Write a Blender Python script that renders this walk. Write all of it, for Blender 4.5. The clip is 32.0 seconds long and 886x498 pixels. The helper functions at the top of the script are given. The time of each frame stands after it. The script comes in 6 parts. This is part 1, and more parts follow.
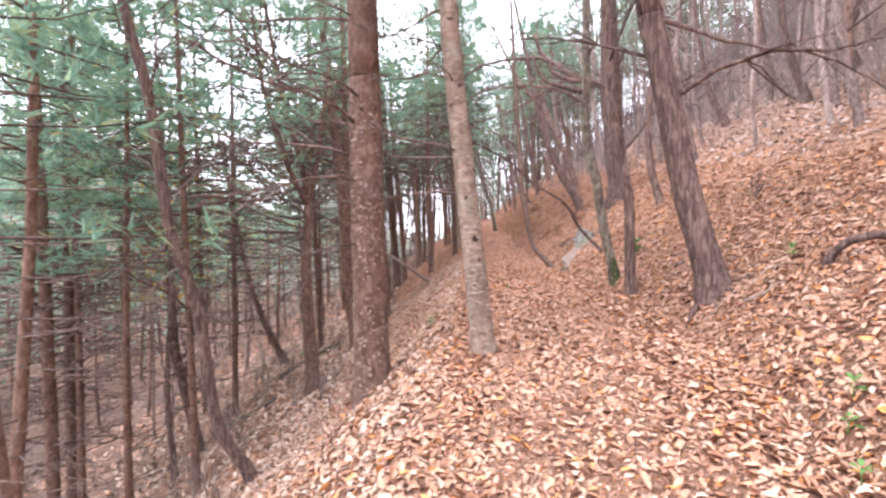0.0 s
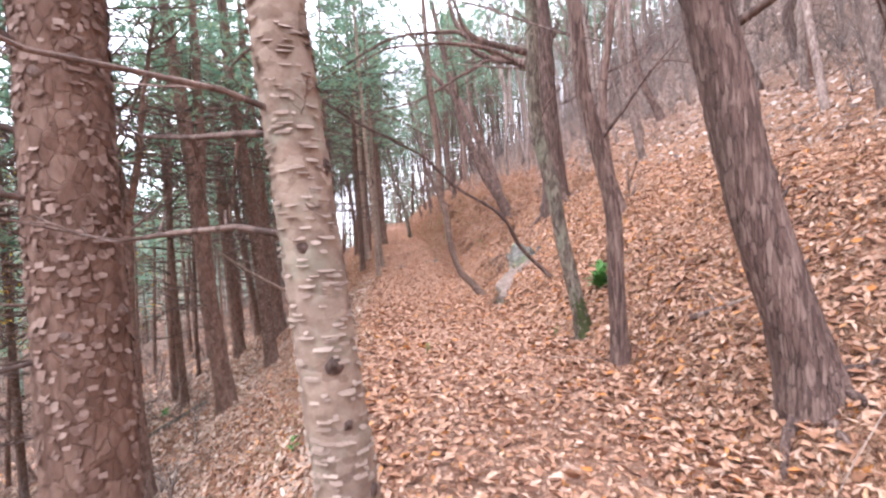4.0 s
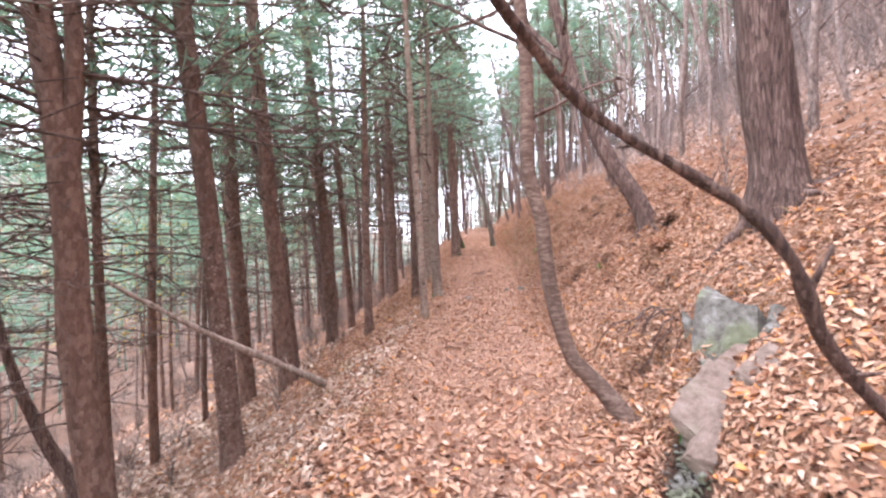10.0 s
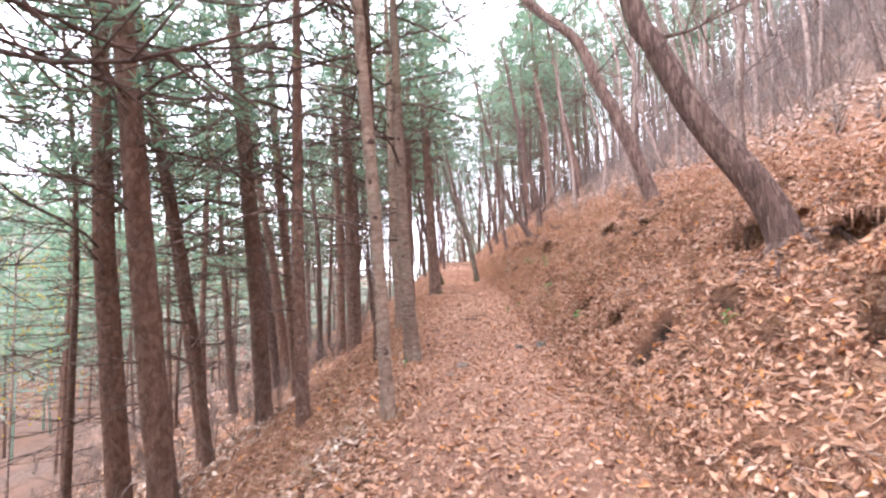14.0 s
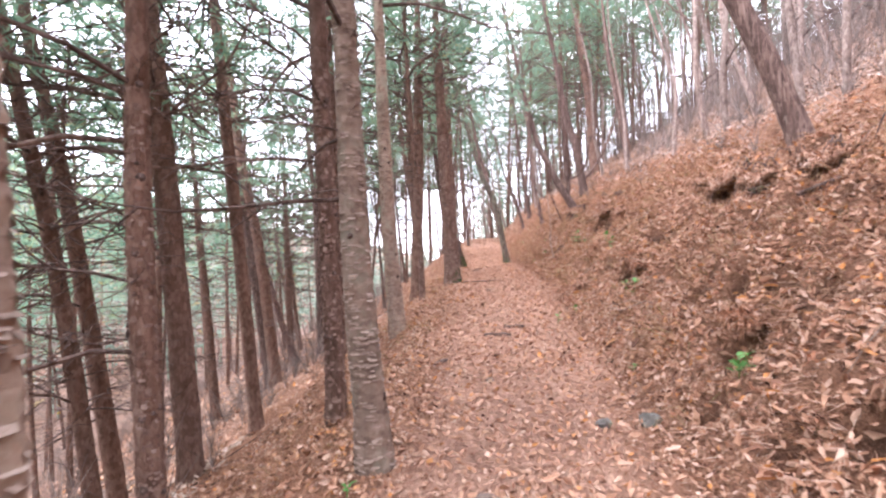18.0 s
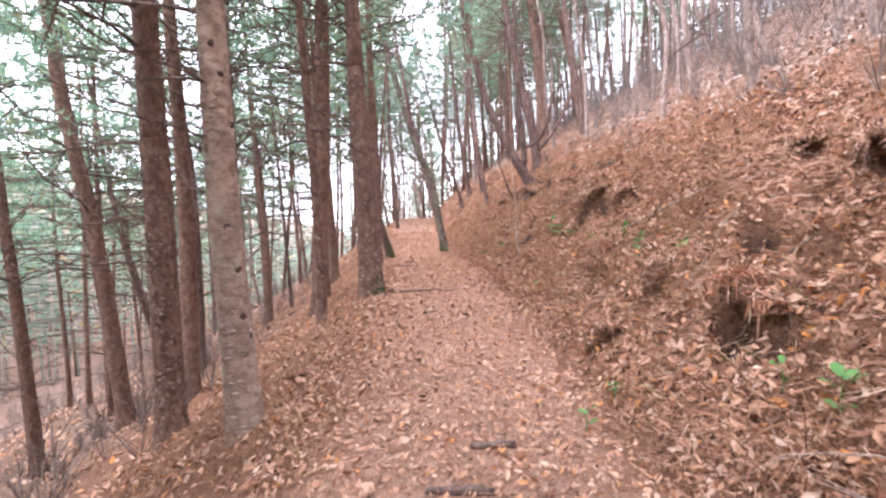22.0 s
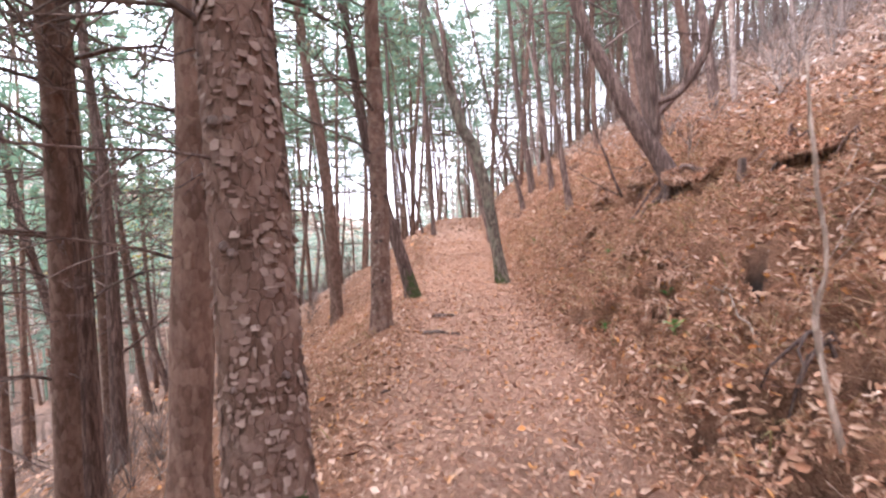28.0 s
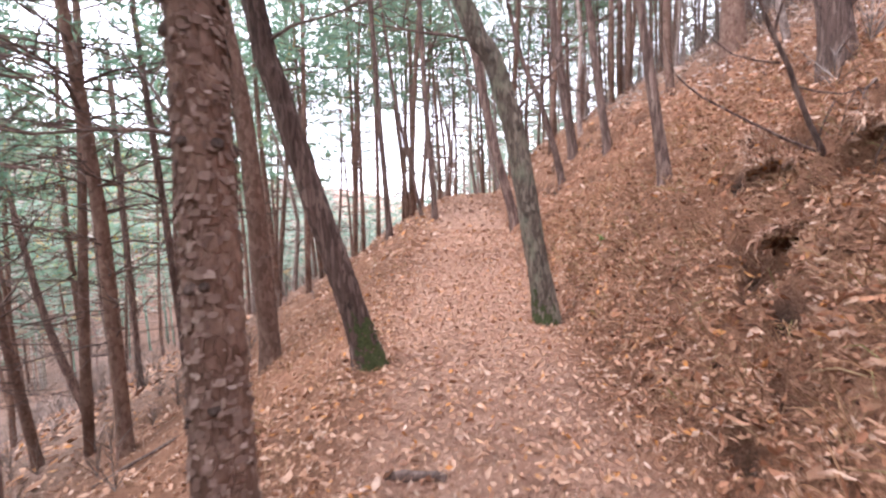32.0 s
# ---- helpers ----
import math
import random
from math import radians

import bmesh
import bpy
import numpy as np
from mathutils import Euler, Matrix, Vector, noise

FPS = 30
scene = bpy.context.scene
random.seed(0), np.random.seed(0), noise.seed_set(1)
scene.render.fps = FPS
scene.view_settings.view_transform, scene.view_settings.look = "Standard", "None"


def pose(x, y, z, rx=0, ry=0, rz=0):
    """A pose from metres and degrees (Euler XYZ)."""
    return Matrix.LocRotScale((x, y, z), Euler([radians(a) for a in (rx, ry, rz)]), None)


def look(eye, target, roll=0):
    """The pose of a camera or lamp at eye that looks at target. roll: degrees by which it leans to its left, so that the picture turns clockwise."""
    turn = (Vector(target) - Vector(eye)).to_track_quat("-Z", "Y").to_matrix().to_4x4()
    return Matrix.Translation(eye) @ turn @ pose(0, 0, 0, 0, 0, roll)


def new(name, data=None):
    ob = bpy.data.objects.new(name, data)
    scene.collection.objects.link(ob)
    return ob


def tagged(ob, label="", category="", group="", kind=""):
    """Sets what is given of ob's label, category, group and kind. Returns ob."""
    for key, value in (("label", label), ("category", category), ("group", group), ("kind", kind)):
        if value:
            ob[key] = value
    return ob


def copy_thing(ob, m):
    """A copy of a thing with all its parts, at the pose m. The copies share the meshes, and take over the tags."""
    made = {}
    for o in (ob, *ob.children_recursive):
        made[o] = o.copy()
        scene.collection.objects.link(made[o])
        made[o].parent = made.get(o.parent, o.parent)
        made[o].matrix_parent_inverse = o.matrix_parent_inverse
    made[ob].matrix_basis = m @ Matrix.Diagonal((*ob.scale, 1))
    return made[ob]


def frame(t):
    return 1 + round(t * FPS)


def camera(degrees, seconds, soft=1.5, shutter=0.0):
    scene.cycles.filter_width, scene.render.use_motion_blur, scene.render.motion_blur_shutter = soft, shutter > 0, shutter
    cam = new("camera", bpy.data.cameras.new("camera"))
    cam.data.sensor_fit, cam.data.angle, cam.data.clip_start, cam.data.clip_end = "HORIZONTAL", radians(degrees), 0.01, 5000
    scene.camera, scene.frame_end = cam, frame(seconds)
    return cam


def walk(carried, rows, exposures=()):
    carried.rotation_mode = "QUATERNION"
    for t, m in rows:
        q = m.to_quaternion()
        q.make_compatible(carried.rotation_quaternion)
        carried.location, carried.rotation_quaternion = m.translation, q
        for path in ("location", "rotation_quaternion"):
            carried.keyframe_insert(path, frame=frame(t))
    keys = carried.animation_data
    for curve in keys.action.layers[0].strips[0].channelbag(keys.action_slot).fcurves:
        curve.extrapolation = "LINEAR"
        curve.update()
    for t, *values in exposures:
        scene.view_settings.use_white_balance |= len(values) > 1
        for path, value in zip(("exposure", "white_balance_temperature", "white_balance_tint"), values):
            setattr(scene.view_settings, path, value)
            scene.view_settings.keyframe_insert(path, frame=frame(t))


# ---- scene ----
cam = camera(83.1, 32.0, 2.35, 0.3)
METRES, EYE, TILT, LEAN, TURN = 30.0, 1.5, -1.0, 1.0, 0.0
ROWS = [
    (0.0, 0.0, 0.0, 0.0, 0.0, 0.0, -0.0),
    (0.5, -0.0006, 0.0087, 0.0019, -5.21, -0.14, 0.23),
    (1.0, 0.0009, 0.0184, 0.0024, -6.79, -0.86, 1.29),
    (1.5, 0.0058, 0.0316, 0.0056, -7.08, -0.53, 0.53),
    (2.0, 0.0073, 0.0448, 0.0065, -7.74, -0.54, 0.21),
    (2.5, 0.008, 0.058, 0.0097, -9.97, -1.26, 1.14),
    (3.0, 0.0096, 0.0721, 0.0108, -10.22, -0.04, 0.8),
    (3.5, 0.011, 0.0857, 0.0124, -9.45, 0.12, 2.04),
    (5.5, 0.0219, 0.1399, 0.0215, -9.46, -0.87, 1.02),
    (6.0, 0.0263, 0.1539, 0.0214, -8.92, -0.04, 0.92),
    (6.5, 0.0304, 0.168, 0.0228, -7.47, 0.18, 1.27),
    (7.0, 0.0321, 0.1829, 0.0235, -5.89, 2.52, 0.48),
    (7.5, 0.0363, 0.1981, 0.023, -5.68, 2.06, 0.74),
    (8.0, 0.0405, 0.2136, 0.0247, -4.14, 1.59, 0.25),
    (8.5, 0.0409, 0.2287, 0.0266, -2.9, 1.52, 0.12),
    (9.0, 0.0429, 0.2449, 0.0264, -0.57, 0.74, 0.14),
    (9.5, 0.0442, 0.26, 0.0268, 1.24, 0.63, 0.76),
    (10.0, 0.0429, 0.277, 0.0272, 0.66, 0.57, -0.06),
    (10.5, 0.0424, 0.294, 0.0265, 0.27, 0.26, 0.49),
    (11.0, 0.041, 0.3109, 0.0266, 1.41, 0.3, 0.96),
    (11.5, 0.0376, 0.3262, 0.0285, 0.26, 1.39, 0.36),
    (12.0, 0.0373, 0.3424, 0.0283, 1.25, 2.92, 1.87),
    (12.5, 0.0374, 0.3574, 0.0279, 1.05, 3.07, 1.5),
    (13.0, 0.0371, 0.3727, 0.0282, -1.0, 3.32, 0.98),
    (13.5, 0.0387, 0.3897, 0.0282, -1.21, 3.36, 1.17),
    (14.0, 0.0403, 0.4053, 0.0281, -2.21, 4.78, 0.86),
    (14.5, 0.0417, 0.4208, 0.0292, -2.93, 4.81, 0.36),
    (16.5, 0.0512, 0.4841, 0.0345, 0.29, 2.4, 0.79),
    (17.0, 0.0496, 0.4994, 0.0354, 1.01, 2.97, 0.79),
    (17.5, 0.0496, 0.514, 0.0349, 0.89, 2.72, 0.66),
    (18.0, 0.0509, 0.5286, 0.0374, 0.9, 1.99, 0.85),
    (18.5, 0.0508, 0.5443, 0.0393, -2.01, 1.01, 1.25),
    (19.0, 0.0532, 0.5594, 0.0395, -3.91, 1.38, 1.64),
    (19.5, 0.0549, 0.5757, 0.0409, -3.38, 1.12, 1.2),
    (20.0, 0.054, 0.5922, 0.0423, -5.58, -0.63, 0.86),
    (20.5, 0.0554, 0.6079, 0.0423, -5.47, -1.11, 1.27),
    (21.0, 0.0549, 0.6231, 0.0447, -4.62, -1.29, 1.38),
    (21.5, 0.0538, 0.6382, 0.0481, -6.42, -1.38, 1.17),
    (22.0, 0.0574, 0.6543, 0.0495, -7.06, -0.72, 0.76),
    (22.5, 0.06, 0.6685, 0.0501, -7.12, -0.51, 1.73),
    (23.0, 0.0609, 0.6833, 0.0527, -7.7, 0.17, 0.27),
    (23.5, 0.0632, 0.7001, 0.053, -6.34, 0.88, 1.38),
    (24.0, 0.064, 0.7167, 0.0534, -4.95, 0.96, 1.85),
    (24.5, 0.0645, 0.732, 0.0556, -4.32, 0.83, 2.09),
    (26.5, 0.0694, 0.7893, 0.0645, -3.6, -1.71, 1.17),
    (27.0, 0.0716, 0.8072, 0.0659, -3.8, -1.94, 0.93),
    (27.5, 0.073, 0.8243, 0.0662, -3.73, -1.74, 0.64),
    (28.0, 0.0737, 0.8411, 0.0691, -1.87, -1.35, 0.55),
    (28.5, 0.0736, 0.8593, 0.0709, -1.55, -1.31, 0.28),
    (29.0, 0.0771, 0.8774, 0.0707, -0.88, -0.95, 0.51),
    (29.5, 0.0791, 0.8951, 0.0713, 0.23, -1.17, 0.07),
    (30.0, 0.0792, 0.9124, 0.0728, -1.24, -0.98, -0.77),
    (30.5, 0.0806, 0.9317, 0.0743, -0.71, -1.59, -0.42),
    (31.0, 0.0808, 0.9479, 0.0756, 0.4, -3.04, -0.21),
    (31.5, 0.0816, 0.9647, 0.0765, -0.09, -4.62, 1.24),
    (32.0, 0.0852, 0.9855, 0.0772, -0.38, -4.29, 0.64),
]
# stops, and a white balance a little cooler and more magenta
LIGHT = [(0.0, 0.60, 5880, 17), (3.0, 0.62, 5760, 16), (6.0, 0.65, 5740, 15), (10.0, 0.79, 5800, 17), (13.0, 0.87, 5920, 18), (18.0, 0.98, 5860, 18), (21.0, 0.95, 5880, 18), (24.0, 0.81, 5800, 17), (27.0, 0.82, 5800, 17), (28.5, 0.77, 5820, 17), (30.0, 0.68, 5830, 16), (32.0, 0.70, 5830, 17)]  # exposures
walk(cam, [(t, pose(0, 0, EYE, TILT, LEAN, TURN) @ pose(METRES * x, METRES * y, METRES * z, 90 + pitch, roll, yaw)) for t, x, y, z, yaw, pitch, roll in ROWS], LIGHT)

# ---- light ----
world = bpy.data.worlds.new("overcast")
scene.world = world
world.use_nodes = True
wn, wl = world.node_tree.nodes, world.node_tree.links
sky = wn.new("ShaderNodeTexSky")
sky.sky_type, sky.sun_disc = "NISHITA", False
sky.sun_elevation, sky.sun_rotation = radians(48), radians(-60)
cloud = wn.new("ShaderNodeMix")
cloud.data_type = "RGBA"
cloud.inputs["Factor"].default_value = 0.8
cloud.inputs["B"].default_value = (15.4, 15.0, 15.3, 1)
wl.new(sky.outputs["Color"], cloud.inputs["A"])
wl.new(cloud.outputs["Result"], wn["Background"].inputs["Color"])
wn["Background"].inputs["Strength"].default_value = 0.245
sun_data = bpy.data.lights.new("sun", "SUN")
sun_data.energy, sun_data.angle, sun_data.color = 2.4, radians(25), (1.0, 0.95, 0.88)
sun = new("sun", sun_data)
sun.matrix_world = look((-20, 12, 30), (0, 18, 0))


# ---- materials ----
def material(name, rough=0.85):
    m = bpy.data.materials.new(name)
    m.use_nodes = True
    b = m.node_tree.nodes["Principled BSDF"]
    b.inputs["Roughness"].default_value = rough
    b.inputs["Specular IOR Level"].default_value = 0.25
    return m, m.node_tree.nodes, m.node_tree.links, b


def ramp(nodes, stops):
    r = nodes.new("ShaderNodeValToRGB")
    while len(r.color_ramp.elements) < len(stops):
        r.color_ramp.elements.new(0.5)
    for e, (at, col) in zip(r.color_ramp.elements, stops):
        e.position, e.color = at, (*col, 1)
    return r


def coords(nodes, links, scale, kind="Object"):
    tc, mp = nodes.new("ShaderNodeTexCoord"), nodes.new("ShaderNodeMapping")
    mp.inputs["Scale"].default_value = scale
    links.new(tc.outputs[kind], mp.inputs["Vector"])
    return mp.outputs["Vector"]


def noise_tex(nodes, links, vec, scale, detail=4.0, rough=0.6):
    n = nodes.new("ShaderNodeTexNoise")
    n.inputs["Scale"].default_value, n.inputs["Detail"].default_value, n.inputs["Roughness"].default_value = scale, detail, rough
    if vec is not None:
        links.new(vec, n.inputs["Vector"])
    return n


def mix(nodes, links, fac, a, b, kind="MIX"):
    n = nodes.new("ShaderNodeMix")
    n.data_type, n.blend_type = "RGBA", kind
    for key, val in (("Factor", fac), ("A", a), ("B", b)):
        if isinstance(val, (int, float)):
            n.inputs[key].default_value = val
        elif isinstance(val, tuple):
            n.inputs[key].default_value = (*val, 1)
        else:
            links.new(val, n.inputs[key])
    return n.outputs["Result"]


def bump(nodes, links, height, b, strength, distance):
    n = nodes.new("ShaderNodeBump")
    n.inputs["Strength"].default_value, n.inputs["Distance"].default_value = strength, distance
    links.new(height, n.inputs["Height"])
    links.new(n.outputs["Normal"], b.inputs["Normal"])


def bark(name, dark, mid, light, plate=(34, 34, 16), lichen=None, depth=0.012, crack_depth=0.55):
    """Bark: plates with soft cracks between them, stretched along the trunk, over streaks and blotches."""
    m, n, l, b = material(name, 0.92)
    v = coords(n, l, plate)
    wob = noise_tex(n, l, v, 0.9, 4, 0.7)
    vec = mix(n, l, 1.0, v, wob.outputs["Color"], "ADD")
    cell = n.new("ShaderNodeTexVoronoi")
    cell.feature = "DISTANCE_TO_EDGE"
    cell.inputs["Scale"].default_value = 1.0
    l.new(vec, cell.inputs["Vector"])
    plates = n.new("ShaderNodeTexVoronoi")
    plates.inputs["Scale"].default_value = 1.0
    l.new(vec, plates.inputs["Vector"])
    each = n.new("ShaderNodeSeparateColor")
    l.new(plates.outputs["Color"], each.inputs["Color"])
    crack = ramp(n, [(0.0, (0, 0, 0)), (0.10, (1, 1, 1))])
    l.new(cell.outputs["Distance"], crack.inputs["Fac"])
    fine = noise_tex(n, l, coords(n, l, (plate[0] * 0.9, plate[1] * 0.9, plate[2] * 0.7)), 1.6, 7, 0.72)
    tone = ramp(n, [(0.3, dark), (0.5, mid), (0.7, light)])
    l.new(mix(n, l, 0.3, fine.outputs["Fac"], each.outputs["Red"]), tone.inputs["Fac"])
    broken = noise_tex(n, l, v, 0.55, 3)
    gaps = ramp(n, [(0.40, (0, 0, 0)), (0.60, (crack_depth, crack_depth, crack_depth))])
    l.new(broken.outputs["Fac"], gaps.inputs["Fac"])
    low = mix(n, l, gaps.outputs["Color"], tone.outputs["Color"], tuple(c * 0.45 for c in dark))
    col = mix(n, l, crack.outputs["Color"], low, tone.outputs["Color"])
    blotch = noise_tex(n, l, coords(n, l, (1, 1, 0.4)), 5.0, 4)
    wide = ramp(n, [(0.3, (0.72, 0.70, 0.68)), (0.7, (1.2, 1.17, 1.12))])
    l.new(blotch.outputs["Fac"], wide.inputs["Fac"])
    col = mix(n, l, 1.0, col, wide.outputs["Color"], "MULTIPLY")
    if lichen:
        big = noise_tex(n, l, coords(n, l, (1, 1, 0.7)), 6.0, 6, 0.65)
        spot = ramp(n, [(0.52, (0, 0, 0)), (0.68, (0.8, 0.8, 0.8))])
        l.new(big.outputs["Fac"], spot.inputs["Fac"])
        col = mix(n, l, spot.outputs["Color"], col, lichen)
    info = n.new("ShaderNodeObjectInfo")
    hue = n.new("ShaderNodeHueSaturation")
    val = n.new("ShaderNodeMapRange")
    val.inputs["To Min"].default_value, val.inputs["To Max"].default_value = 0.8, 1.25
    l.new(info.outputs["Random"], val.inputs["Value"])
    l.new(val.outputs["Result"], hue.inputs["Value"])
    l.new(col, hue.inputs["Color"])
    l.new(hue.outputs["Color"], b.inputs["Base Color"])
    h = mix(n, l, 0.5 if crack_depth > 0.1 else 0.93, crack.outputs["Color"], fine.outputs["Fac"])
    bump(n, l, h, b, 0.8, depth)
    return m


def islands(name, stops, rough=0.75, through_light=0.0):
    m, n, l, b = material(name, rough)
    g = n.new("ShaderNodeNewGeometry")
    r = ramp(n, stops)
    l.new(g.outputs["Random Per Island"], r.inputs["Fac"])
    f = noise_tex(n, l, coords(n, l, (1, 1, 1)), 35.0, 3)
    col = mix(n, l, 0.35, r.outputs["Color"], f.outputs["Fac"], "OVERLAY")
    l.new(col, b.inputs["Base Color"])
    if through_light:
        t = n.new("ShaderNodeBsdfTranslucent")
        l.new(col, t.inputs["Color"])
        s = n.new("ShaderNodeMixShader")
        s.inputs["Fac"].default_value = through_light
        l.new(b.outputs["BSDF"], s.inputs[1])
        l.new(t.outputs["BSDF"], s.inputs[2])
        l.new(s.outputs["Shader"], n["Material Output"].inputs["Surface"])
    return m


def leaf_piece_material():
    m, n, l, b = material("fallen_leaf", 0.7)
    info = n.new("ShaderNodeObjectInfo")
    r = ramp(n, LEAF_TONES)
    l.new(info.outputs["Random"], r.inputs["Fac"])
    f = noise_tex(n, l, coords(n, l, (1, 1, 1)), 40.0, 3)
    l.new(mix(n, l, 0.4, r.outputs["Color"], f.outputs["Fac"], "OVERLAY"), b.inputs["Base Color"])
    return m


LEAF_TONES = [(0.0, (0.115, 0.053, 0.033)), (0.10, (0.27, 0.130, 0.079)), (0.26, (0.41, 0.214, 0.128)), (0.55, (0.50, 0.285, 0.182)), (0.80, (0.55, 0.348, 0.243)), (0.92, (0.60, 0.415, 0.315)), (0.95, (0.58, 0.28, 0.11)), (1.0, (0.568, 0.227, 0.062))]
M_PINE = bark("pine_bark", (0.125, 0.071, 0.052), (0.188, 0.115, 0.089), (0.252, 0.168, 0.134), (20, 20, 12), None, 0.012, 0.3)
M_SMOOTH = bark("smooth_banded_bark", (0.105, 0.066, 0.052), (0.155, 0.104, 0.083), (0.255, 0.185, 0.152), (20, 20, 60), None, 0.004, 0.2)
M_PALE = bark("pale_pine_bark", (0.185, 0.128, 0.100), (0.285, 0.208, 0.165), (0.365, 0.285, 0.232), (14, 14, 24), (0.30, 0.275, 0.21), 0.006, 0.03)
M_OAK = bark("oak_bark", (0.075, 0.048, 0.042), (0.172, 0.112, 0.095), (0.29, 0.208, 0.178), (46, 46, 6), None, 0.02, 0.75)
M_MOSSY = bark("lichened_bark", (0.07, 0.055, 0.045), (0.18, 0.142, 0.115), (0.34, 0.29, 0.235), (40, 40, 12), (0.27, 0.265, 0.19), 0.015)
M_GREY = bark("grey_bark", (0.16, 0.115, 0.10), (0.29, 0.22, 0.195), (0.42, 0.345, 0.305), (30, 30, 14), None, 0.006, 0.3)
M_TWIG = bark("dead_twig", (0.07, 0.047, 0.040), (0.145, 0.100, 0.086), (0.25, 0.185, 0.16), (30, 30, 12), None, 0.003, 0.3)
M_BARE = bark("fallen_branch", (0.20, 0.145, 0.115), (0.36, 0.27, 0.22), (0.52, 0.42, 0.36), (40, 40, 8), None, 0.004, 0.4)
M_RUST = islands("rust_needles", [(0, (0.060, 0.026, 0.014)), (0.28, (0.251, 0.104, 0.054)), (0.66, (0.453, 0.215, 0.122)), (0.9, (0.533, 0.299, 0.192)), (1, (0.582, 0.400, 0.298))], 0.8)
M_NEEDLE = islands("pine_needles", [(0, (0.140, 0.240, 0.171)), (0.4, (0.216, 0.352, 0.243)), (0.75, (0.281, 0.418, 0.279)), (0.95, (0.356, 0.428, 0.234)), (1, (0.486, 0.357, 0.135))], 0.5, 0.6)
M_LEAF = islands("oak_leaf_litter", LEAF_TONES, 0.7)
M_STRAW = islands("needle_litter", [(0, (0.090, 0.042, 0.027)), (0.3, (0.350, 0.180, 0.112)), (0.7, (0.548, 0.323, 0.216)), (1, (0.655, 0.476, 0.364))], 0.8)
M_GOLD = islands("yellow_leaves", [(0, (0.42, 0.28, 0.02)), (0.5, (0.58, 0.42, 0.03)), (1, (0.52, 0.24, 0.05))], 0.6, 0.35)
M_GREEN = islands("fresh_green_leaves", [(0, (0.05, 0.15, 0.045)), (0.6, (0.11, 0.25, 0.06)), (1, (0.27, 0.35, 0.08))], 0.45, 0.3)
M_GRASS = islands("dry_grass", [(0, (0.176, 0.084, 0.041)), (0.5, (0.378, 0.202, 0.107)), (0.88, (0.519, 0.336, 0.204)), (1, (0.211, 0.210, 0.067))], 0.8, 0.15)
# foliage colours paled and greyed, so the far woods carry painted haze
M_FAR = islands("hazed_far_foliage", [(0, (0.19, 0.27, 0.21)), (0.35, (0.28, 0.38, 0.30)), (0.62, (0.36, 0.45, 0.36)), (0.7, (0.42, 0.37, 0.32)), (0.9, (0.52, 0.45, 0.40)), (1, (0.52, 0.40, 0.20))], 0.7, 0.5)
M_BRUSH = islands("brush_twigs", [(0, (0.10, 0.075, 0.066)), (0.6, (0.19, 0.15, 0.132)), (1, (0.31, 0.255, 0.225))], 0.9)
M_FLAKE = islands("bark_flakes", [(0, (0.145, 0.086, 0.066)), (0.5, (0.205, 0.130, 0.102)), (0.85, (0.26, 0.175, 0.141)), (1, (0.33, 0.238, 0.195))], 0.9)
M_PALE_FLAKE = islands("pale_bark_flakes", [(0, (0.24, 0.172, 0.135)), (0.6, (0.30, 0.222, 0.176)), (1, (0.37, 0.285, 0.23))], 0.9)
# leaves of the upper slope, greyed: distance haze is put into their colour
M_HAZED = islands("grey_hazed_litter", [(0, (0.09, 0.058, 0.046)), (0.3, (0.28, 0.19, 0.148)), (0.75, (0.44, 0.32, 0.26)), (1, (0.56, 0.45, 0.385))], 0.8)
# a paler tan than the rest of the leaf litter
M_PALE_LITTER = islands("pale_litter", [(0, (0.20, 0.128, 0.092)), (0.3, (0.40, 0.277, 0.205)), (0.75, (0.56, 0.42, 0.325)), (1, (0.66, 0.53, 0.43))], 0.8)
M_FALLEN = leaf_piece_material()


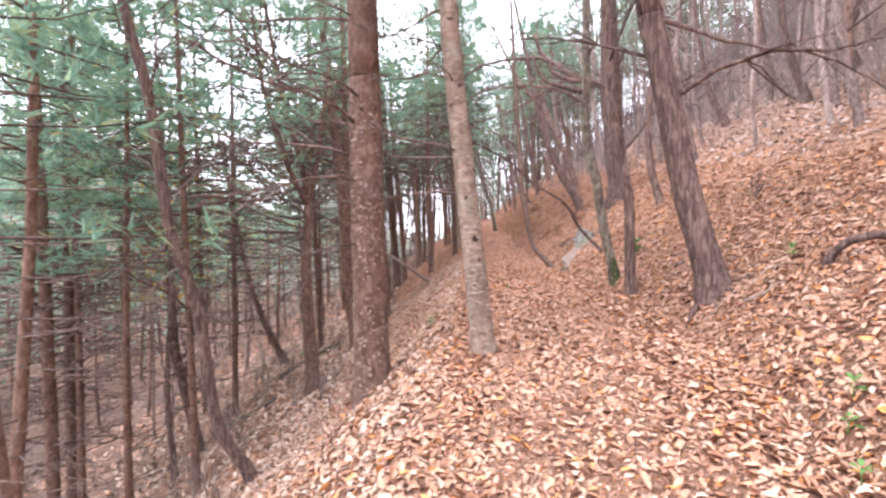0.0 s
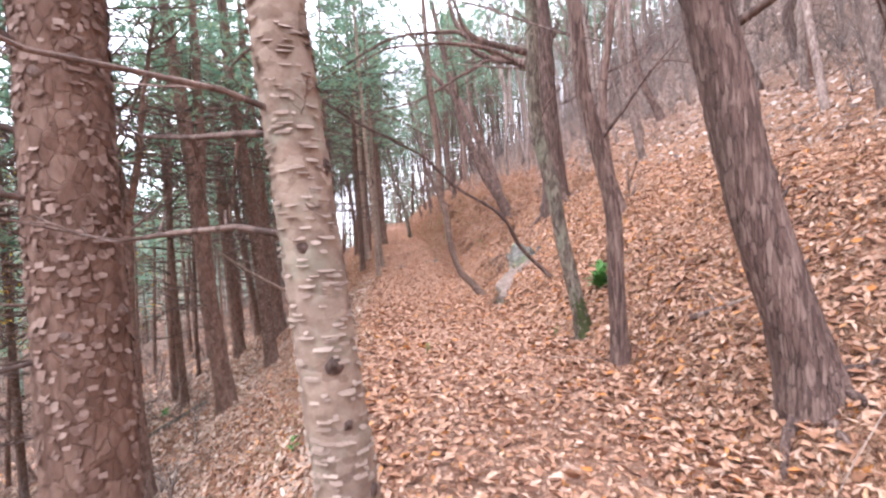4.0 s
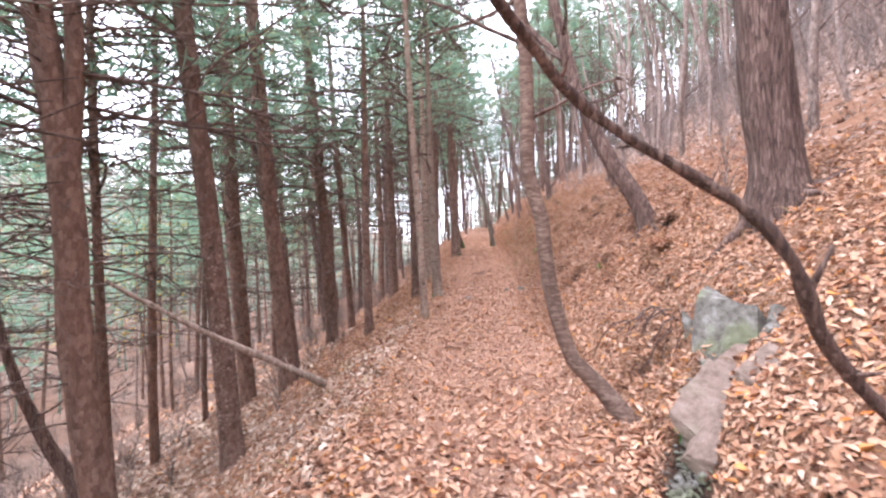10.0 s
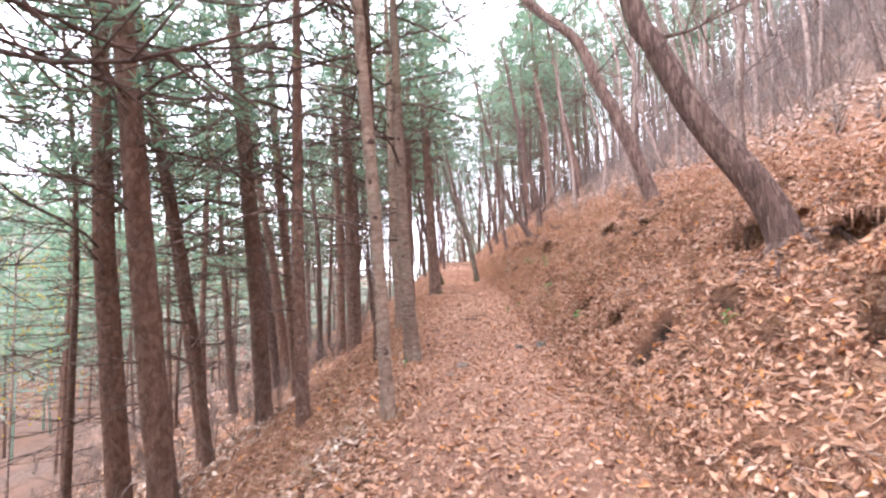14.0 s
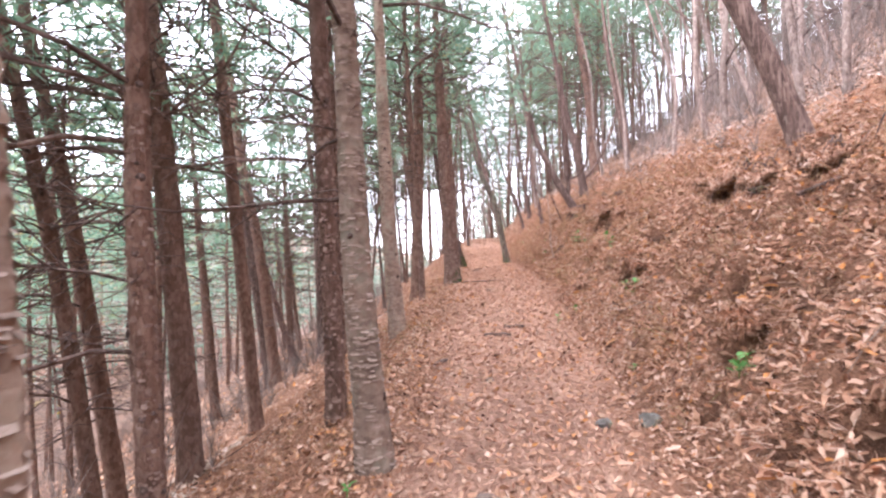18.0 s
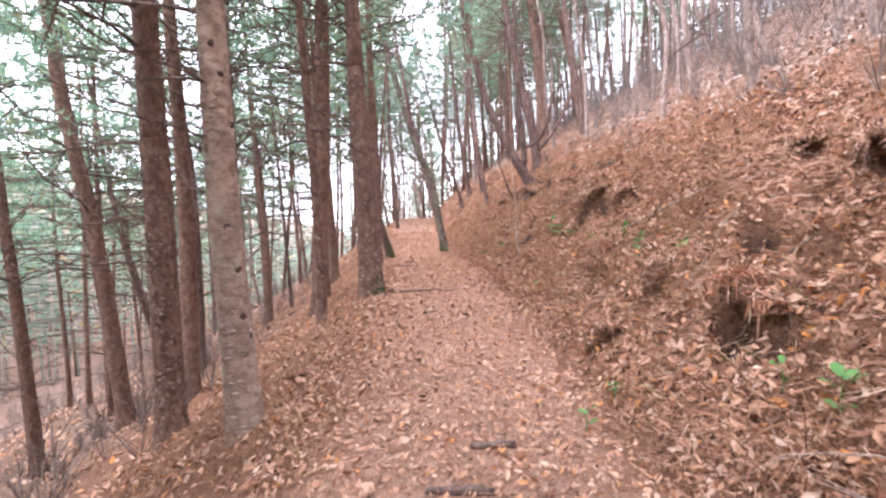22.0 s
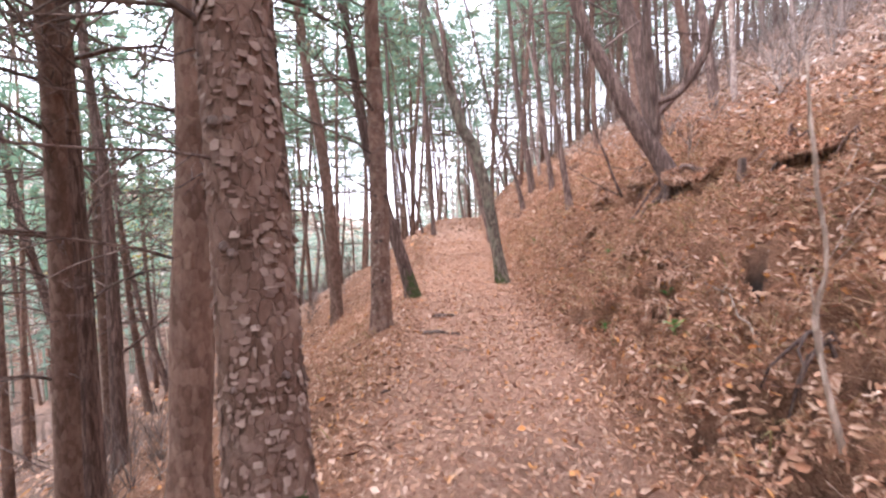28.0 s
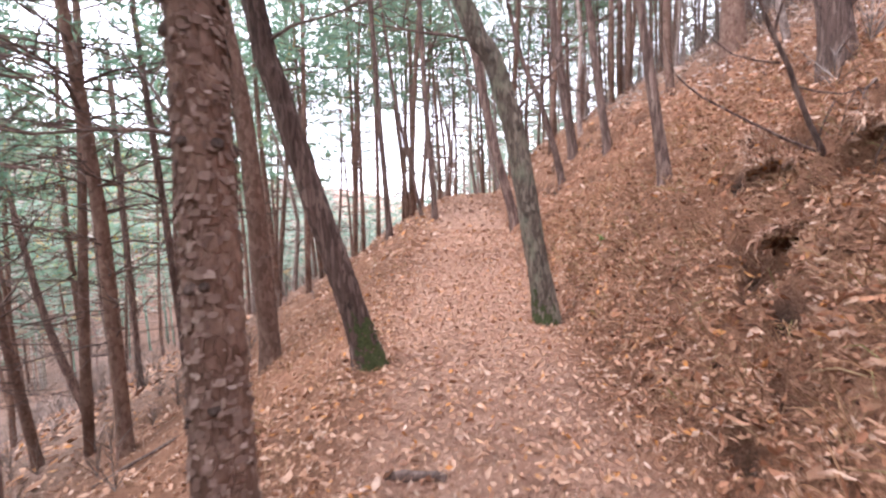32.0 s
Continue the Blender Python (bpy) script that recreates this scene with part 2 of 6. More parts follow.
def ground_material():
    m, n, l, b = material("forest_floor", 0.9)
    p = coords(n, l, (1, 1, 1))
    wob = noise_tex(n, l, p, 9.0, 3)
    vec = mix(n, l, 0.2, p, wob.outputs["Color"], "ADD")
    cell, edge = n.new("ShaderNodeTexVoronoi"), n.new("ShaderNodeTexVoronoi")
    edge.feature = "DISTANCE_TO_EDGE"
    for v in (cell, edge):
        v.inputs["Scale"].default_value = 27.0
        l.new(vec, v.inputs["Vector"])
    sep = n.new("ShaderNodeSeparateColor")
    l.new(cell.outputs["Color"], sep.inputs["Color"])
    leaf = ramp(n, LEAF_TONES)
    l.new(sep.outputs["Red"], leaf.inputs["Fac"])
    # leaf cells darken at their rims: shade between leaves painted into the colour
    gap = ramp(n, [(0.0, (0.40, 0.36, 0.33)), (0.13, (0.97, 0.97, 0.97))])
    l.new(edge.outputs["Distance"], gap.inputs["Fac"])
    litter = mix(n, l, 1.0, leaf.outputs["Color"], gap.outputs["Color"], "MULTIPLY")
    straw_n = noise_tex(n, l, coords(n, l, (55, 26, 40)), 1.0, 6, 0.8)
    straw_n.inputs["Distortion"].default_value = 1.6
    straw = ramp(n, [(0.32, (0.075, 0.034, 0.022)), (0.48, (0.326, 0.161, 0.096)), (0.68, (0.537, 0.315, 0.201))])
    l.new(straw_n.outputs["Fac"], straw.inputs["Fac"])
    sx = n.new("ShaderNodeSeparateXYZ")
    l.new(p, sx.inputs["Vector"])
    along = n.new("ShaderNodeMapRange")
    for key, val in (("From Min", 11.0), ("From Max", 25.0), ("To Min", -0.25), ("To Max", 0.45)):
        along.inputs[key].default_value = val
    l.new(sx.outputs["Y"], along.inputs["Value"])
    patch = noise_tex(n, l, p, 0.9, 4)
    add = n.new("ShaderNodeMath")
    l.new(along.outputs["Result"], add.inputs[0])
    l.new(patch.outputs["Fac"], add.inputs[1])
    cut = ramp(n, [(0.42, (0, 0, 0)), (0.62, (1, 1, 1))])
    l.new(add.outputs["Value"], cut.inputs["Fac"])
    col = mix(n, l, cut.outputs["Color"], litter, straw.outputs["Color"])
    worn = n.new("ShaderNodeAttribute")
    worn.attribute_name = "trodden"
    crumbs = noise_tex(n, l, vec, 31.0, 7, 0.78)
    bits = n.new("ShaderNodeTexVoronoi")
    bits.inputs["Scale"].default_value, bits.inputs["Randomness"].default_value = 36.0, 1.0
    l.new(mix(n, l, 0.45, vec, crumbs.outputs["Color"], "ADD"), bits.inputs["Vector"])
    bit = n.new("ShaderNodeSeparateColor")
    l.new(bits.outputs["Color"], bit.inputs["Color"])
    fragments = ramp(n, [(0.20, (0.099, 0.050, 0.034)), (0.30, (0.374, 0.196, 0.132)), (0.52, (0.612, 0.359, 0.255)), (0.80, (0.729, 0.498, 0.384))])
    l.new(mix(n, l, 0.55, crumbs.outputs["Fac"], bit.outputs["Green"]), fragments.inputs["Fac"])
    col = mix(n, l, worn.outputs["Fac"], col, fragments.outputs["Color"])
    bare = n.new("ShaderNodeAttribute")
    bare.attribute_name = "bare_shaded_soil"
    # open soil, taken near black: the hollows' shade is put into its colour
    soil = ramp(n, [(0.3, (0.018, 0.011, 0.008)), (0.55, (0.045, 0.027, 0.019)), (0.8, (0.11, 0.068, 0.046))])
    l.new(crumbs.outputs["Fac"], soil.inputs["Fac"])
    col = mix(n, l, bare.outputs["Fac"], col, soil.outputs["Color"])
    # distance haze painted into the colour: litter turns grey away from the trail
    hazed = n.new("ShaderNodeAttribute")
    hazed.attribute_name = "hazed_litter"
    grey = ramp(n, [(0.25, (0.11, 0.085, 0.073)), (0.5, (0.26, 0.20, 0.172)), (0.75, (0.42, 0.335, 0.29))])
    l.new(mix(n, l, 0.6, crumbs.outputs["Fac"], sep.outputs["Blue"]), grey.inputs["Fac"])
    col = mix(n, l, hazed.outputs["Fac"], col, grey.outputs["Color"])
    big = noise_tex(n, l, p, 0.6, 3)
    shade = ramp(n, [(0.3, (0.82, 0.80, 0.78)), (0.7, (1.08, 1.04, 1.0))])
    l.new(big.outputs["Fac"], shade.inputs["Fac"])
    l.new(mix(n, l, 1.0, col, shade.outputs["Color"], "MULTIPLY"), b.inputs["Base Color"])
    h = mix(n, l, 0.5, gap.outputs["Color"], straw_n.outputs["Fac"])
    bump(n, l, h, b, 1.0, 0.05)
    return m


def rock_material(name, tones, lichen):
    m, n, l, b = material(name, 0.9)
    p = coords(n, l, (1, 1, 1))
    a = noise_tex(n, l, p, 11.0, 8, 0.72)
    tone = ramp(n, tones)
    l.new(a.outputs["Fac"], tone.inputs["Fac"])
    c = noise_tex(n, l, p, 3.0, 5)
    spot = ramp(n, [(0.50, (0, 0, 0)), (0.60, (0.7, 0.7, 0.7))])
    l.new(c.outputs["Fac"], spot.inputs["Fac"])
    l.new(mix(n, l, spot.outputs["Color"], tone.outputs["Color"], lichen), b.inputs["Base Color"])
    bump(n, l, a.outputs["Fac"], b, 0.9, 0.05)
    return m


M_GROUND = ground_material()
M_ROCK = rock_material("lichened_rock", [(0.3, (0.07, 0.06, 0.05)), (0.5, (0.20, 0.185, 0.16)), (0.7, (0.36, 0.35, 0.325))], (0.20, 0.225, 0.125))
M_DUST = rock_material("dusty_rock", [(0.3, (0.13, 0.088, 0.067)), (0.5, (0.24, 0.175, 0.142)), (0.7, (0.335, 0.26, 0.218))], (0.26, 0.215, 0.165))
M_MOSS, moss_nodes, moss_links, moss_shader = material("green_moss", 0.95)
moss_noise = noise_tex(moss_nodes, moss_links, coords(moss_nodes, moss_links, (1, 1, 1)), 60.0, 5)
moss_tone = ramp(moss_nodes, [(0.3, (0.035, 0.04, 0.018)), (0.55, (0.068, 0.078, 0.03)), (0.75, (0.115, 0.125, 0.055))])
moss_links.new(moss_noise.outputs["Fac"], moss_tone.inputs["Fac"])
moss_links.new(moss_tone.outputs["Color"], moss_shader.inputs["Base Color"])
bump(moss_nodes, moss_links, moss_noise.outputs["Fac"], moss_shader, 0.9, 0.01)


# ---- the lie of the land ----
def smooth_line(ys, vs, wid=2.5):
    g = np.arange(-60.0, 121.0, 0.5)
    v = np.interp(g, ys, vs)
    k = np.exp(-0.5 * (np.arange(-15, 16) * 0.5 / wid) ** 2)
    return g, np.convolve(np.pad(v, 15, mode="edge"), k / k.sum(), mode="valid")


# stations along the trail: its middle, its height, where the bank begins, how steep both sides are
TRAIL_X = smooth_line([-60, -5, 0, 4, 7.5, 12.5, 14.5, 18, 21, 24, 27, 29.6, 34, 42, 50, 60, 120],
                      [-3.0, 0.2, 0.35, 1.0, 1.55, 1.55, 1.8, 1.95, 2.2, 2.4, 2.65, 2.8, 3.0, 3.2, 4.0, 5.0, 20.0])
TRAIL_Z = smooth_line([-60, -10, 0, 2, 5, 8, 12, 16, 18.6, 22, 26.6, 31.8, 34, 37, 39.5, 42, 46, 52, 60, 120],
                      [-4, -0.9, -0.1, 0.15, 0.52, 0.7, 0.74, 0.93, 1.06, 1.35, 1.75, 1.89, 2.02, 2.25, 2.6, 2.95, 3.3, 3.6, 3.7, 2.0], 1.2)
BANK_AT = smooth_line([-60, 6, 9, 13, 18, 120], [1.45, 1.45, 1.3, 1.0, 0.85, 0.8])
STEEP_LEFT = smooth_line([-60, 8, 15, 120], [1.35, 1.35, 1.0, 1.0])
STEEP_RIGHT = smooth_line([-60, 9, 13, 29, 33, 120], [0.92, 0.92, 1.0, 1.0, 1.1, 1.1])


def profile(u, bank):
    right = np.interp(u - bank, [0, 0.09, 0.35, 1.0, 2.0, 4, 8, 14, 22, 40, 200], [0, 0.12, 0.34, 0.82, 1.62, 2.72, 4.75, 7.7, 10.5, 14.0, 16.0])
    left = np.interp(-u, [0, 1.05, 1.4, 2.2, 3.6, 9, 20, 32, 45, 90, 160, 400], [0, 0.02, 0.16, 0.72, 1.68, 4.6, 9.6, 12.5, 10.0, -8.0, -26.0, -36.0])
    return right, left


def hill(u, y):
    """The slope climbs on to a higher hill at first, and ends in a crest further along."""
    return np.clip((u - 10) / 60, 0, 1.5) * 36 * np.clip((40 - y) / 14, 0, 1)


def base_ground(x, y):
    x, y = np.asarray(x, float), np.asarray(y, float)
    u = x - np.interp(y, *TRAIL_X)
    right, left = profile(u, np.interp(y, *BANK_AT))
    return np.interp(y, *TRAIL_Z) + np.where(u > 0, right * np.interp(y, *STEEP_RIGHT) + hill(u, y), -left * np.interp(y, *STEEP_LEFT))


def lattice(x, y, size, seed):
    """Smooth noise from -1 to 1 with lumps of that size."""
    x, y = np.asarray(x, float) / size, np.asarray(y, float) / size
    i, j = np.floor(x), np.floor(y)
    fx, fy = x - i, y - j
    fx, fy = fx * fx * (3 - 2 * fx), fy * fy * (3 - 2 * fy)

    def corner(a, b):
        s = np.sin(a * 127.1 + b * 311.7 + seed * 74.7) * 43758.5453
        return 2 * (s - np.floor(s)) - 1
    top = corner(i, j) * (1 - fx) + corner(i + 1, j) * fx
    low = corner(i, j + 1) * (1 - fx) + corner(i + 1, j + 1) * fx
    return top * (1 - fy) + low * fy


# hollows washed out under roots: middle, radius, depth
HOLLOWS = [(3.1, 12.9, 0.20, 0.25), (3.97, 29.89, 0.10, 0.12), (4.25, 29.5, 0.10, 0.14), (5.02, 20.6, 0.22, 0.40), (3.9, 27.6, 0.16, 0.2)]
# hollows roofed by a lip of turf and roots: middle, half the length along the bank, how far the lip reaches out
LIPS = [(4.70, 17.35, 0.40, 0.32), (4.56, 16.05, 0.22, 0.22), (3.96, 15.02, 0.20, 0.20), (5.10, 21.75, 0.42, 0.30), (5.30, 21.12, 0.28, 0.26), (3.41, 19.29, 0.12, 0.12), (3.38, 18.05, 0.12, 0.12), (5.06, 22.5, 0.34, 0.28), (3.78, 22.36, 0.16, 0.16), (5.40, 23.7, 0.20, 0.22),
        (4.02, 23.62, 0.18, 0.17), (3.91, 24.44, 0.14, 0.12), (3.38, 23.40, 0.11, 0.09), (4.92, 26.10, 0.13, 0.13), (4.95, 27.30, 0.15, 0.15), (4.72, 26.80, 0.24, 0.22), (5.30, 27.70, 0.26, 0.25), (5.70, 29.95, 0.42, 0.36), (4.30, 29.60, 0.22, 0.22), (3.98, 29.15, 0.14, 0.14),
        (3.91, 30.14, 0.12, 0.12), (5.44, 32.85, 0.42, 0.34), (5.42, 31.82, 0.17, 0.24), (5.56, 31.25, 0.16, 0.16), (5.22, 33.85, 0.3, 0.22), (4.47, 30.79, 0.11, 0.12), (3.77, 26.5, 0.11, 0.12), (4.7, 32.89, 0.12, 0.13)]
HOLLOWS += [(lx + 0.05, ly + f * lh, 0.08 + 0.28 * lr, 0.06 + 0.5 * lr) for lx, ly, lh, lr in LIPS for f in (-0.55, 0.0, 0.55)]


# a streak of bare stones that runs down from the rock in the bank
SCREE = [(3.50, 12.22), (3.24, 12.04), (3.01, 11.76), (2.80, 11.48), (2.62, 11.15)]


def scramble(i, j, k):
    s = np.sin(i * 127.1 + j * 311.7 + k * 74.7) * 43758.5453
    return s - np.floor(s)


def pocket_cell(i, j):
    """The pocket in one cell of the bank: its middle, half its length along the bank, and how open it is."""
    x, y = (i + 0.2 + 0.6 * scramble(i, j, 1)) * 0.5, (j + 0.2 + 0.6 * scramble(i, j, 2)) * 0.55
    u = x - np.interp(y, *TRAIL_X)
    share = np.interp(y, [11, 16, 22, 40], [0.0, 0.35, 0.62, 0.62]) * ((u > np.interp(y, *BANK_AT) + 0.12) & (u < 5.5))
    return x, y, 0.09 + 0.11 * scramble(i, j, 3), np.where(scramble(i, j, 4) < share, 0.6 + 0.4 * scramble(i, j, 5), 0.0)


def pockets(x, y):
    """Small hollows in the bank's turf, 0 to 1."""
    x, y = np.broadcast_arrays(np.asarray(x, float), np.asarray(y, float))
    u = x - np.interp(y, *TRAIL_X)
    bank = (u > 0.6) & (u < 6) & (y > 10) & (y < 42)
    whole, x, y = np.zeros(x.shape), x[bank], y[bank]
    i, j = np.floor(x / 0.5), np.floor(y / 0.55)
    out = np.zeros(x.shape)
    for a in (-1, 0, 1):
        for b in (-1, 0, 1):
            px, py, half, wide_open = pocket_cell(i + a, j + b)
            out = np.maximum(out, wide_open * np.exp(-((x - px) / 0.11) ** 2 - ((y - py) / half) ** 2))
    whole[bank] = out
    return whole


def bare_shaded_soil(x, y):
    """Where the bank's soil lies open, shade painted in: small washed-out pockets and the hollows, 0 to 1."""
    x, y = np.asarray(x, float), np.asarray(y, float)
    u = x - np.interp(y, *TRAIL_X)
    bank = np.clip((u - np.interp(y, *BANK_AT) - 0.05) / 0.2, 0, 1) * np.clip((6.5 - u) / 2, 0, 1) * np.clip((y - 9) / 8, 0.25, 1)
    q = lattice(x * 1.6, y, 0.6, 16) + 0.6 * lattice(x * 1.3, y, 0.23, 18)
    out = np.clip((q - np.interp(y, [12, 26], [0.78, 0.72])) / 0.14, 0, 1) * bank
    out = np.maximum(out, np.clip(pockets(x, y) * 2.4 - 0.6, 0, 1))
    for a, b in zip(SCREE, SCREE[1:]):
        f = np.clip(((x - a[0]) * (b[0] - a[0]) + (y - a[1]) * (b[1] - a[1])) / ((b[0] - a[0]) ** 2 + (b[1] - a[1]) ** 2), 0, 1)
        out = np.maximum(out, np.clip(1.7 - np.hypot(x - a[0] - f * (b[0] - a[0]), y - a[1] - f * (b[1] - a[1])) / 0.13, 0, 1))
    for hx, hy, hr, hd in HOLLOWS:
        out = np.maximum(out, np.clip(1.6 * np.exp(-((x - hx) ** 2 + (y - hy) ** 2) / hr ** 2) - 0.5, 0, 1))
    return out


def ground(x, y):
    x, y = np.asarray(x, float), np.asarray(y, float)
    u = x - np.interp(y, *TRAIL_X)
    side = np.clip(np.where(u > 0, u - np.interp(y, *BANK_AT) + 0.1, -u - 1.0) / 1.2, 0, 1)
    far = np.clip((np.abs(u) - 6) / 20, 0, 1)
    z = base_ground(x, y) + (0.008 + 0.08 * side) * lattice(x, y, 0.55, 3) + (0.008 + 0.055 * side) * lattice(x, y, 0.26, 5)
    z = z + (0.012 + 0.07 * side) * lattice(x, y, 1.7, 8) + far * (0.5 * lattice(x, y, 9.0, 11) + 0.2 * lattice(x, y, 3.5, 12))
    thatch = side * np.clip((y - 15) / 6, 0, 1) * np.clip((8 - np.abs(u)) / 3, 0, 1)
    z = z + 0.05 * np.clip(side * 1.6, 0, 1) * np.clip((7 - np.abs(u)) / 3, 0, 1) * np.abs(lattice(x, y, 0.15, 23))
    lump = np.abs(0.65 * lattice(x, y, 0.45, 14) + 0.35 * lattice(x, y, 0.22, 15))
    z = z + thatch * (0.34 * lump) * np.where(u > 0, 1, 0.4) - np.interp(y, [12, 20], [0.10, 0.20]) * bare_shaded_soil(x, y)
    z = z - 0.19 * pockets(x, y)
    for hx, hy, hr, hd in HOLLOWS:
        z = z - hd * np.exp(-((x - hx) ** 2 + (y - hy) ** 2) / hr ** 2)
    return z


def gz(x, y):
    return float(ground(x, y))


def slope(x, y):
    """The ground's upward normals there."""
    e = 0.06
    gx, gy = (ground(x + e, y) - ground(x - e, y)) / (2 * e), (ground(x, y + e) - ground(x, y - e)) / (2 * e)
    nrm = np.stack([-gx, -gy, np.ones_like(gx)], -1)
    return nrm / np.linalg.norm(nrm, axis=-1, keepdims=True)


# ---- mesh helpers ----
def mesh_of(name, verts, faces, mats, smooth=True, slots=None):
    me = bpy.data.meshes.new(name)
    me.from_pydata([tuple(v) for v in verts], [], [tuple(int(i) for i in f) for f in faces])
    for m in mats if isinstance(mats, (list, tuple)) else [mats]:
        me.materials.append(m)
    if slots is not None:
        me.polygons.foreach_set("material_index", np.asarray(slots, dtype=np.int32))
    me.polygons.foreach_set("use_smooth", np.full(len(me.polygons), smooth))
    me.validate()
    me.update()
    return me


def tri_mesh(name, verts, tris, mat):
    """A mesh of very many triangles, from arrays."""
    me = bpy.data.meshes.new(name)
    verts, tris = np.asarray(verts, np.float32), np.asarray(tris, np.int32)
    me.vertices.add(len(verts))
    me.vertices.foreach_set("co", verts.ravel())
    me.loops.add(tris.size)
    me.loops.foreach_set("vertex_index", tris.ravel())
    me.polygons.add(len(tris))
    me.polygons.foreach_set("loop_start", np.arange(0, tris.size, 3, dtype=np.int32))
    me.polygons.foreach_set("loop_total", np.full(len(tris), 3, dtype=np.int32))
    me.materials.append(mat)
    me.update(calc_edges=True)
    me.validate()
    return me


def part_of(name, me, parent, m=None, label=""):
    ob = new(name, me)
    ob.parent = parent
    if m is not None:
        ob.matrix_basis = m
    return tagged(ob, label) if label else ob


def thing(name, label, category, at=(0, 0, 0), group="", kind=""):
    ob = new(name)
    ob.empty_display_size = 0.2
    ob.location = at
    return tagged(ob, label, category, group, kind)


class Tubes:
    """Gathers tapered tubes, and blades, into one mesh."""

    def __init__(self):
        self.v, self.f, self.s, self.count = [], [], [], 0

    def tube(self, pts, radii, sides=6, slot=0, shape=None):
        pts = np.asarray(pts, float)
        radii = np.asarray(radii, float)
        along = np.gradient(pts, axis=0)
        along /= np.linalg.norm(along, axis=1, keepdims=True) + 1e-9
        side = np.cross(along, (0.31, 0.91, 0.27) if abs(along[0][2]) > 0.5 else (0, 0, 1.0))
        side /= np.linalg.norm(side, axis=1, keepdims=True) + 1e-9
        up = np.cross(along, side)
        a = np.arange(sides) * 2 * np.pi / sides
        rr = radii[:, None] * (np.ones((len(pts), sides)) if shape is None else shape)
        ring = pts[:, None] + rr[..., None] * (np.cos(a)[None, :, None] * side[:, None] + np.sin(a)[None, :, None] * up[:, None])
        base = self.count
        self.v.append(ring.reshape(-1, 3))
        n = len(pts)
        for i in range(n - 1):
            for k in range(sides):
                j = (k + 1) % sides
                self.f.append((base + i * sides + k, base + i * sides + j, base + (i + 1) * sides + j, base + (i + 1) * sides + k))
        if sides > 4:
            self.f.append(tuple(base + (n - 1) * sides + k for k in range(sides)))
            self.f.append(tuple(base + k for k in reversed(range(sides))))
        self.s += [slot] * (len(self.f) - len(self.s))
        self.count += n * sides

    def blade(self, a, b, c, slot=0):
        self.v.append(np.array([a, b, c]))
        self.f.append((self.count, self.count + 1, self.count + 2))
        self.s.append(slot)
        self.count += 3

    def mesh(self, name, mats):
        return mesh_of(name, np.concatenate(self.v), self.f, mats, True, self.s)


def curve_through(pts, step):
    """A smooth line through the points, at about that step."""
    p = np.asarray(pts, float)
    p = np.vstack([2 * p[0] - p[1], p, 2 * p[-1] - p[-2]])
    out = []
    for i in range(1, len(p) - 2):
        n = max(2, int(np.linalg.norm(p[i + 1] - p[i]) / step))
        for t in np.arange(n) / n:
            a, b, c, d = p[i - 1], p[i], p[i + 1], p[i + 2]
            out.append(0.5 * (2 * b + (c - a) * t + (2 * a - 5 * b + 4 * c - d) * t * t + (3 * b - a - 3 * c + d) * t ** 3))
    out.append(p[-2])
    return np.array(out)




# ---- ground ----
def steps(fine_from, fine_to, fine, out_to):
    lo, hi, d = [], [], fine
    v = fine_to
    while v < out_to:
        d *= 1.13
        v += d
        hi.append(v)
    v, d = fine_from, fine
    while v > -out_to:
        d *= 1.13
        v -= d
        lo.append(v)
    return np.array(lo[::-1] + list(np.arange(fine_from, fine_to + 1e-6, fine)) + hi)


def build_ground():
    us, ys = steps(-3.0, 5.0, 0.06, 900), steps(1.0, 38.0, 0.075, 900)
    uu, yy = np.meshgrid(us, ys)
    xx = uu + np.interp(yy, *TRAIL_X) * np.clip(1 - np.abs(uu) / 300, 0, 1)
    zz = ground(xx, yy)
    verts = np.stack([xx, yy, zz], -1).reshape(-1, 3)
    w, h = len(us), len(ys)
    i = (np.arange(h - 1)[:, None] * w + np.arange(w - 1)[None]).ravel()
    tris = np.concatenate([np.stack([i, i + 1, i + w + 1], 1), np.stack([i, i + w + 1, i + w], 1)])
    me = tri_mesh("ground", verts, tris, M_GROUND)
    me.polygons.foreach_set("use_smooth", np.ones(len(me.polygons), dtype=bool))
    mid = uu + 0.05 + 0.18 * lattice(xx, yy, 1.3, 17)
    worn = np.clip((0.9 - np.abs(mid)) / 0.3, 0, 1) * np.clip((yy + 1) / 12, 0.25, 0.95)
    me.attributes.new("trodden", "FLOAT", "POINT").data.foreach_set("value", worn.ravel().astype(np.float32))
    # how much painted haze the litter takes, growing with distance from the trail
    hazed = np.clip((np.abs(uu) - np.interp(yy, [18, 26], [5.5, 3.5])) / 6, 0, 0.75) * np.clip(0.8 + 0.4 * lattice(xx, yy, 3.0, 19), 0, 1)
    me.attributes.new("hazed_litter", "FLOAT", "POINT").data.foreach_set("value", hazed.ravel().astype(np.float32))
    me.attributes.new("bare_shaded_soil", "FLOAT", "POINT").data.foreach_set("value", bare_shaded_soil(xx, yy).ravel().astype(np.float32))
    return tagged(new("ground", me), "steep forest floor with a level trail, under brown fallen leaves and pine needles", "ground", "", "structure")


build_ground()


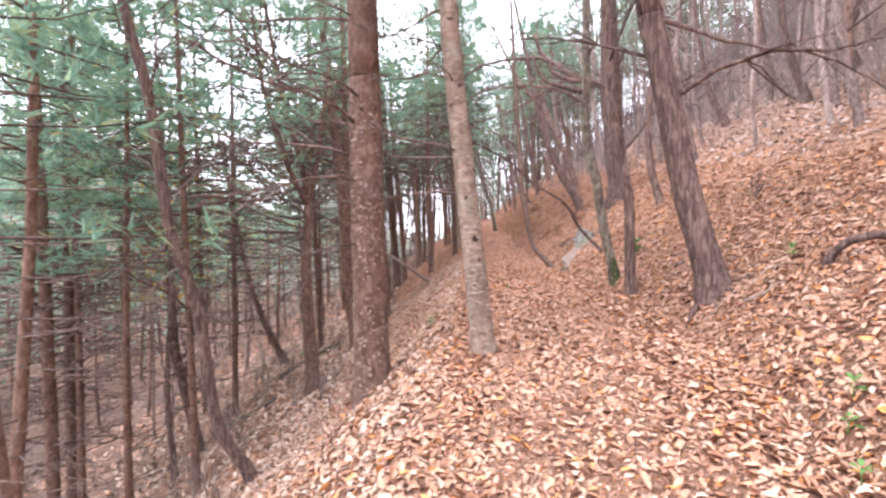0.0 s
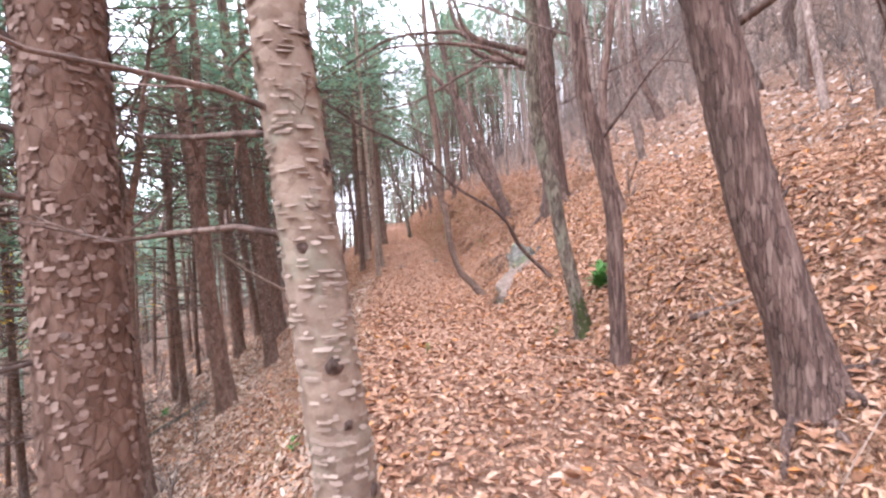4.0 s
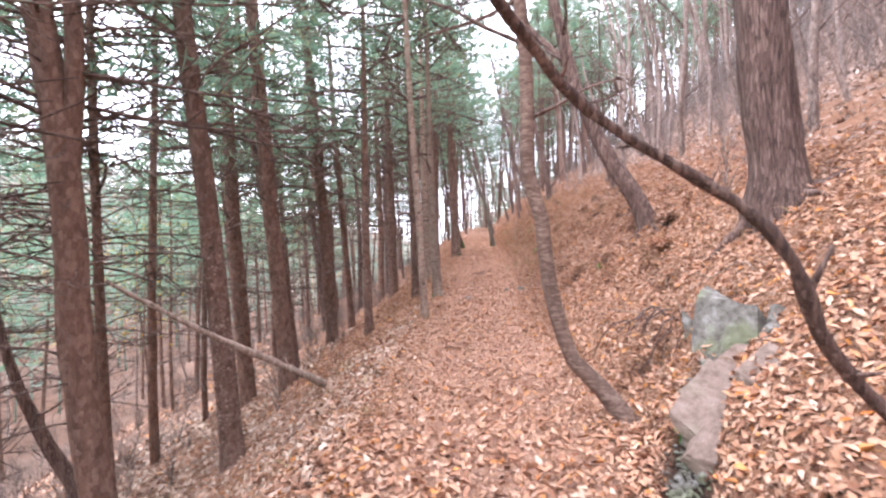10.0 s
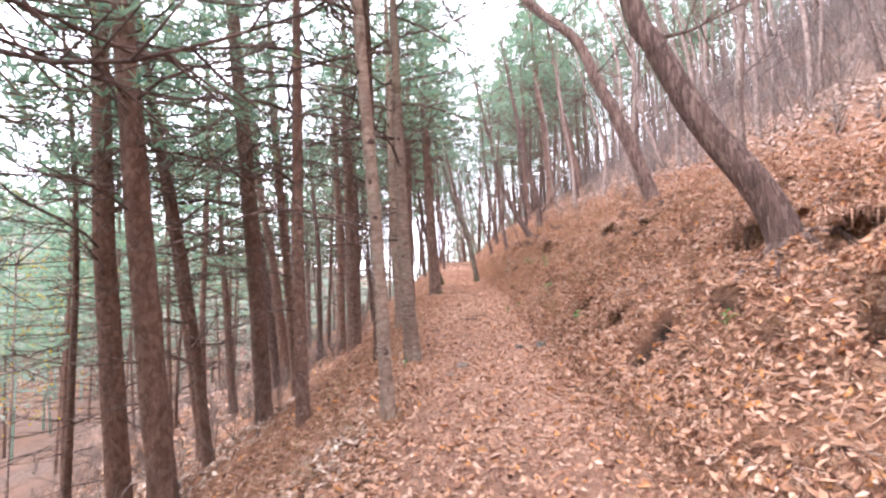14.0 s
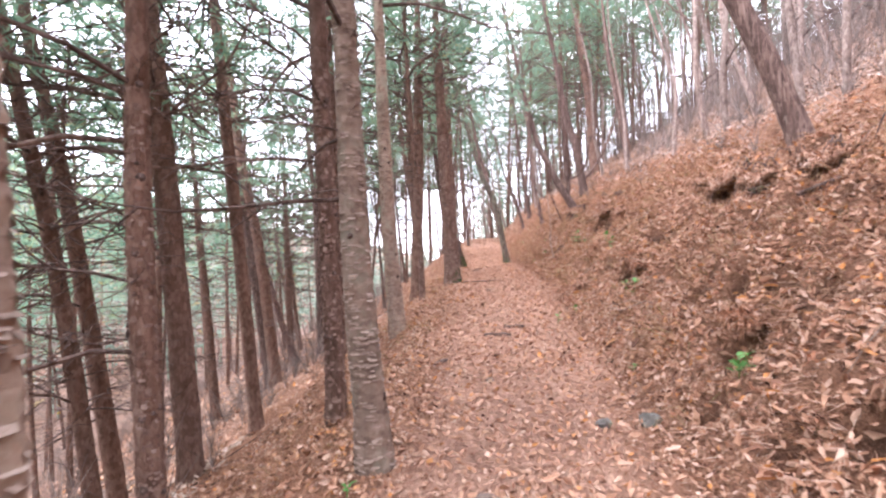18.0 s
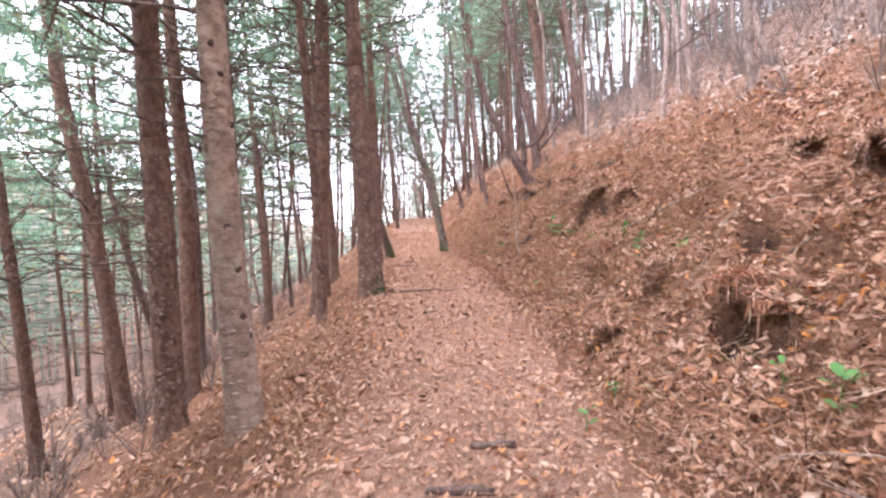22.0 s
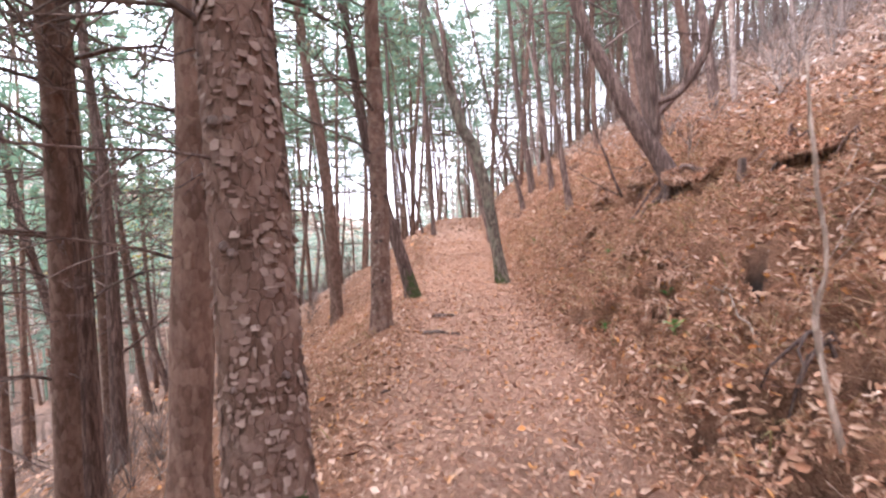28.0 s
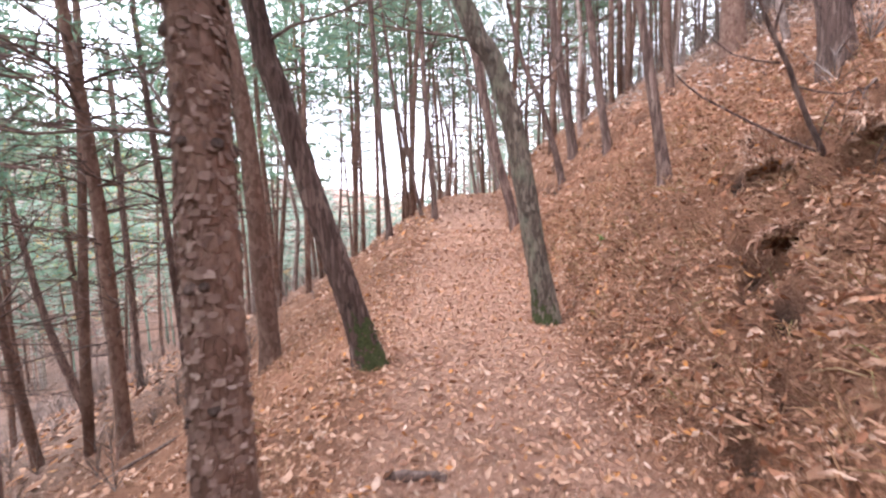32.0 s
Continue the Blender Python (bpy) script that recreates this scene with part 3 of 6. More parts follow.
# ---- pines ----
def dead_branch(seed):
    """A bare branch one metre long, along x."""
    r = np.random.default_rng(seed)
    t = Tubes()
    bend, sway = r.uniform(-0.22, 0.16), r.uniform(-0.1, 0.1)
    s = np.linspace(0, 1, 6)
    line = np.stack([s, sway * np.sin(s * 3.5), bend * s * s + 0.03 * np.sin(s * 7)], 1)
    t.tube(line, np.interp(s, [0, 1], [0.0095, 0.0028]), 4)
    for k in range(int(r.integers(7, 12))):
        f = r.uniform(0.2, 0.98)
        p = np.array([np.interp(f, s, line[:, c]) for c in range(3)])
        side = 1 if k % 2 else -1
        d = np.array([0.7, side * r.uniform(0.4, 0.9), r.uniform(-0.25, 0.3)]) * r.uniform(0.12, 0.38) * (1.2 - f * 0.6)
        q = np.array([p, p + d * 0.5 + (0, 0, r.uniform(-0.02, 0.03)), p + d])
        t.tube(q, [0.0048, 0.0036, 0.0022], 3)
    return t.mesh("branch", M_TWIG)


def tuft(t, p, d, r, size, count, slot=1, wide=0.06):
    for _ in range(count):
        w = d * r.uniform(0.3, 1.1) + r.normal(0, 0.55, 3)
        w = w / (np.linalg.norm(w) + 1e-6) * size * r.uniform(0.7, 1.2)
        s = np.cross(w, r.normal(0, 1, 3))
        s = s / (np.linalg.norm(s) + 1e-6) * size * wide
        t.blade(p - s, p + s, p + w, slot)


def pine_crown(seed, height=5.5, spread=1.9, tufts=15, needles=7, size=0.22, wide=0.07, twigs=True):
    """The living top of a pine, from z = 0 upwards: boughs with tufts of needles."""
    r = np.random.default_rng(seed)
    t = Tubes()
    z = 0.0
    while z < height - 0.3:
        reach = spread * (1 - (z / height) ** 1.6) * r.uniform(0.75, 1.1) + 0.25
        turn = r.uniform(0, 6.28)
        for k in range(int(r.integers(3, 6))):
            if r.random() < 0.15:
                continue
            a = turn + k * 6.28 / 5 + r.uniform(-0.3, 0.3)
            out = np.array([math.cos(a), math.sin(a), 0])
            ln = reach * r.uniform(0.6, 1.15)
            rise = r.uniform(0.0, 0.35) * ln
            s = np.linspace(0, 1, 5 if twigs else 3)
            line = np.array([0, 0, z]) + out * (s * ln)[:, None] + np.stack([0 * s, 0 * s, rise * s * s - 0.08 * ln * s], 1)
            t.tube(line, np.interp(s, [0, 1], [0.018, 0.004]), 3, 0)
            for m in range(tufts):
                f = r.uniform(0.35, 1.0) if m else 1.0
                p = np.array([np.interp(f, s, line[:, c]) for c in range(3)])
                off = np.cross(out, (0, 0, 1)) * r.normal(0, 0.22) * ln * (1.15 - f * 0.6) + np.array([0, 0, r.normal(0.03, 0.07)])
                if twigs and np.linalg.norm(off) > 0.28:
                    t.tube(np.array([p - out * 0.1, p + off]), [0.005, 0.003], 3, 0)
                tuft(t, p + off, out * 0.6 + off + np.array([0, 0, 0.3]), r, size, needles, 1, wide)
        z += r.uniform(0.35, 0.6)
    tuft(t, np.array([0, 0, height - 0.05]), np.array([0, 0, 1.0]), r, size * 1.3, 16)
    return t.mesh("crown", [M_TWIG, M_NEEDLE])


DEAD = [dead_branch(100 + k) for k in range(8)]
CROWNS = [pine_crown(200 + k, 5.5, 2.1 + 0.15 * k, 13) for k in range(5)]
FULL_CROWNS = [pine_crown(220 + k, 5.5, 2.3 + 0.15 * k, 19, 8) for k in range(3)]


def trunk_line(x, y, pts, height, step):
    """The trunk's middle line, from below the ground to its top, from points above the base."""
    z = gz(x, y)
    rel = [(0, 0, -0.8), (0, 0, 0.0)] + [p for p in pts if p[2] < height - 0.5]
    a, b = np.array(rel[-2]), np.array(rel[-1])
    if len(rel) == 2 or b[2] < 0.3:
        d = np.array([0, 0, 1.0])
    else:
        d = (b - a) / np.linalg.norm(b - a)
    d = d * 0.6 + np.array([0, 0, 0.4])
    d /= d[2]
    left = height - b[2]
    rel += [tuple(b + d * left * 0.5), tuple(b + d * left)]
    return np.array([0, 0, 0.0]), curve_through(rel, step), z


def bark_relief(zs, sides, seed, radius):
    """Flakes of bark whose lower edges curl away from the trunk, as a factor on the radius."""
    a = np.arange(sides) / sides
    zz, aa = np.meshgrid(zs, a, indexing="ij")
    out = np.zeros_like(zz)
    for wide, tall, lip in ((0.055, 0.07, 0.013), (0.034, 0.04, 0.007)):
        cols = max(5, int(2 * math.pi * radius / wide))
        k = aa * cols + 0.35 * lattice(zz, aa * cols, 0.09, seed + 2)
        col = np.floor(k)
        rise = zz / tall + np.sin(col * 12.9 + seed) * 7.0
        row, up = np.floor(rise), rise - np.floor(rise)
        s = np.sin((col % cols) * 127.1 + row * 311.7 + seed) * 43758.5453
        pick = s - np.floor(s)
        across = np.clip(np.sin((k - col) * math.pi) * 1.8, 0, 1)
        out += lip * np.where(pick > 0.35, pick, 0.1) * (1 - up) ** 1.5 * np.clip(up * 12, 0, 1) * across
    return 1 + (out + 0.004 * lattice(aa * sides * 0.3, zz, 0.12, seed)) / radius


def ridge_relief(zs, sides, seed, radius):
    """Long furrows between ridges that run up the trunk, as a factor on the radius."""
    zz, aa = np.meshgrid(zs, np.arange(sides) / sides, indexing="ij")
    cols = max(6, int(2 * math.pi * radius / 0.045))
    k = aa * cols + 0.8 * lattice(zz, aa * 0 + 3.0, 0.3, seed) + 0.35 * lattice(zz, aa * cols, 0.12, seed + 1)
    ridge = np.abs(np.sin(k * math.pi)) ** 0.7 * (0.75 + 0.35 * lattice(zz, np.floor(k), 0.16, seed + 3))
    return 1 + (0.013 * (ridge - 0.6) + 0.003 * lattice(aa * sides * 0.4, zz, 0.05, seed + 5)) / radius


def trunk_mesh(name, line, r0, r1, h1, height, mat, seed, fine=0.0, flare=1.25, sides=10, relief=bark_relief):
    zs = line[:, 2]
    rad = np.interp(zs, [-0.8, 0, 0.12, 0.45, max(h1, 0.8), height], [r0 * flare * 1.1, r0 * flare, r0 * (1 + (flare - 1) * 0.5), r0, r1, 0.018])
    t = Tubes()
    if fine:
        cut = fine
        near = np.concatenate([[-0.8, -0.4], np.arange(-0.2, cut, 0.022)])
        pts = np.stack([np.interp(near, zs, line[:, c]) for c in range(3)], 1)
        rn = np.interp(near, zs, rad)
        t.tube(pts, rn, 40, 0, relief(near, 40, seed, r0))
        keep = zs > cut
        joint = np.array([np.interp(cut - 0.04, zs, line[:, q]) for q in range(3)])
        t.tube(np.vstack([joint, line[keep]]), np.concatenate([[np.interp(cut - 0.04, zs, rad) * 0.99], rad[keep]]), sides, 0)
    else:
        wob = 1 + 0.07 * lattice(*np.meshgrid(np.arange(sides) * 1.0, zs * 2.0), 1.0, seed)
        t.tube(line, rad, sides, 0, wob)
    return t.mesh(name, mat), rad


def bark_flakes(tree, mat, top, seed):
    """Scales of bark that peel away from the trunk at their lower edges."""
    r = np.random.default_rng(seed)
    line, rad = TRUNKS[tree.name], RADII[tree.name]
    n = int((800 if mat is M_PALE_FLAKE else 780) * 6.28 * rad[4] * top)
    z, a = r.uniform(0.0, top - 0.1, n), r.uniform(0, 6.283, n)
    keep = lattice(a * 1.2, z * 2.2, 0.5, seed % 97) + r.normal(0, 0.45, n) > -0.15
    z, a = z[keep], a[keep]
    n = len(z)
    pale = mat is M_PALE_FLAKE
    wide = 0.5 * (r.uniform(0.012, 0.06, n) if pale else r.uniform(0.010, 0.046, n))
    tall = 0.5 * (r.uniform(0.004, 0.013, n) if pale else r.uniform(0.010, 0.036, n))
    lift = r.uniform(0.002, 0.010, n) if pale else r.uniform(0.002, 0.012, n)
    rr = np.interp(z, line[:, 2], rad)
    rows = []
    for zo, ro in ((1.0, 0.003), (-1.0, 0.007)):
        for k in (-1, 0, 1):
            h = z + tall * (zo + r.uniform(-0.35, 0.35, n) - (0.3 if k == 0 and zo < 0 else 0) - (0.2 if k and zo > 0 else 0))
            q = rr + ro + (lift * r.uniform(0.5, 1.2, n) if zo < 0 else 0.003 * abs(k))
            b = a + (k * (0.8 if zo < 0 else 1) + r.uniform(-0.22, 0.22, n)) * wide / rr
            rows.append(np.stack([np.interp(h, line[:, 2], line[:, 0]) + q * np.cos(b), np.interp(h, line[:, 2], line[:, 1]) + q * np.sin(b), h], 1))
    i = np.arange(n)[:, None] * 6
    t = np.concatenate([i + np.array([c]) for c in ((0, 3, 4), (0, 4, 1), (1, 4, 5), (1, 5, 2))], 1).reshape(-1, 3)
    ob = part_of("peeling_bark", tri_mesh("peeling_bark", np.stack(rows, 1).reshape(-1, 3), t, mat), tree)
    tagged(ob, "", "", "", "stuff")


def pine(x, y, r0, r1, pts, fine=0.0, mat=None, label="", height=0.0, dead_from=1.1):
    TAKEN.append((x, y))
    seed = int(abs(x * 131 + y * 57) * 10) % 9973
    r = np.random.default_rng(seed)
    height = height or (9.5 + r.uniform(0, 3.0) + 9 * (r0 - 0.12))
    _, line, z = trunk_line(x, y, pts, height, 0.3)
    h1 = min(pts[-1][2], height - 1) if pts else 4.0
    tree = thing("pine_tree", label or "tall slender pine with flaky reddish-brown bark and dead lower branches", "tree", (x, y, z), "pines beside the trail")
    me, rad = trunk_mesh("trunk", line, r0, r1, h1, height, mat or M_PINE, seed, fine)
    part_of("trunk", me, tree)
    TRUNKS[tree.name], RADII[tree.name] = line, rad
    if mat is M_PALE:
        for k in range(11):
            h, a = 0.35 + 0.27 * k + r.uniform(-0.1, 0.1), r.uniform(2.4, 6.2)
            rk = float(np.interp(h, line[:, 2], rad))
            t = Tubes()
            w = r.uniform(0.011, 0.02)
            t.tube(np.array([(rk - 0.02, 0, 0), (rk + 0.004, 0, 0), (rk + 0.009, 0, 0.001), (rk + 0.004, 0, 0.001)]), [w * 1.7, w * 1.5, w, w * 0.5], 9, 0, r.uniform(0.75, 1.2, (4, 9)))
            at = [float(np.interp(h, line[:, 2], line[:, q])) for q in range(2)]
            part_of("knot", t.mesh("knot", M_TWIG), tree, Matrix.Translation((*at, h)) @ Matrix.Rotation(a, 4, "Z"), "dark branch scar")
    if fine and not mat:
        for h in np.arange(0.55 + r.uniform(0, 0.3), fine, 0.52):
            for a in r.uniform(0, 6.283, 4):
                rk = float(np.interp(h, line[:, 2], rad))
                t = Tubes()
                w = r.uniform(0.010, 0.022)
                t.tube(np.array([(rk - 0.02, 0, 0), (rk + 0.006, 0, 0), (rk + 0.016, 0, 0.002), (rk + 0.010, 0, 0.002)]), [w * 1.8, w * 1.5, w, w * 0.4], 8, 0, r.uniform(0.75, 1.2, (4, 8)))
                at = [float(np.interp(h, line[:, 2], line[:, q])) for q in range(2)]
                part_of("knot", t.mesh("knot", M_TWIG), tree, Matrix.Translation((*at, h + r.uniform(-0.05, 0.05))) @ Matrix.Rotation(a, 4, "Z"), "dark branch scar")
    if fine:
        bark_flakes(tree, M_PALE_FLAKE if mat else M_FLAKE, fine, seed)
    across = x - float(np.interp(y, *TRAIL_X))
    crown_at = height * (r.uniform(0.45, 0.56))
    h = dead_from + r.uniform(0, 0.5)
    while h < crown_at + 0.5:
        turn = r.uniform(0, 6.28)
        for k in range(int(r.integers(3, 6))):
            a = turn + k * 1.4 + r.uniform(-0.3, 0.3)
            p = [np.interp(h + r.uniform(-0.05, 0.05), line[:, 2], line[:, c]) for c in range(3)]
            ln = r.uniform(0.6, 1.35) * (0.8 + 0.28 * min(h, 5)) * (0.35 if h < 1.5 else 1)
            if abs(across) < 4.5 and math.cos(a) * across < 0.3 * abs(across) and h < 4.6:
                ln *= 0.22 if abs(across) < 2.6 else 0.45
            m = Matrix.Translation(p) @ Matrix.Rotation(a, 4, "Z") @ Matrix.Rotation(-r.uniform(-0.15, 0.4), 4, "Y") @ Matrix.Rotation(r.uniform(-1.2, 1.2), 4, "X")
            part_of("branch", DEAD[int(r.integers(len(DEAD)))], tree, m @ Matrix.Diagonal((ln, ln, ln * r.uniform(0.8, 1.2), 1)))
        h += r.uniform(0.25, 0.38) if y < 16 else r.uniform(0.36, 0.55)
    top = [np.interp(crown_at, line[:, 2], line[:, c]) for c in range(3)]
    tip = line[-1]
    lean = Vector((tip[0] - top[0], tip[1] - top[1], tip[2] - top[2])).to_track_quat("Z", "Y").to_matrix().to_4x4()
    k = (height - crown_at) / 5.5
    crowns = FULL_CROWNS if y < 17.5 or x > 0.3 else CROWNS
    part_of("crown", crowns[seed % len(crowns)], tree, Matrix.Translation(top) @ lean @ Matrix.Rotation(seed % 6, 4, "Z") @ Matrix.Diagonal((k, k, k, 1)))
    return tree


# ---- leafless trees ----
def bare_limb(seed, twigs=5, depth=2, thick=0.016):
    """A bare limb one metre long, along x, that forks into twigs."""
    r = np.random.default_rng(seed)
    t = Tubes()

    def grow(p, d, ln, rad, level):
        n = (4, 3, 1)[level]
        pts, q, w = [p], p, d
        for _ in range(n):
            w = w + r.normal(0, 0.16, 3) + np.array([0, 0, 0.05])
            w /= np.linalg.norm(w)
            q = q + w * ln / n
            pts.append(q)
        pts = np.array(pts)
        t.tube(pts, np.linspace(rad, rad * 0.3, len(pts)), 3)
        if level < depth:
            for _ in range(twigs if level == 0 else 3):
                f = r.uniform(0.25, 0.95)
                i = min(int(f * n), n - 1)
                e = pts[i + 1] - pts[i]
                e = e / np.linalg.norm(e) + r.normal(0, 0.5, 3)
                e /= np.linalg.norm(e)
                grow(pts[i] + (pts[i + 1] - pts[i]) * 0.5, e, ln * r.uniform(0.3, 0.6), rad * 0.45, level + 1)
    grow(np.zeros(3), np.array([1.0, 0, 0]), 1.0, thick, 0)
    return t.mesh("limb", M_TWIG)


BARE_LIMBS = [bare_limb(300 + k) for k in range(7)]


def bare_tree(x, y, r0, r1, pts, fine=0.0, mat=None, label="", height=0.0, limbs_from=1.9, limbs=10):
    TAKEN.append((x, y))
    seed = int(abs(x * 171 + y * 43) * 10) % 9973
    r = np.random.default_rng(seed)
    height = height or (8.0 + r.uniform(0, 2.5) + 12 * (r0 - 0.1))
    _, line, z = trunk_line(x, y, pts, height, 0.2)
    h1 = min(pts[-1][2], height - 0.6) if pts else 3.0
    tree = thing("bare_tree", label or "leafless broadleaf tree with grey-brown bark on a leafy slope", "tree", (x, y, z), "leafless trees on the slope")
    me, rad = trunk_mesh("trunk", line, r0, r1, h1, height, mat or M_OAK, seed, fine, 1.35, 10, ridge_relief)
    part_of("trunk", me, tree)
    TRUNKS[tree.name] = line
    if x > 4.5 and 18 < y < 38:
        limbs += 5
    for k in range(limbs):
        h = limbs_from + (height - 0.3 - limbs_from) * ((k + r.uniform(0, 0.8)) / limbs)
        p = [np.interp(h, line[:, 2], line[:, c]) for c in range(3)]
        a = k * 2.4 + r.uniform(-0.5, 0.5)
        ln = r.uniform(0.8, 1.5) * min(1.6, 0.7 + 6 * r0)
        m = Matrix.Translation(p) @ Matrix.Rotation(a, 4, "Z") @ Matrix.Rotation(-r.uniform(0.2, 0.9), 4, "Y") @ Matrix.Rotation(r.uniform(0, 6), 4, "X")
        part_of("limb", BARE_LIMBS[int(r.integers(len(BARE_LIMBS)))], tree, m @ Matrix.Scale(ln, 4))
    for k in range(3):
        p = [np.interp(height * (0.9 + 0.04 * k), line[:, 2], line[:, q]) for q in range(3)]
        m = Matrix.Translation(p) @ Matrix.Rotation(k * 2.1 + seed, 4, "Z") @ Matrix.Rotation(-r.uniform(1.0, 1.4), 4, "Y")
        part_of("limb", BARE_LIMBS[int(r.integers(len(BARE_LIMBS)))], tree, m @ Matrix.Scale(r.uniform(1.0, 1.5), 4))
    return tree


# ---- trees beside the trail ----
TAKEN, TRUNKS, RADII = [], {}, {}
pine(-0.78, 5.33, 0.179, 0.160, [(-0.03, -0.00, 4.27)], 3.3)
pine(0.36, 4.66, 0.101, 0.082, [(-0.15, 0.01, 1.72), (-0.28, 0.02, 3.30)], 3.6, M_PALE, "pale grey-brown pine with curling flakes of bark beside the trail")
leaning_oak = bare_tree(3.00, 5.53, 0.154, 0.135, [(-0.24, 0.13, 1.16), (-0.39, 0.21, 2.14), (-0.51, 0.28, 2.93), (-0.59, 0.32, 3.47)], 3.2)
mossy_oak = bare_tree(2.83, 8.26, 0.077, 0.074, [(-0.16, 0.09, 1.02), (-0.25, 0.14, 1.75), (-0.35, 0.20, 2.21), (-0.39, 0.22, 2.76), (-0.38, 0.21, 3.21)], 3.2, M_MOSSY, "crooked leafless tree with lichened grey bark and a mossy foot")
bare_tree(2.72, 7.25, 0.075, 0.066, [(-0.01, 0.01, 0.78), (-0.01, 0.01, 1.37), (-0.11, 0.08, 2.07), (-0.18, 0.13, 2.51), (-0.20, 0.15, 2.78)], 3.2)
big_oak = bare_tree(4.85, 13.72, 0.270, 0.265, [(-0.08, 0.04, 1.26), (-0.16, 0.08, 2.57), (-0.18, 0.09, 3.44)])
bare_tree(2.66, 12.19, 0.064, 0.052, [(-0.38, 0.11, 0.44), (-0.56, 0.16, 1.06), (-0.61, 0.17, 1.57), (-0.71, 0.20, 1.97), (-0.71, 0.20, 2.71), (-0.78, 0.22, 3.86)], 0.0, M_SMOOTH, "crooked slender tree with smooth banded bark beside the trail")
bent_oak = bare_tree(4.65, 16.68, 0.152, 0.113, [(-0.15, 0.10, 0.63), (-0.56, 0.36, 1.44), (-0.90, 0.58, 2.37), (-1.10, 0.71, 3.02)])
forked_pine = pine(-2.39, 13.60, 0.184, 0.119, [(-0.22, -0.09, 2.33), (-0.29, -0.12, 4.18), (-0.62, -0.26, 7.44)])
pine(-1.78, 15.30, 0.146, 0.123, [(-0.23, -0.09, 3.38), (-0.43, -0.17, 5.56), (-0.54, -0.21, 6.85)], 3.3)
pine(-3.74, 20.66, 0.196, 0.128, [(-0.25, -0.12, 4.92), (-0.35, -0.17, 9.69)])
pine(-2.11, 18.78, 0.173, 0.132, [(-0.29, -0.11, 3.89), (-0.54, -0.21, 7.76)])
pine(-2.09, 22.71, 0.171, 0.129, [(-0.23, -0.07, 4.09), (-0.57, -0.18, 8.90)])
pine(-2.98, 22.17, 0.107, 0.068, [(-0.36, -0.15, 3.47), (-0.77, -0.32, 6.20), (-1.17, -0.49, 8.92)])
pine(0.88, 16.61, 0.054, 0.049, [(-0.07, -0.01, 1.68), (-0.19, -0.01, 3.75)], 3.6, M_PALE, "pale grey-brown pine with curling flakes of bark beside the trail")
pine(1.05, 18.88, 0.094, 0.060, [(-0.07, -0.01, 1.09), (-0.10, -0.01, 2.42), (-0.12, -0.01, 3.32)], 3.6, M_PALE, "pale grey-brown pine with curling flakes of bark beside the trail")
broad_pine = pine(1.575, 27.31, 0.168, 0.122, [(-0.05, 0.01, 1.45), (-0.14, 0.03, 3.65)], 3.4)
pine(0.61, 28.57, 0.137, 0.126, [(0.16, 0.03, 2.73), (0.23, 0.04, 5.09)])
pine(0.91, 26.57, 0.055, 0.052, [(-0.03, -0.01, 1.90), (-0.13, -0.03, 3.84)], 3.3)
pine(-1.14, 29.90, 0.115, 0.071, [(0.05, 0.02, 3.71), (-0.01, -0.00, 6.90)])
pine(-1.43, 28.26, 0.135, 0.098, [(0.02, 0.01, 3.35), (-0.07, -0.03, 6.23)])
pine(0.70, 23.48, 0.117, 0.091, [(-0.08, -0.02, 1.52), (-0.12, -0.03, 3.35)], 3.6, M_PALE, "pale grey-brown pine with curling flakes of bark beside the trail")
pine(-0.63, 25.47, 0.149, 0.126, [(-0.02, -0.01, 2.43), (-0.08, -0.03, 5.08)], 3.3)
pine(0.49, 20.31, 0.084, 0.076, [(-0.04, -0.01, 2.27), (-0.07, -0.02, 3.79)], 3.3)
pine(-0.46, 19.16, 0.084, 0.071, [(-0.04, -0.03, 2.42), (-0.03, -0.02, 3.93)], 3.3)
pine(-1.86, 24.41, 0.114, 0.091, [(-0.21, -0.10, 3.43), (-0.43, -0.19, 6.67)])
pine(-4.05, 31.52, 0.182, 0.112, [(-0.36, -0.14, 4.20), (-0.79, -0.30, 7.06), (-1.35, -0.52, 11.23)])
bare_tree(-1.43, 30.67, 0.139, 0.093, [(-0.06, -0.01, 4.35), (-0.15, -0.04, 8.51)])
bare_tree(5.98, 22.14, 0.143, 0.096, [(-0.50, 0.24, 1.73), (-0.92, 0.44, 2.80), (-1.25, 0.60, 3.76), (-2.29, 1.09, 5.09)])
hollow_oak = bare_tree(5.63, 32.04, 0.120, 0.085, [(-0.45, 0.23, 0.94), (-0.85, 0.43, 1.88), (-1.16, 0.58, 2.83)])
limbed_oak = bare_tree(6.67, 34.78, 0.154, 0.127, [(-0.26, 0.12, 1.95), (-0.53, 0.25, 3.08)])
bare_tree(9.19, 37.09, 0.120, 0.090, [(-0.38, 0.18, 3.05), (-0.56, 0.26, 4.56)])
trail_oak = bare_tree(3.62, 34.46, 0.109, 0.095, [(-0.12, 0.03, 0.78), (-0.27, 0.06, 1.77), (-0.49, 0.10, 2.58), (-0.75, 0.16, 3.13)], 3.2, M_MOSSY, "crooked leafless tree with lichened grey bark and a mossy foot")
bare_tree(4.09, 39.59, 0.096, 0.078, [(-0.43, 0.07, 1.76), (-0.73, 0.11, 3.41), (-1.03, 0.16, 4.50)])
pine(1.63, 31.64, 0.122, 0.095, [(0.02, 0.00, 1.89), (-0.00, -0.00, 3.29)], 3.3)
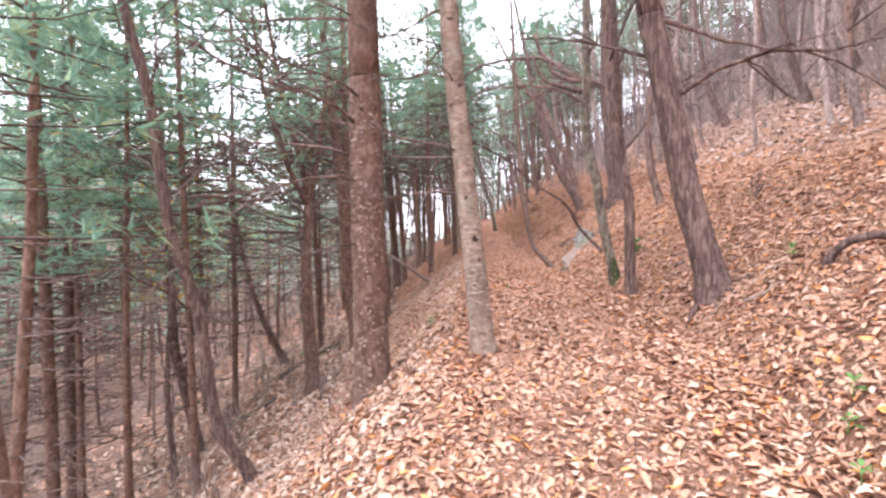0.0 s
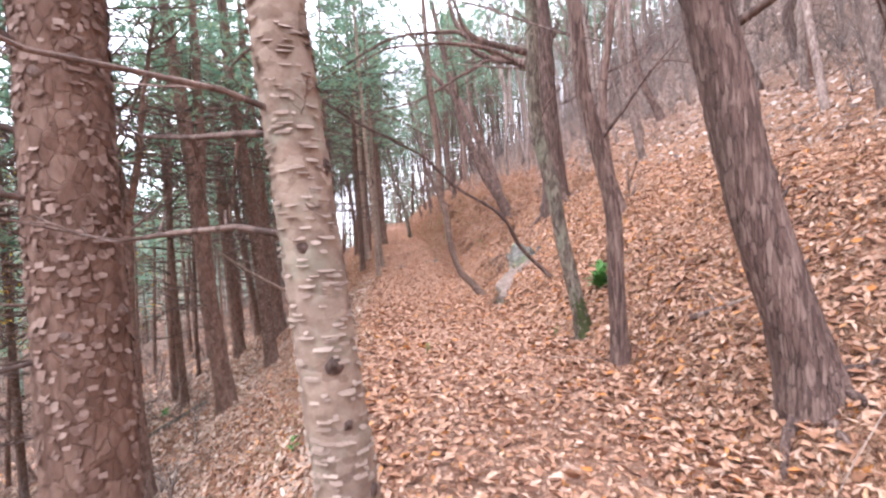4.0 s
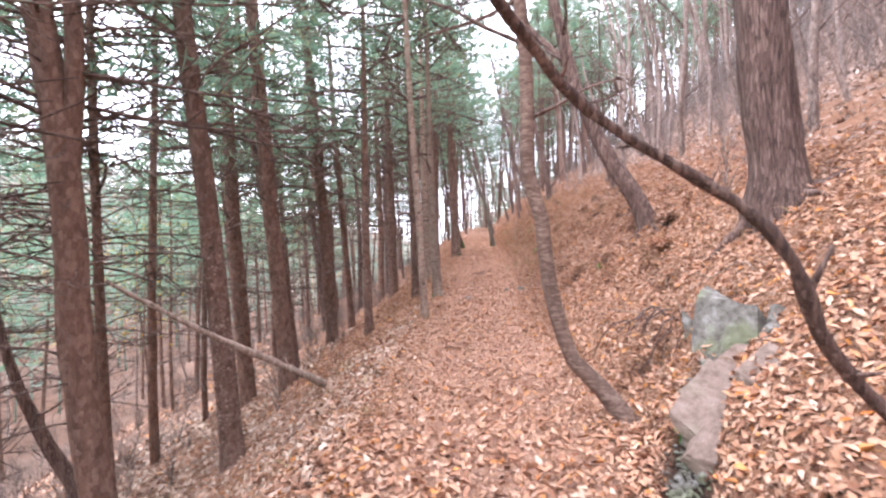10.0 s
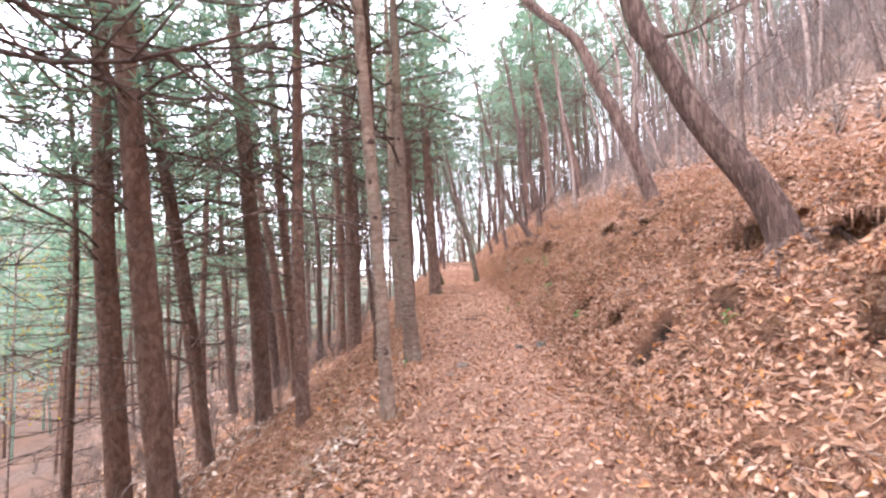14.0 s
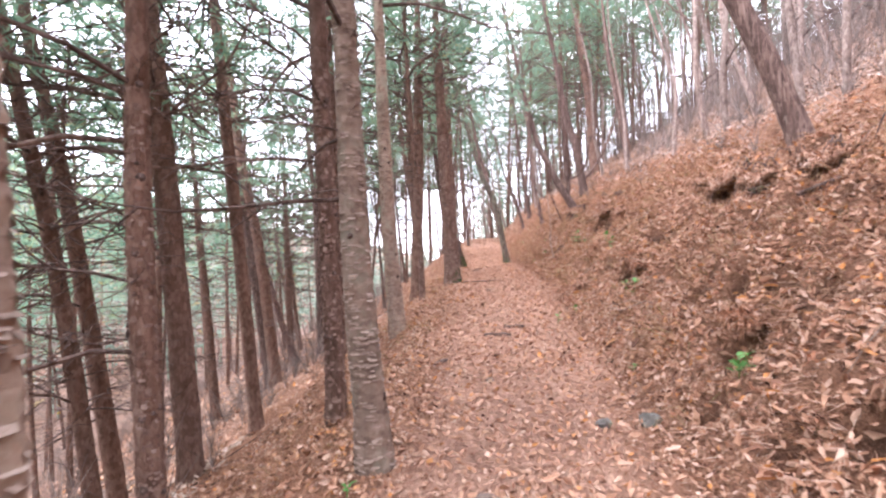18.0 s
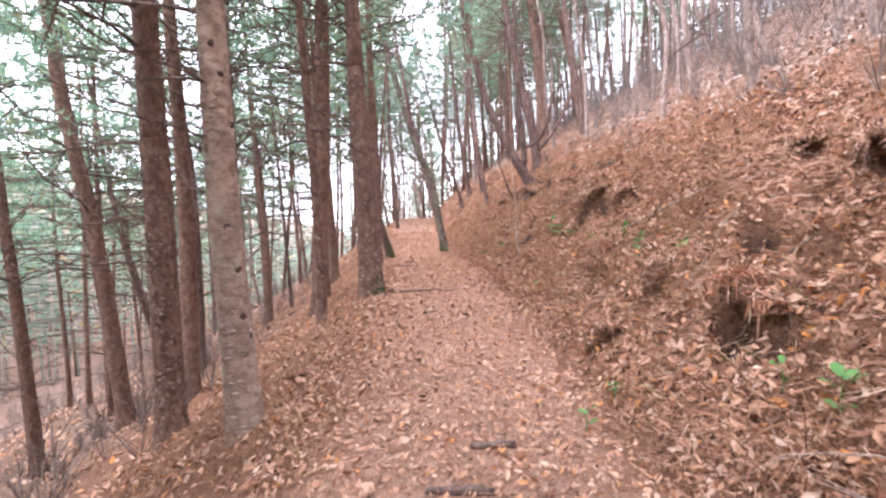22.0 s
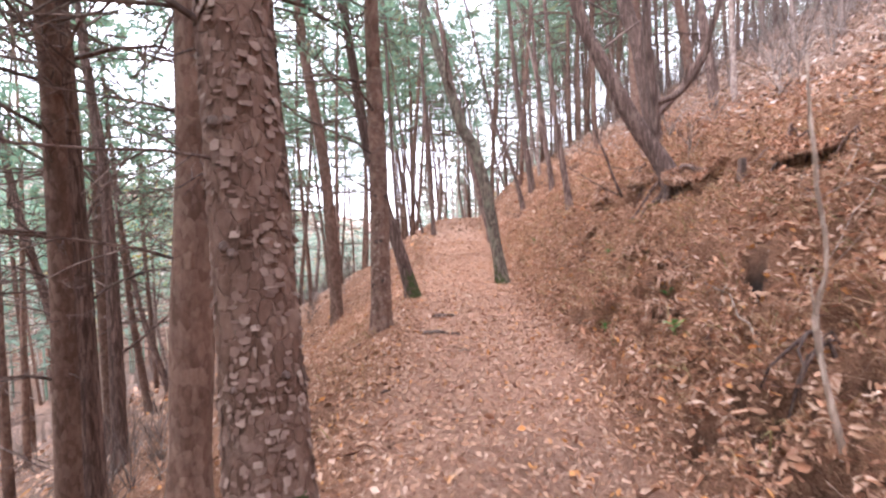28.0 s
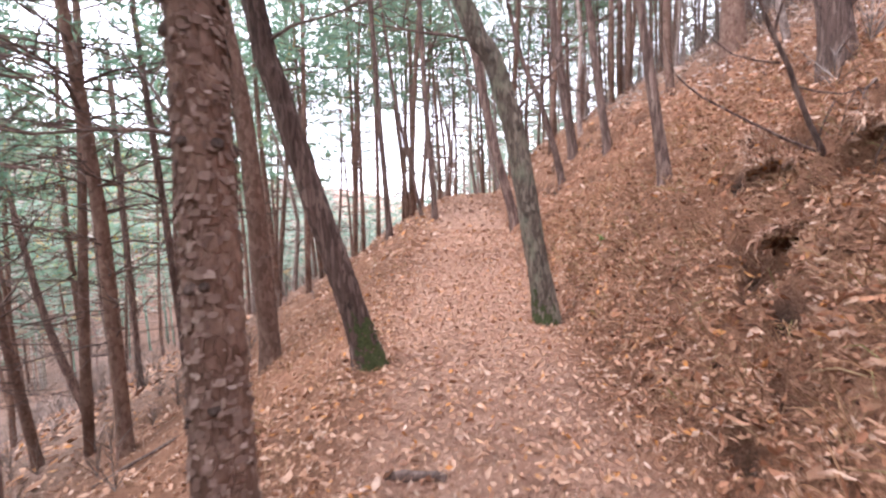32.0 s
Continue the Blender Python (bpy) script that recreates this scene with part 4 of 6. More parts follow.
leaning_pine = bare_tree(1.98, 33.55, 0.104, 0.081, [(-0.39, -0.06, 1.43), (-0.59, -0.09, 2.19), (-0.72, -0.11, 2.80)], 3.2)
pine(0.22, 36.30, 0.137, 0.097, [(-0.14, -0.04, 3.20), (-0.51, -0.13, 6.09)])
pine(0.42, 31.81, 0.083, 0.061, [(0.00, 0.00, 2.47), (-0.08, -0.04, 4.14)])
bare_tree(-2.94, 7.49, 0.091, 0.068, [(-0.43, -0.17, 0.93), (-0.64, -0.25, 2.61), (-0.95, -0.37, 3.84), (-1.14, -0.45, 5.59), (-1.42, -0.56, 6.95)])
bare_tree(-6.22, 12.55, 0.129, 0.077, [(-0.45, -0.22, 2.64), (-0.51, -0.25, 5.02), (-0.58, -0.29, 7.10)])
branchy_pine = pine(-2.90, 10.90, 0.150, 0.045, [(-0.08, -0.03, 2.34), (-0.04, 0.00, 3.71), (-0.06, 0.10, 4.26), (-0.13, 0.13, 4.80), (-0.29, 0.08, 5.54), (-0.49, 0.03, 6.26)])
pine(-1.92, 36.37, 0.100, 0.075, [(-0.03, -0.02, 2.86), (-0.15, -0.08, 5.05), (-0.27, -0.15, 6.72)])
bare_tree(-1.35, 37.13, 0.060, 0.043, [(-0.14, -0.06, 2.91), (-0.31, -0.14, 5.74)])
bare_tree(-4.85, 33.25, 0.190, 0.122, [(-0.44, -0.22, 4.31), (-0.82, -0.40, 7.74)])
pine(-6.22, 32.02, 0.161, 0.108, [(-0.18, -0.12, 3.89), (-0.31, -0.20, 6.04)])
bare_tree(-3.34, 34.24, 0.131, 0.072, [(-0.01, -0.00, 4.69), (-0.21, -0.09, 7.34)])
bare_tree(-5.05, 36.72, 0.148, 0.081, [(-0.58, -0.32, 2.08), (-1.19, -0.66, 5.16)])
pine(-5.47, 37.39, 0.146, 0.123, [(-0.04, -0.04, 3.94), (-0.05, -0.04, 5.16)])
pine(-3.68, 23.58, 0.147, 0.092, [(-0.36, -0.22, 3.70), (-0.62, -0.37, 5.79), (-0.87, -0.53, 7.46)])
bare_tree(-5.72, 17.85, 0.141, 0.077, [(-0.64, -0.35, 1.72), (-1.07, -0.58, 3.40)])
bare_tree(4.45, 10.17, 0.073, 0.061, [(-0.13, 0.09, 0.54), (-0.20, 0.15, 1.54), (-0.14, 0.10, 2.40), (-0.09, 0.07, 2.68)])
bare_tree(9.74, 13.33, 0.121, 0.081, [(-0.20, 0.16, 0.92), (-0.40, 0.32, 2.01), (-0.45, 0.36, 2.76)])
bare_tree(9.54, 16.77, 0.118, 0.074, [(-0.44, 0.28, 1.30), (-0.66, 0.43, 2.94)])
bare_tree(12.62, 19.00, 0.149, 0.116, [(-0.23, 0.19, 1.31), (-0.33, 0.27, 2.43)])
bare_tree(11.75, 14.19, 0.138, 0.107, [(-0.15, 0.13, 1.15), (0.05, -0.04, 2.03)])
pine(8.58, 39.96, 0.225, 0.180, [(-0.14, 0.04, 3.78), (-0.43, 0.12, 6.71)], 0.0, None, "", 13.0, 3.0)
pine(10.42, 40.36, 0.141, 0.117, [(-0.40, 0.14, 2.81), (-0.94, 0.33, 5.85)], 0.0, None, "", 12.5, 3.0)
bare_tree(5.03, 39.59, 0.062, 0.044, [(-0.36, 0.09, 1.44), (-0.77, 0.19, 2.57)])
bare_tree(5.74, 39.01, 0.077, 0.060, [(-0.19, 0.06, 1.45), (-0.33, 0.11, 2.78)])
bare_tree(5.12, 35.24, 0.065, 0.046, [(-0.15, 0.07, 1.21), (-0.26, 0.12, 2.21)])
bare_tree(5.48, 40.45, 0.097, 0.077, [(-0.27, 0.07, 2.02), (-0.43, 0.11, 3.43)])
pine(7.35, 39.90, 0.089, 0.069, [(-0.09, 0.04, 1.03), (-0.11, 0.05, 1.91)], 0.0, None, "", 12.0, 3.0)
bare_tree(2.47, 41.56, 0.072, 0.062, [(-0.13, -0.00, 2.50), (-0.20, -0.00, 4.42)])
bare_tree(2.10, 42.68, 0.045, 0.039, [(-0.31, -0.01, 1.66), (-0.56, -0.02, 2.95)])
bare_tree(1.34, 41.87, 0.074, 0.053, [(-0.15, -0.02, 3.06), (-0.24, -0.02, 5.66)])
bare_tree(-6.34, 11.56, 0.074, 0.049, [(-0.10, -0.06, 2.27), (0.04, 0.02, 4.61), (-0.05, -0.03, 7.22)])
pine(-5.63, 39.27, 0.106, 0.082, [(-0.18, -0.16, 2.33), (-0.25, -0.21, 3.24)])
bare_tree(-5.72, 42.93, 0.085, 0.071, [(-0.06, -0.04, 5.23), (-0.19, -0.12, 8.82)])
bare_tree(-6.38, 41.84, 0.116, 0.083, [(-0.60, -0.31, 2.70)])
pine(-8.20, 17.00, 0.100, 0.075, [(-0.05, 0.00, 4.0), (-0.10, 0.02, 8.0)], 0.0, None, "", 15.0)
pine(-10.50, 14.00, 0.110, 0.080, [(0.05, 0.00, 4.0), (0.12, 0.02, 8.0)], 0.0, None, "", 15.5)
pine(-11.50, 18.00, 0.110, 0.080, [(-0.06, 0.00, 4.0), (-0.12, 0.02, 8.0)], 0.0, None, "", 15.0)
pine(-9.00, 12.20, 0.095, 0.070, [(0.04, 0.00, 4.0), (0.05, 0.02, 8.0)], 0.0, None, "", 14.0)
pine(-4.70, 9.30, 0.075, 0.055, [(-0.05, 0.00, 3.0), (-0.12, 0.02, 6.0)], 0.0, None, "", 12.5)
pine(-6.10, 14.40, 0.090, 0.065, [(0.05, 0.00, 3.0), (0.12, -0.05, 6.5)], 0.0, None, "", 13.5)
pine(-3.95, 15.90, 0.085, 0.062, [(-0.10, 0.00, 3.0), (-0.15, 0.00, 6.5)], 0.0, None, "", 13.0)
pine(-7.60, 9.60, 0.130, 0.100, [(-0.05, 0.00, 4.0), (-0.10, 0.00, 8.0)], 0.0, None, "", 13.0)
pine(-9.40, 12.40, 0.130, 0.100, [(0.05, 0.00, 4.0), (0.10, 0.00, 8.0)], 0.0, None, "", 14.0)


# ---- the wood further off ----
def far_pine(seed):
    r = np.random.default_rng(seed)
    height = r.uniform(10, 13)
    tree = thing("pine_tree", "slender pine with bare lower branches and a dark green crown", "tree", (0, 0, 0), "pines of the wood")
    t = Tubes()
    zs = np.linspace(-0.6, height, 9)
    t.tube(np.stack([0.12 * np.sin(zs * 0.4 + seed), 0.12 * np.cos(zs * 0.5), zs], 1), np.interp(zs, [0, height], [0.078, 0.015]), 7)
    part_of("trunk", t.mesh("trunk", M_PINE), tree)
    t = Tubes()
    h, crown_at = 1.0, height * 0.42
    while h < crown_at + 0.5:
        for k in range(int(r.integers(2, 5))):
            a = r.uniform(0, 6.28)
            ln = r.uniform(0.6, 1.4) * (0.5 + 0.25 * min(h, 5))
            s = np.linspace(0, 1, 4)
            line = np.stack([s * ln * math.cos(a), s * ln * math.sin(a), h + 0.25 * ln * s * s * r.uniform(-0.5, 1.2)], 1)
            t.tube(line, [0.013, 0.009, 0.006, 0.003], 3)
            for f in (0.4, 0.6, 0.8):
                b = a + r.choice([-1, 1]) * r.uniform(0.4, 0.9)
                p = np.array([np.interp(f, s, line[:, c]) for c in range(3)])
                t.tube(np.array([p, p + np.array([math.cos(b), math.sin(b), r.uniform(-0.2, 0.3)]) * ln * 0.33]), [0.006, 0.003], 3)
        h += r.uniform(0.4, 0.6)
    tagged(part_of("branch", t.mesh("branch", M_TWIG), tree), "", "", "", "stuff")
    part_of("crown", pine_crown(seed + 5, height - crown_at, 1.9, 7, 5, 0.32, 0.075, False), tree, Matrix.Translation((0, 0, crown_at)))
    return tree


def far_bare(seed):
    r = np.random.default_rng(seed)
    height = r.uniform(7.5, 10)
    tree = thing("bare_tree", "thin leafless tree on the slope", "tree", (0, 0, 0), "leafless trees of the wood")
    zs = np.linspace(-0.6, height, 15)
    lean = r.uniform(0.02, 0.14)
    line = np.stack([-lean * np.clip(zs, 0, 99) ** 1.15 + 0.22 * np.sin(zs * 0.75 + seed) * np.clip(zs / 2, 0, 1), 0.2 * np.sin(zs * 0.6 + 2 * seed) * np.clip(zs / 2, 0, 1), zs], 1)
    t = Tubes()
    t.tube(line, np.interp(zs, [0, height], [0.068, 0.012]), 6)
    part_of("trunk", t.mesh("trunk", M_GREY), tree)
    for k in range(6):
        h = 1.3 + (height - 1.5) * k / 6
        p = [np.interp(h, zs, line[:, c]) for c in range(3)]
        m = Matrix.Translation(p) @ Matrix.Rotation(k * 2.4, 4, "Z") @ Matrix.Rotation(-r.uniform(0.3, 0.9), 4, "Y")
        part_of("limb", BARE_LIMBS[(seed + k) % len(BARE_LIMBS)], tree, m @ Matrix.Scale(r.uniform(1.0, 1.9), 4))
    return tree


def far_woods():
    """Woods on the far hillside, beyond the ridge and past the bend, too far off to tell apart."""
    r = np.random.default_rng(88)
    v, t = [], []

    def tree(x, y, h):
        z = gz(x, y) - 0.5
        at = sum(len(q) for q in v)
        w = r.uniform(0.08, 0.15)
        a = r.uniform(-0.5, 0.5, 2)
        v.append(np.array([(x - w, y, z), (x + w, y, z), (x, y + w, z), (x + a[0], y + a[1], z + h)]))
        t.append(np.array([(0, 1, 3), (1, 2, 3), (2, 0, 3)]) + at)
        n = int(r.integers(50, 90))
        at += 4
        f = r.uniform(0.3, 1.0, n)
        c = np.stack([x + a[0] * f + r.normal(0, 1, n) * 1.5 * (1.15 - f), y + a[1] * f + r.normal(0, 1, n) * 1.5 * (1.15 - f), z + h * f], 1)
        d, e = r.normal(0, 1, (n, 3)), r.normal(0, 1, (n, 3))
        d *= (r.uniform(0.4, 0.95, n) / np.linalg.norm(d, axis=1))[:, None] * np.array([1, 1, 0.5])
        e *= (r.uniform(0.12, 0.32, n) / np.linalg.norm(e, axis=1))[:, None]
        v.append(np.stack([c - d - e, c + e, c + d], 1).reshape(-1, 3))
        t.append(np.arange(n * 3).reshape(-1, 3) + at)
    for count, u0, u1, y0, y1 in ((1600, -120, -28, -30, 140), (260, -34, 30, 76, 150), (420, 24, 70, -20, 100), (90, -34, 30, -50, -14)):
        for _ in range(count):
            y = r.uniform(y0, y1)
            tree(r.uniform(u0, u1) + float(np.interp(y, *TRAIL_X)), y, r.uniform(9, 16))
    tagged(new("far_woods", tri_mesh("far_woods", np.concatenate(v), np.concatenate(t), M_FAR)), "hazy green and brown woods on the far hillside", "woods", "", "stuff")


def place_first(ob, m):
    ob.matrix_basis = m


def scatter_wood():
    far_woods()
    r = np.random.default_rng(21)
    pines, bares = [far_pine(400 + 10 * k) for k in range(5)], [far_bare(500 + k) for k in range(4)]
    used = {}
    spots = []

    def free(x, y, gap):
        return all((x - a) ** 2 + (y - b) ** 2 > gap * gap for a, b in TAKEN + spots)
    plan = [(4, -12, -5.2, 7.5, 20, 1.25, 0.3), (8, -13, -6.0, 5, 22, 1.8, 0.6), (14, -16, -6.0, 18, 45, 1.9, 0.9), (20, -14, -3.5, 41, 62, 1.6, 0.8), (46, -34, -15, 2, 75, 2.6, 0.9), (85, 5.0, 14, 4, 42, 1.2, 0.04), (85, 13, 28, 0, 45, 1.5, 0.3), (45, 10, 26, 38, 75, 1.3, 0.7),
            (30, -4, -1.6, 41, 75, 1.5, 0.6), (38, 2.2, 12, 41, 75, 1.5, 0.5), (18, -14, -2.5, -12, 0, 2.2, 0.8), (12, 3, 14, -12, 1, 2.2, 0.2), (24, -2.5, 8, 46, 80, 1.2, 0.55), (9, -14, -5, 28, 50, 1.5, 0.9), (18, 3.5, 16, 43, 82, 1.4, 0.7), (26, 8.0, 19, 24, 46, 1.3, 0.75), (9, 5.5, 9, 22, 38, 1.6, 0.7), (16, 4.0, 11, 36, 58, 1.5, 0.85)]
    for count, u0, u1, y0, y1, gap, share in plan:
        for _ in range(count * 3):
            if count <= 0:
                break
            y, u = r.uniform(y0, y1), r.uniform(u0, u1)
            x = u + float(np.interp(y, *TRAIL_X))
            if not free(x, y, gap):
                continue
            count -= 1
            spots.append((x, y))
            kin = pines if r.random() < share else bares
            i = int(r.integers(len(kin)))
            s = r.uniform(1.05, 1.45) if u < -4.5 or y > 46 else r.uniform(0.85, 1.3)
            turn = r.uniform(0, 360) if kin is pines else r.uniform(-50, 50)
            m = pose(x, y, gz(x, y), r.uniform(-2, 2), r.uniform(-3.5, 0.5), turn) @ Matrix.Scale(s, 4)
            key = (kin is pines, i)
            if key not in used:
                used[key] = kin[i]
                place_first(kin[i], m)
            else:
                c = copy_thing(kin[i], m)
                c.matrix_basis = m


# ---- fallen leaves, needles and grass ----
def blades(count, u_range, y_range, size, seed, shape, keep=None, tilt=0.35, lift=0.012, downhill=False):
    """Verts and triangles of many small leaves laid on the ground."""
    r = np.random.default_rng(seed)
    y = r.uniform(*y_range, count)
    u = r.uniform(*u_range, count)
    if keep is not None:
        ok = r.random(count) < keep(u, y)
        u, y = u[ok], y[ok]
    x = u + np.interp(y, *TRAIL_X)
    open_ground = np.ones(len(x), bool)
    open_ground &= bare_shaded_soil(x, y) < r.uniform(0.15, 0.95, len(x))
    x, y = x[open_ground], y[open_ground]
    n = len(x)
    z = ground(x, y) + r.uniform(0.002, lift, n)
    nrm = slope(x, y) + r.normal(0, tilt, (n, 3)) * np.array([1, 1, 0.3])
    nrm /= np.linalg.norm(nrm, axis=1, keepdims=True)
    a = r.normal(3.14, 0.8, n) if downhill else r.uniform(0, 6.283, n)
    ax = np.stack([np.cos(a), np.sin(a), np.zeros(n)], 1)
    ax -= nrm * (ax * nrm).sum(1, keepdims=True)
    ax /= np.linalg.norm(ax, axis=1, keepdims=True)
    by = np.cross(nrm, ax)
    s = r.uniform(*size, n)
    shp, tri = shape
    vary = np.stack([np.ones(n), r.uniform(0.45, 1.15, n), r.uniform(-1.0, 2.6, n)], 1)
    loc = shp[None] * vary[:, None] + r.normal(0, 0.065, (n, *shp.shape)) * (0 if len(shp) < 4 else 1)
    c = np.stack([x, y, z], 1)[:, None] + s[:, None, None] * (loc[..., :1] * ax[:, None] + loc[..., 1:2] * by[:, None] + loc[..., 2:] * nrm[:, None])
    t = np.arange(n)[:, None, None] * len(shp) + tri[None]
    return c.reshape(-1, 3), t.reshape(-1, 3)


OAK_LEAF = (np.array([(-0.5, 0, 0.05), (-0.16, 0.21, 0.13), (0.26, 0.16, 0.16), (0.5, 0.02, 0.06), (0.05, -0.23, 0.15), (0.02, 0.0, 0.0)]),
            np.array([(0, 5, 1), (1, 5, 2), (2, 5, 3), (3, 5, 4), (4, 5, 0)]))
SMALL_LEAF = (np.array([(-0.5, 0.08, 0.04), (-0.1, 0.27, 0.10), (0.5, -0.06, 0.12), (0.1, -0.27, 0.08)]), np.array([(0, 2, 1), (0, 3, 2)]))
STRAW = (np.array([(-0.5, 0.024, 0.0), (-0.5, -0.024, 0.0), (0.5, 0.0, 0.06)]), np.array([(0, 1, 2)]))


RIBBON = (np.array([(-0.5, 0.05, 0.0), (-0.5, -0.04, 0.02), (-0.1, 0.09, 0.11), (-0.12, -0.07, 0.09), (0.25, 0.06, 0.10), (0.22, -0.06, 0.13), (0.5, 0.0, -0.02)]),
          np.array([(0, 1, 3), (0, 3, 2), (2, 3, 5), (2, 5, 4), (4, 5, 6)]))
THIN_STRAW = (STRAW[0] * np.array([1, 0.62, 2.0]), STRAW[1])


def leaf_share(u, y):
    first = np.clip((31 - y) / 14, np.where(u > 1.0, 0.40, 0.36), 1)
    on_trail = (u > -1.1) & (u < 1.0)
    return np.clip(first * np.where(on_trail, np.clip((16 - y) / 8, 0.25, 1), 1.0) * np.where(u > 1.0, 1.15, 1.0) + 0.2 * (lattice(u, y, 0.8, 31) > 0.2), 0.08, 1)


def near_share(u, y):
    return np.where(np.abs(u + 0.15 * lattice(u, y, 1.5, 38)) < 0.65, 0.45, 1.0)


def straw_share(u, y):
    return np.clip((y - 9) / 13, 0.05, 1) * (0.65 + 0.35 * lattice(u, y, 1.1, 33))


def bank_straw(u, y):
    return np.clip((y - 13) / 9, 0.0, 1) * np.clip(0.7 + 0.8 * lattice(u, y, 0.5, 35), 0.1, 1)


def rust_share(u, y):
    return np.clip((y - 15) / 9, 0, 1) * np.clip(0.75 + 0.6 * lattice(u, y, 0.35, 39), 0.1, 1)


def join_blades(sets):
    vs, ts, at = [], [], 0
    for v, t in sets:
        vs.append(v)
        ts.append(t + at)
        at += len(v)
    return np.concatenate(vs), np.concatenate(ts)


litter = tagged(new("leaf_litter", tri_mesh("leaf_litter", *join_blades([
    blades(70000, (-3.4, 4.6), (10, 38), (0.03, 0.09), 41, OAK_LEAF, leaf_share, 0.75, 0.05),
    blades(58000, (-3.2, 4.4), (1.8, 12), (0.035, 0.10), 46, OAK_LEAF, near_share, 0.34, 0.024),
    blades(16000, (-0.9, 0.9), (1.8, 13), (0.02, 0.05), 57, SMALL_LEAF, None, 0.35, 0.01),
    blades(84000, (-3.6, 5.0), (1.8, 40), (0.035, 0.08), 45, SMALL_LEAF, leaf_share, 0.5, 0.02),
    blades(17000, (0.95, 4.4), (15, 29), (0.045, 0.09), 48, OAK_LEAF, None, 1.0, 0.07),
    blades(13000, (0.8, 4.4), (12, 37), (0.05, 0.12), 72, RIBBON, None, 0.8, 0.06),
    blades(64000, (-1.3, 1.2), (12, 40), (0.022, 0.06), 49, SMALL_LEAF, None, 0.65, 0.022),
    blades(34000, (-8, -3.2), (2, 44), (0.06, 0.13), 42, SMALL_LEAF, leaf_share, 0.5),
    blades(14000, (-18, -7.6), (2, 60), (0.12, 0.3), 47, SMALL_LEAF),
    blades(9000, (-3, 4), (38, 62), (0.09, 0.16), 44, SMALL_LEAF)]), M_LEAF)),
    "curled brown and tan oak leaves fallen over the trail and slope", "leaf litter", "", "stuff")
tagged(new("hazed_leaf_litter", tri_mesh("hazed_leaf_litter", *join_blades([
    blades(16000, (4.6, 14), (2, 22), (0.08, 0.16), 43, SMALL_LEAF, None, 0.5),
    blades(21000, (3.8, 13), (20, 50), (0.07, 0.15), 59, SMALL_LEAF, None, 0.8, 0.06)]), M_HAZED)), "grey-brown leaves high on the slope, with haze put into their colour", "leaf litter", "", "stuff")
tagged(new("pale_litter", tri_mesh("pale_litter", *join_blades([
    blades(24000, (-4.6, -1.2), (1.5, 17), (0.04, 0.10), 73, SMALL_LEAF, None, 0.5, 0.03),
    blades(20000, (-12, -4.0), (0, 24), (0.09, 0.19), 74, SMALL_LEAF, None, 0.5, 0.03),
    blades(14000, (-5.0, -1.0), (2, 18), (0.10, 0.24), 75, THIN_STRAW, None, 0.5, 0.05)]), M_PALE_LITTER)), "pale tan leaves and straw on the slope below the trail", "leaf litter", "", "stuff")
tagged(new("needle_litter", tri_mesh("needle_litter", *join_blades([
    blades(170000, (-3.2, 4.8), (8, 40), (0.07, 0.17), 51, THIN_STRAW, straw_share, 0.45, 0.03),
    blades(80000, (0.8, 5.0), (13, 25), (0.09, 0.21), 54, THIN_STRAW, bank_straw, 0.6, 0.09, True),
    blades(26000, (4.6, 9), (12, 48), (0.15, 0.3), 52, STRAW, straw_share, 0.4, 0.04),
    blades(16000, (-7, -3), (10, 46), (0.15, 0.3), 53, STRAW, straw_share, 0.4, 0.04)]), M_STRAW)),
    "loose reddish-brown pine needles and straw lying on the slope", "pine needles", "", "stuff")
tagged(new("rust_needle_litter", tri_mesh("rust_needle_litter", *join_blades([
    blades(110000, (0.9, 5.4), (21, 40), (0.06, 0.14), 55, THIN_STRAW, bank_straw, 0.8, 0.07, True),
    blades(7000, (0.85, 4.8), (17, 38), (0.06, 0.13), 71, RIBBON, rust_share, 0.9, 0.07),
    blades(46000, (0.85, 5.6), (16, 40), (0.03, 0.075), 58, OAK_LEAF, rust_share, 0.9, 0.06),
    blades(40000, (-2.2, 0.9), (24, 40), (0.05, 0.11), 56, THIN_STRAW, None, 0.5, 0.02)]), M_RUST)),
    "rust-brown pine needles and bracken heaped on the bank", "pine needles", "", "stuff")


# ---- limbs, roots, rocks and small things ----
def add_limb(tree, pts, r0, r1, mat=None, name="limb", label="", on_stem=True, twigs=0):
    at, stem = np.array(tree.location), TRUNKS[tree.name]
    rel = [np.array(p) - at for p in pts]
    if on_stem:
        rel[0] = np.array([np.interp(rel[0][2], stem[:, 2], stem[:, q]) for q in range(3)])
    line = curve_through(rel, 0.15)
    line = line + 0.02 * np.stack([lattice(line[:, 2] * 3 + k, line[:, 0] * 3, 1.0, 60 + k) for k in range(3)], 1)
    t = Tubes()
    t.tube(line, np.linspace(r0, r1, len(line)), 8)
    r = np.random.default_rng(int(abs(line[-1][0] * 100 + line[-1][2] * 10)))
    for _ in range(twigs):
        k = int(r.integers(len(line) // 4, len(line)))
        d = line[-1] - line[0]
        d = d / np.linalg.norm(d) + r.normal(0, 0.6, 3)
        ln = r.uniform(0.25, 0.75)
        t.tube(np.array([line[k], line[k] + d * ln * 0.5 + r.normal(0, 0.03, 3), line[k] + d * ln]), [r1 * 0.9, r1 * 0.6, r1 * 0.3], 4)
    return part_of(name, t.mesh(name, mat or M_OAK), tree, None, label)


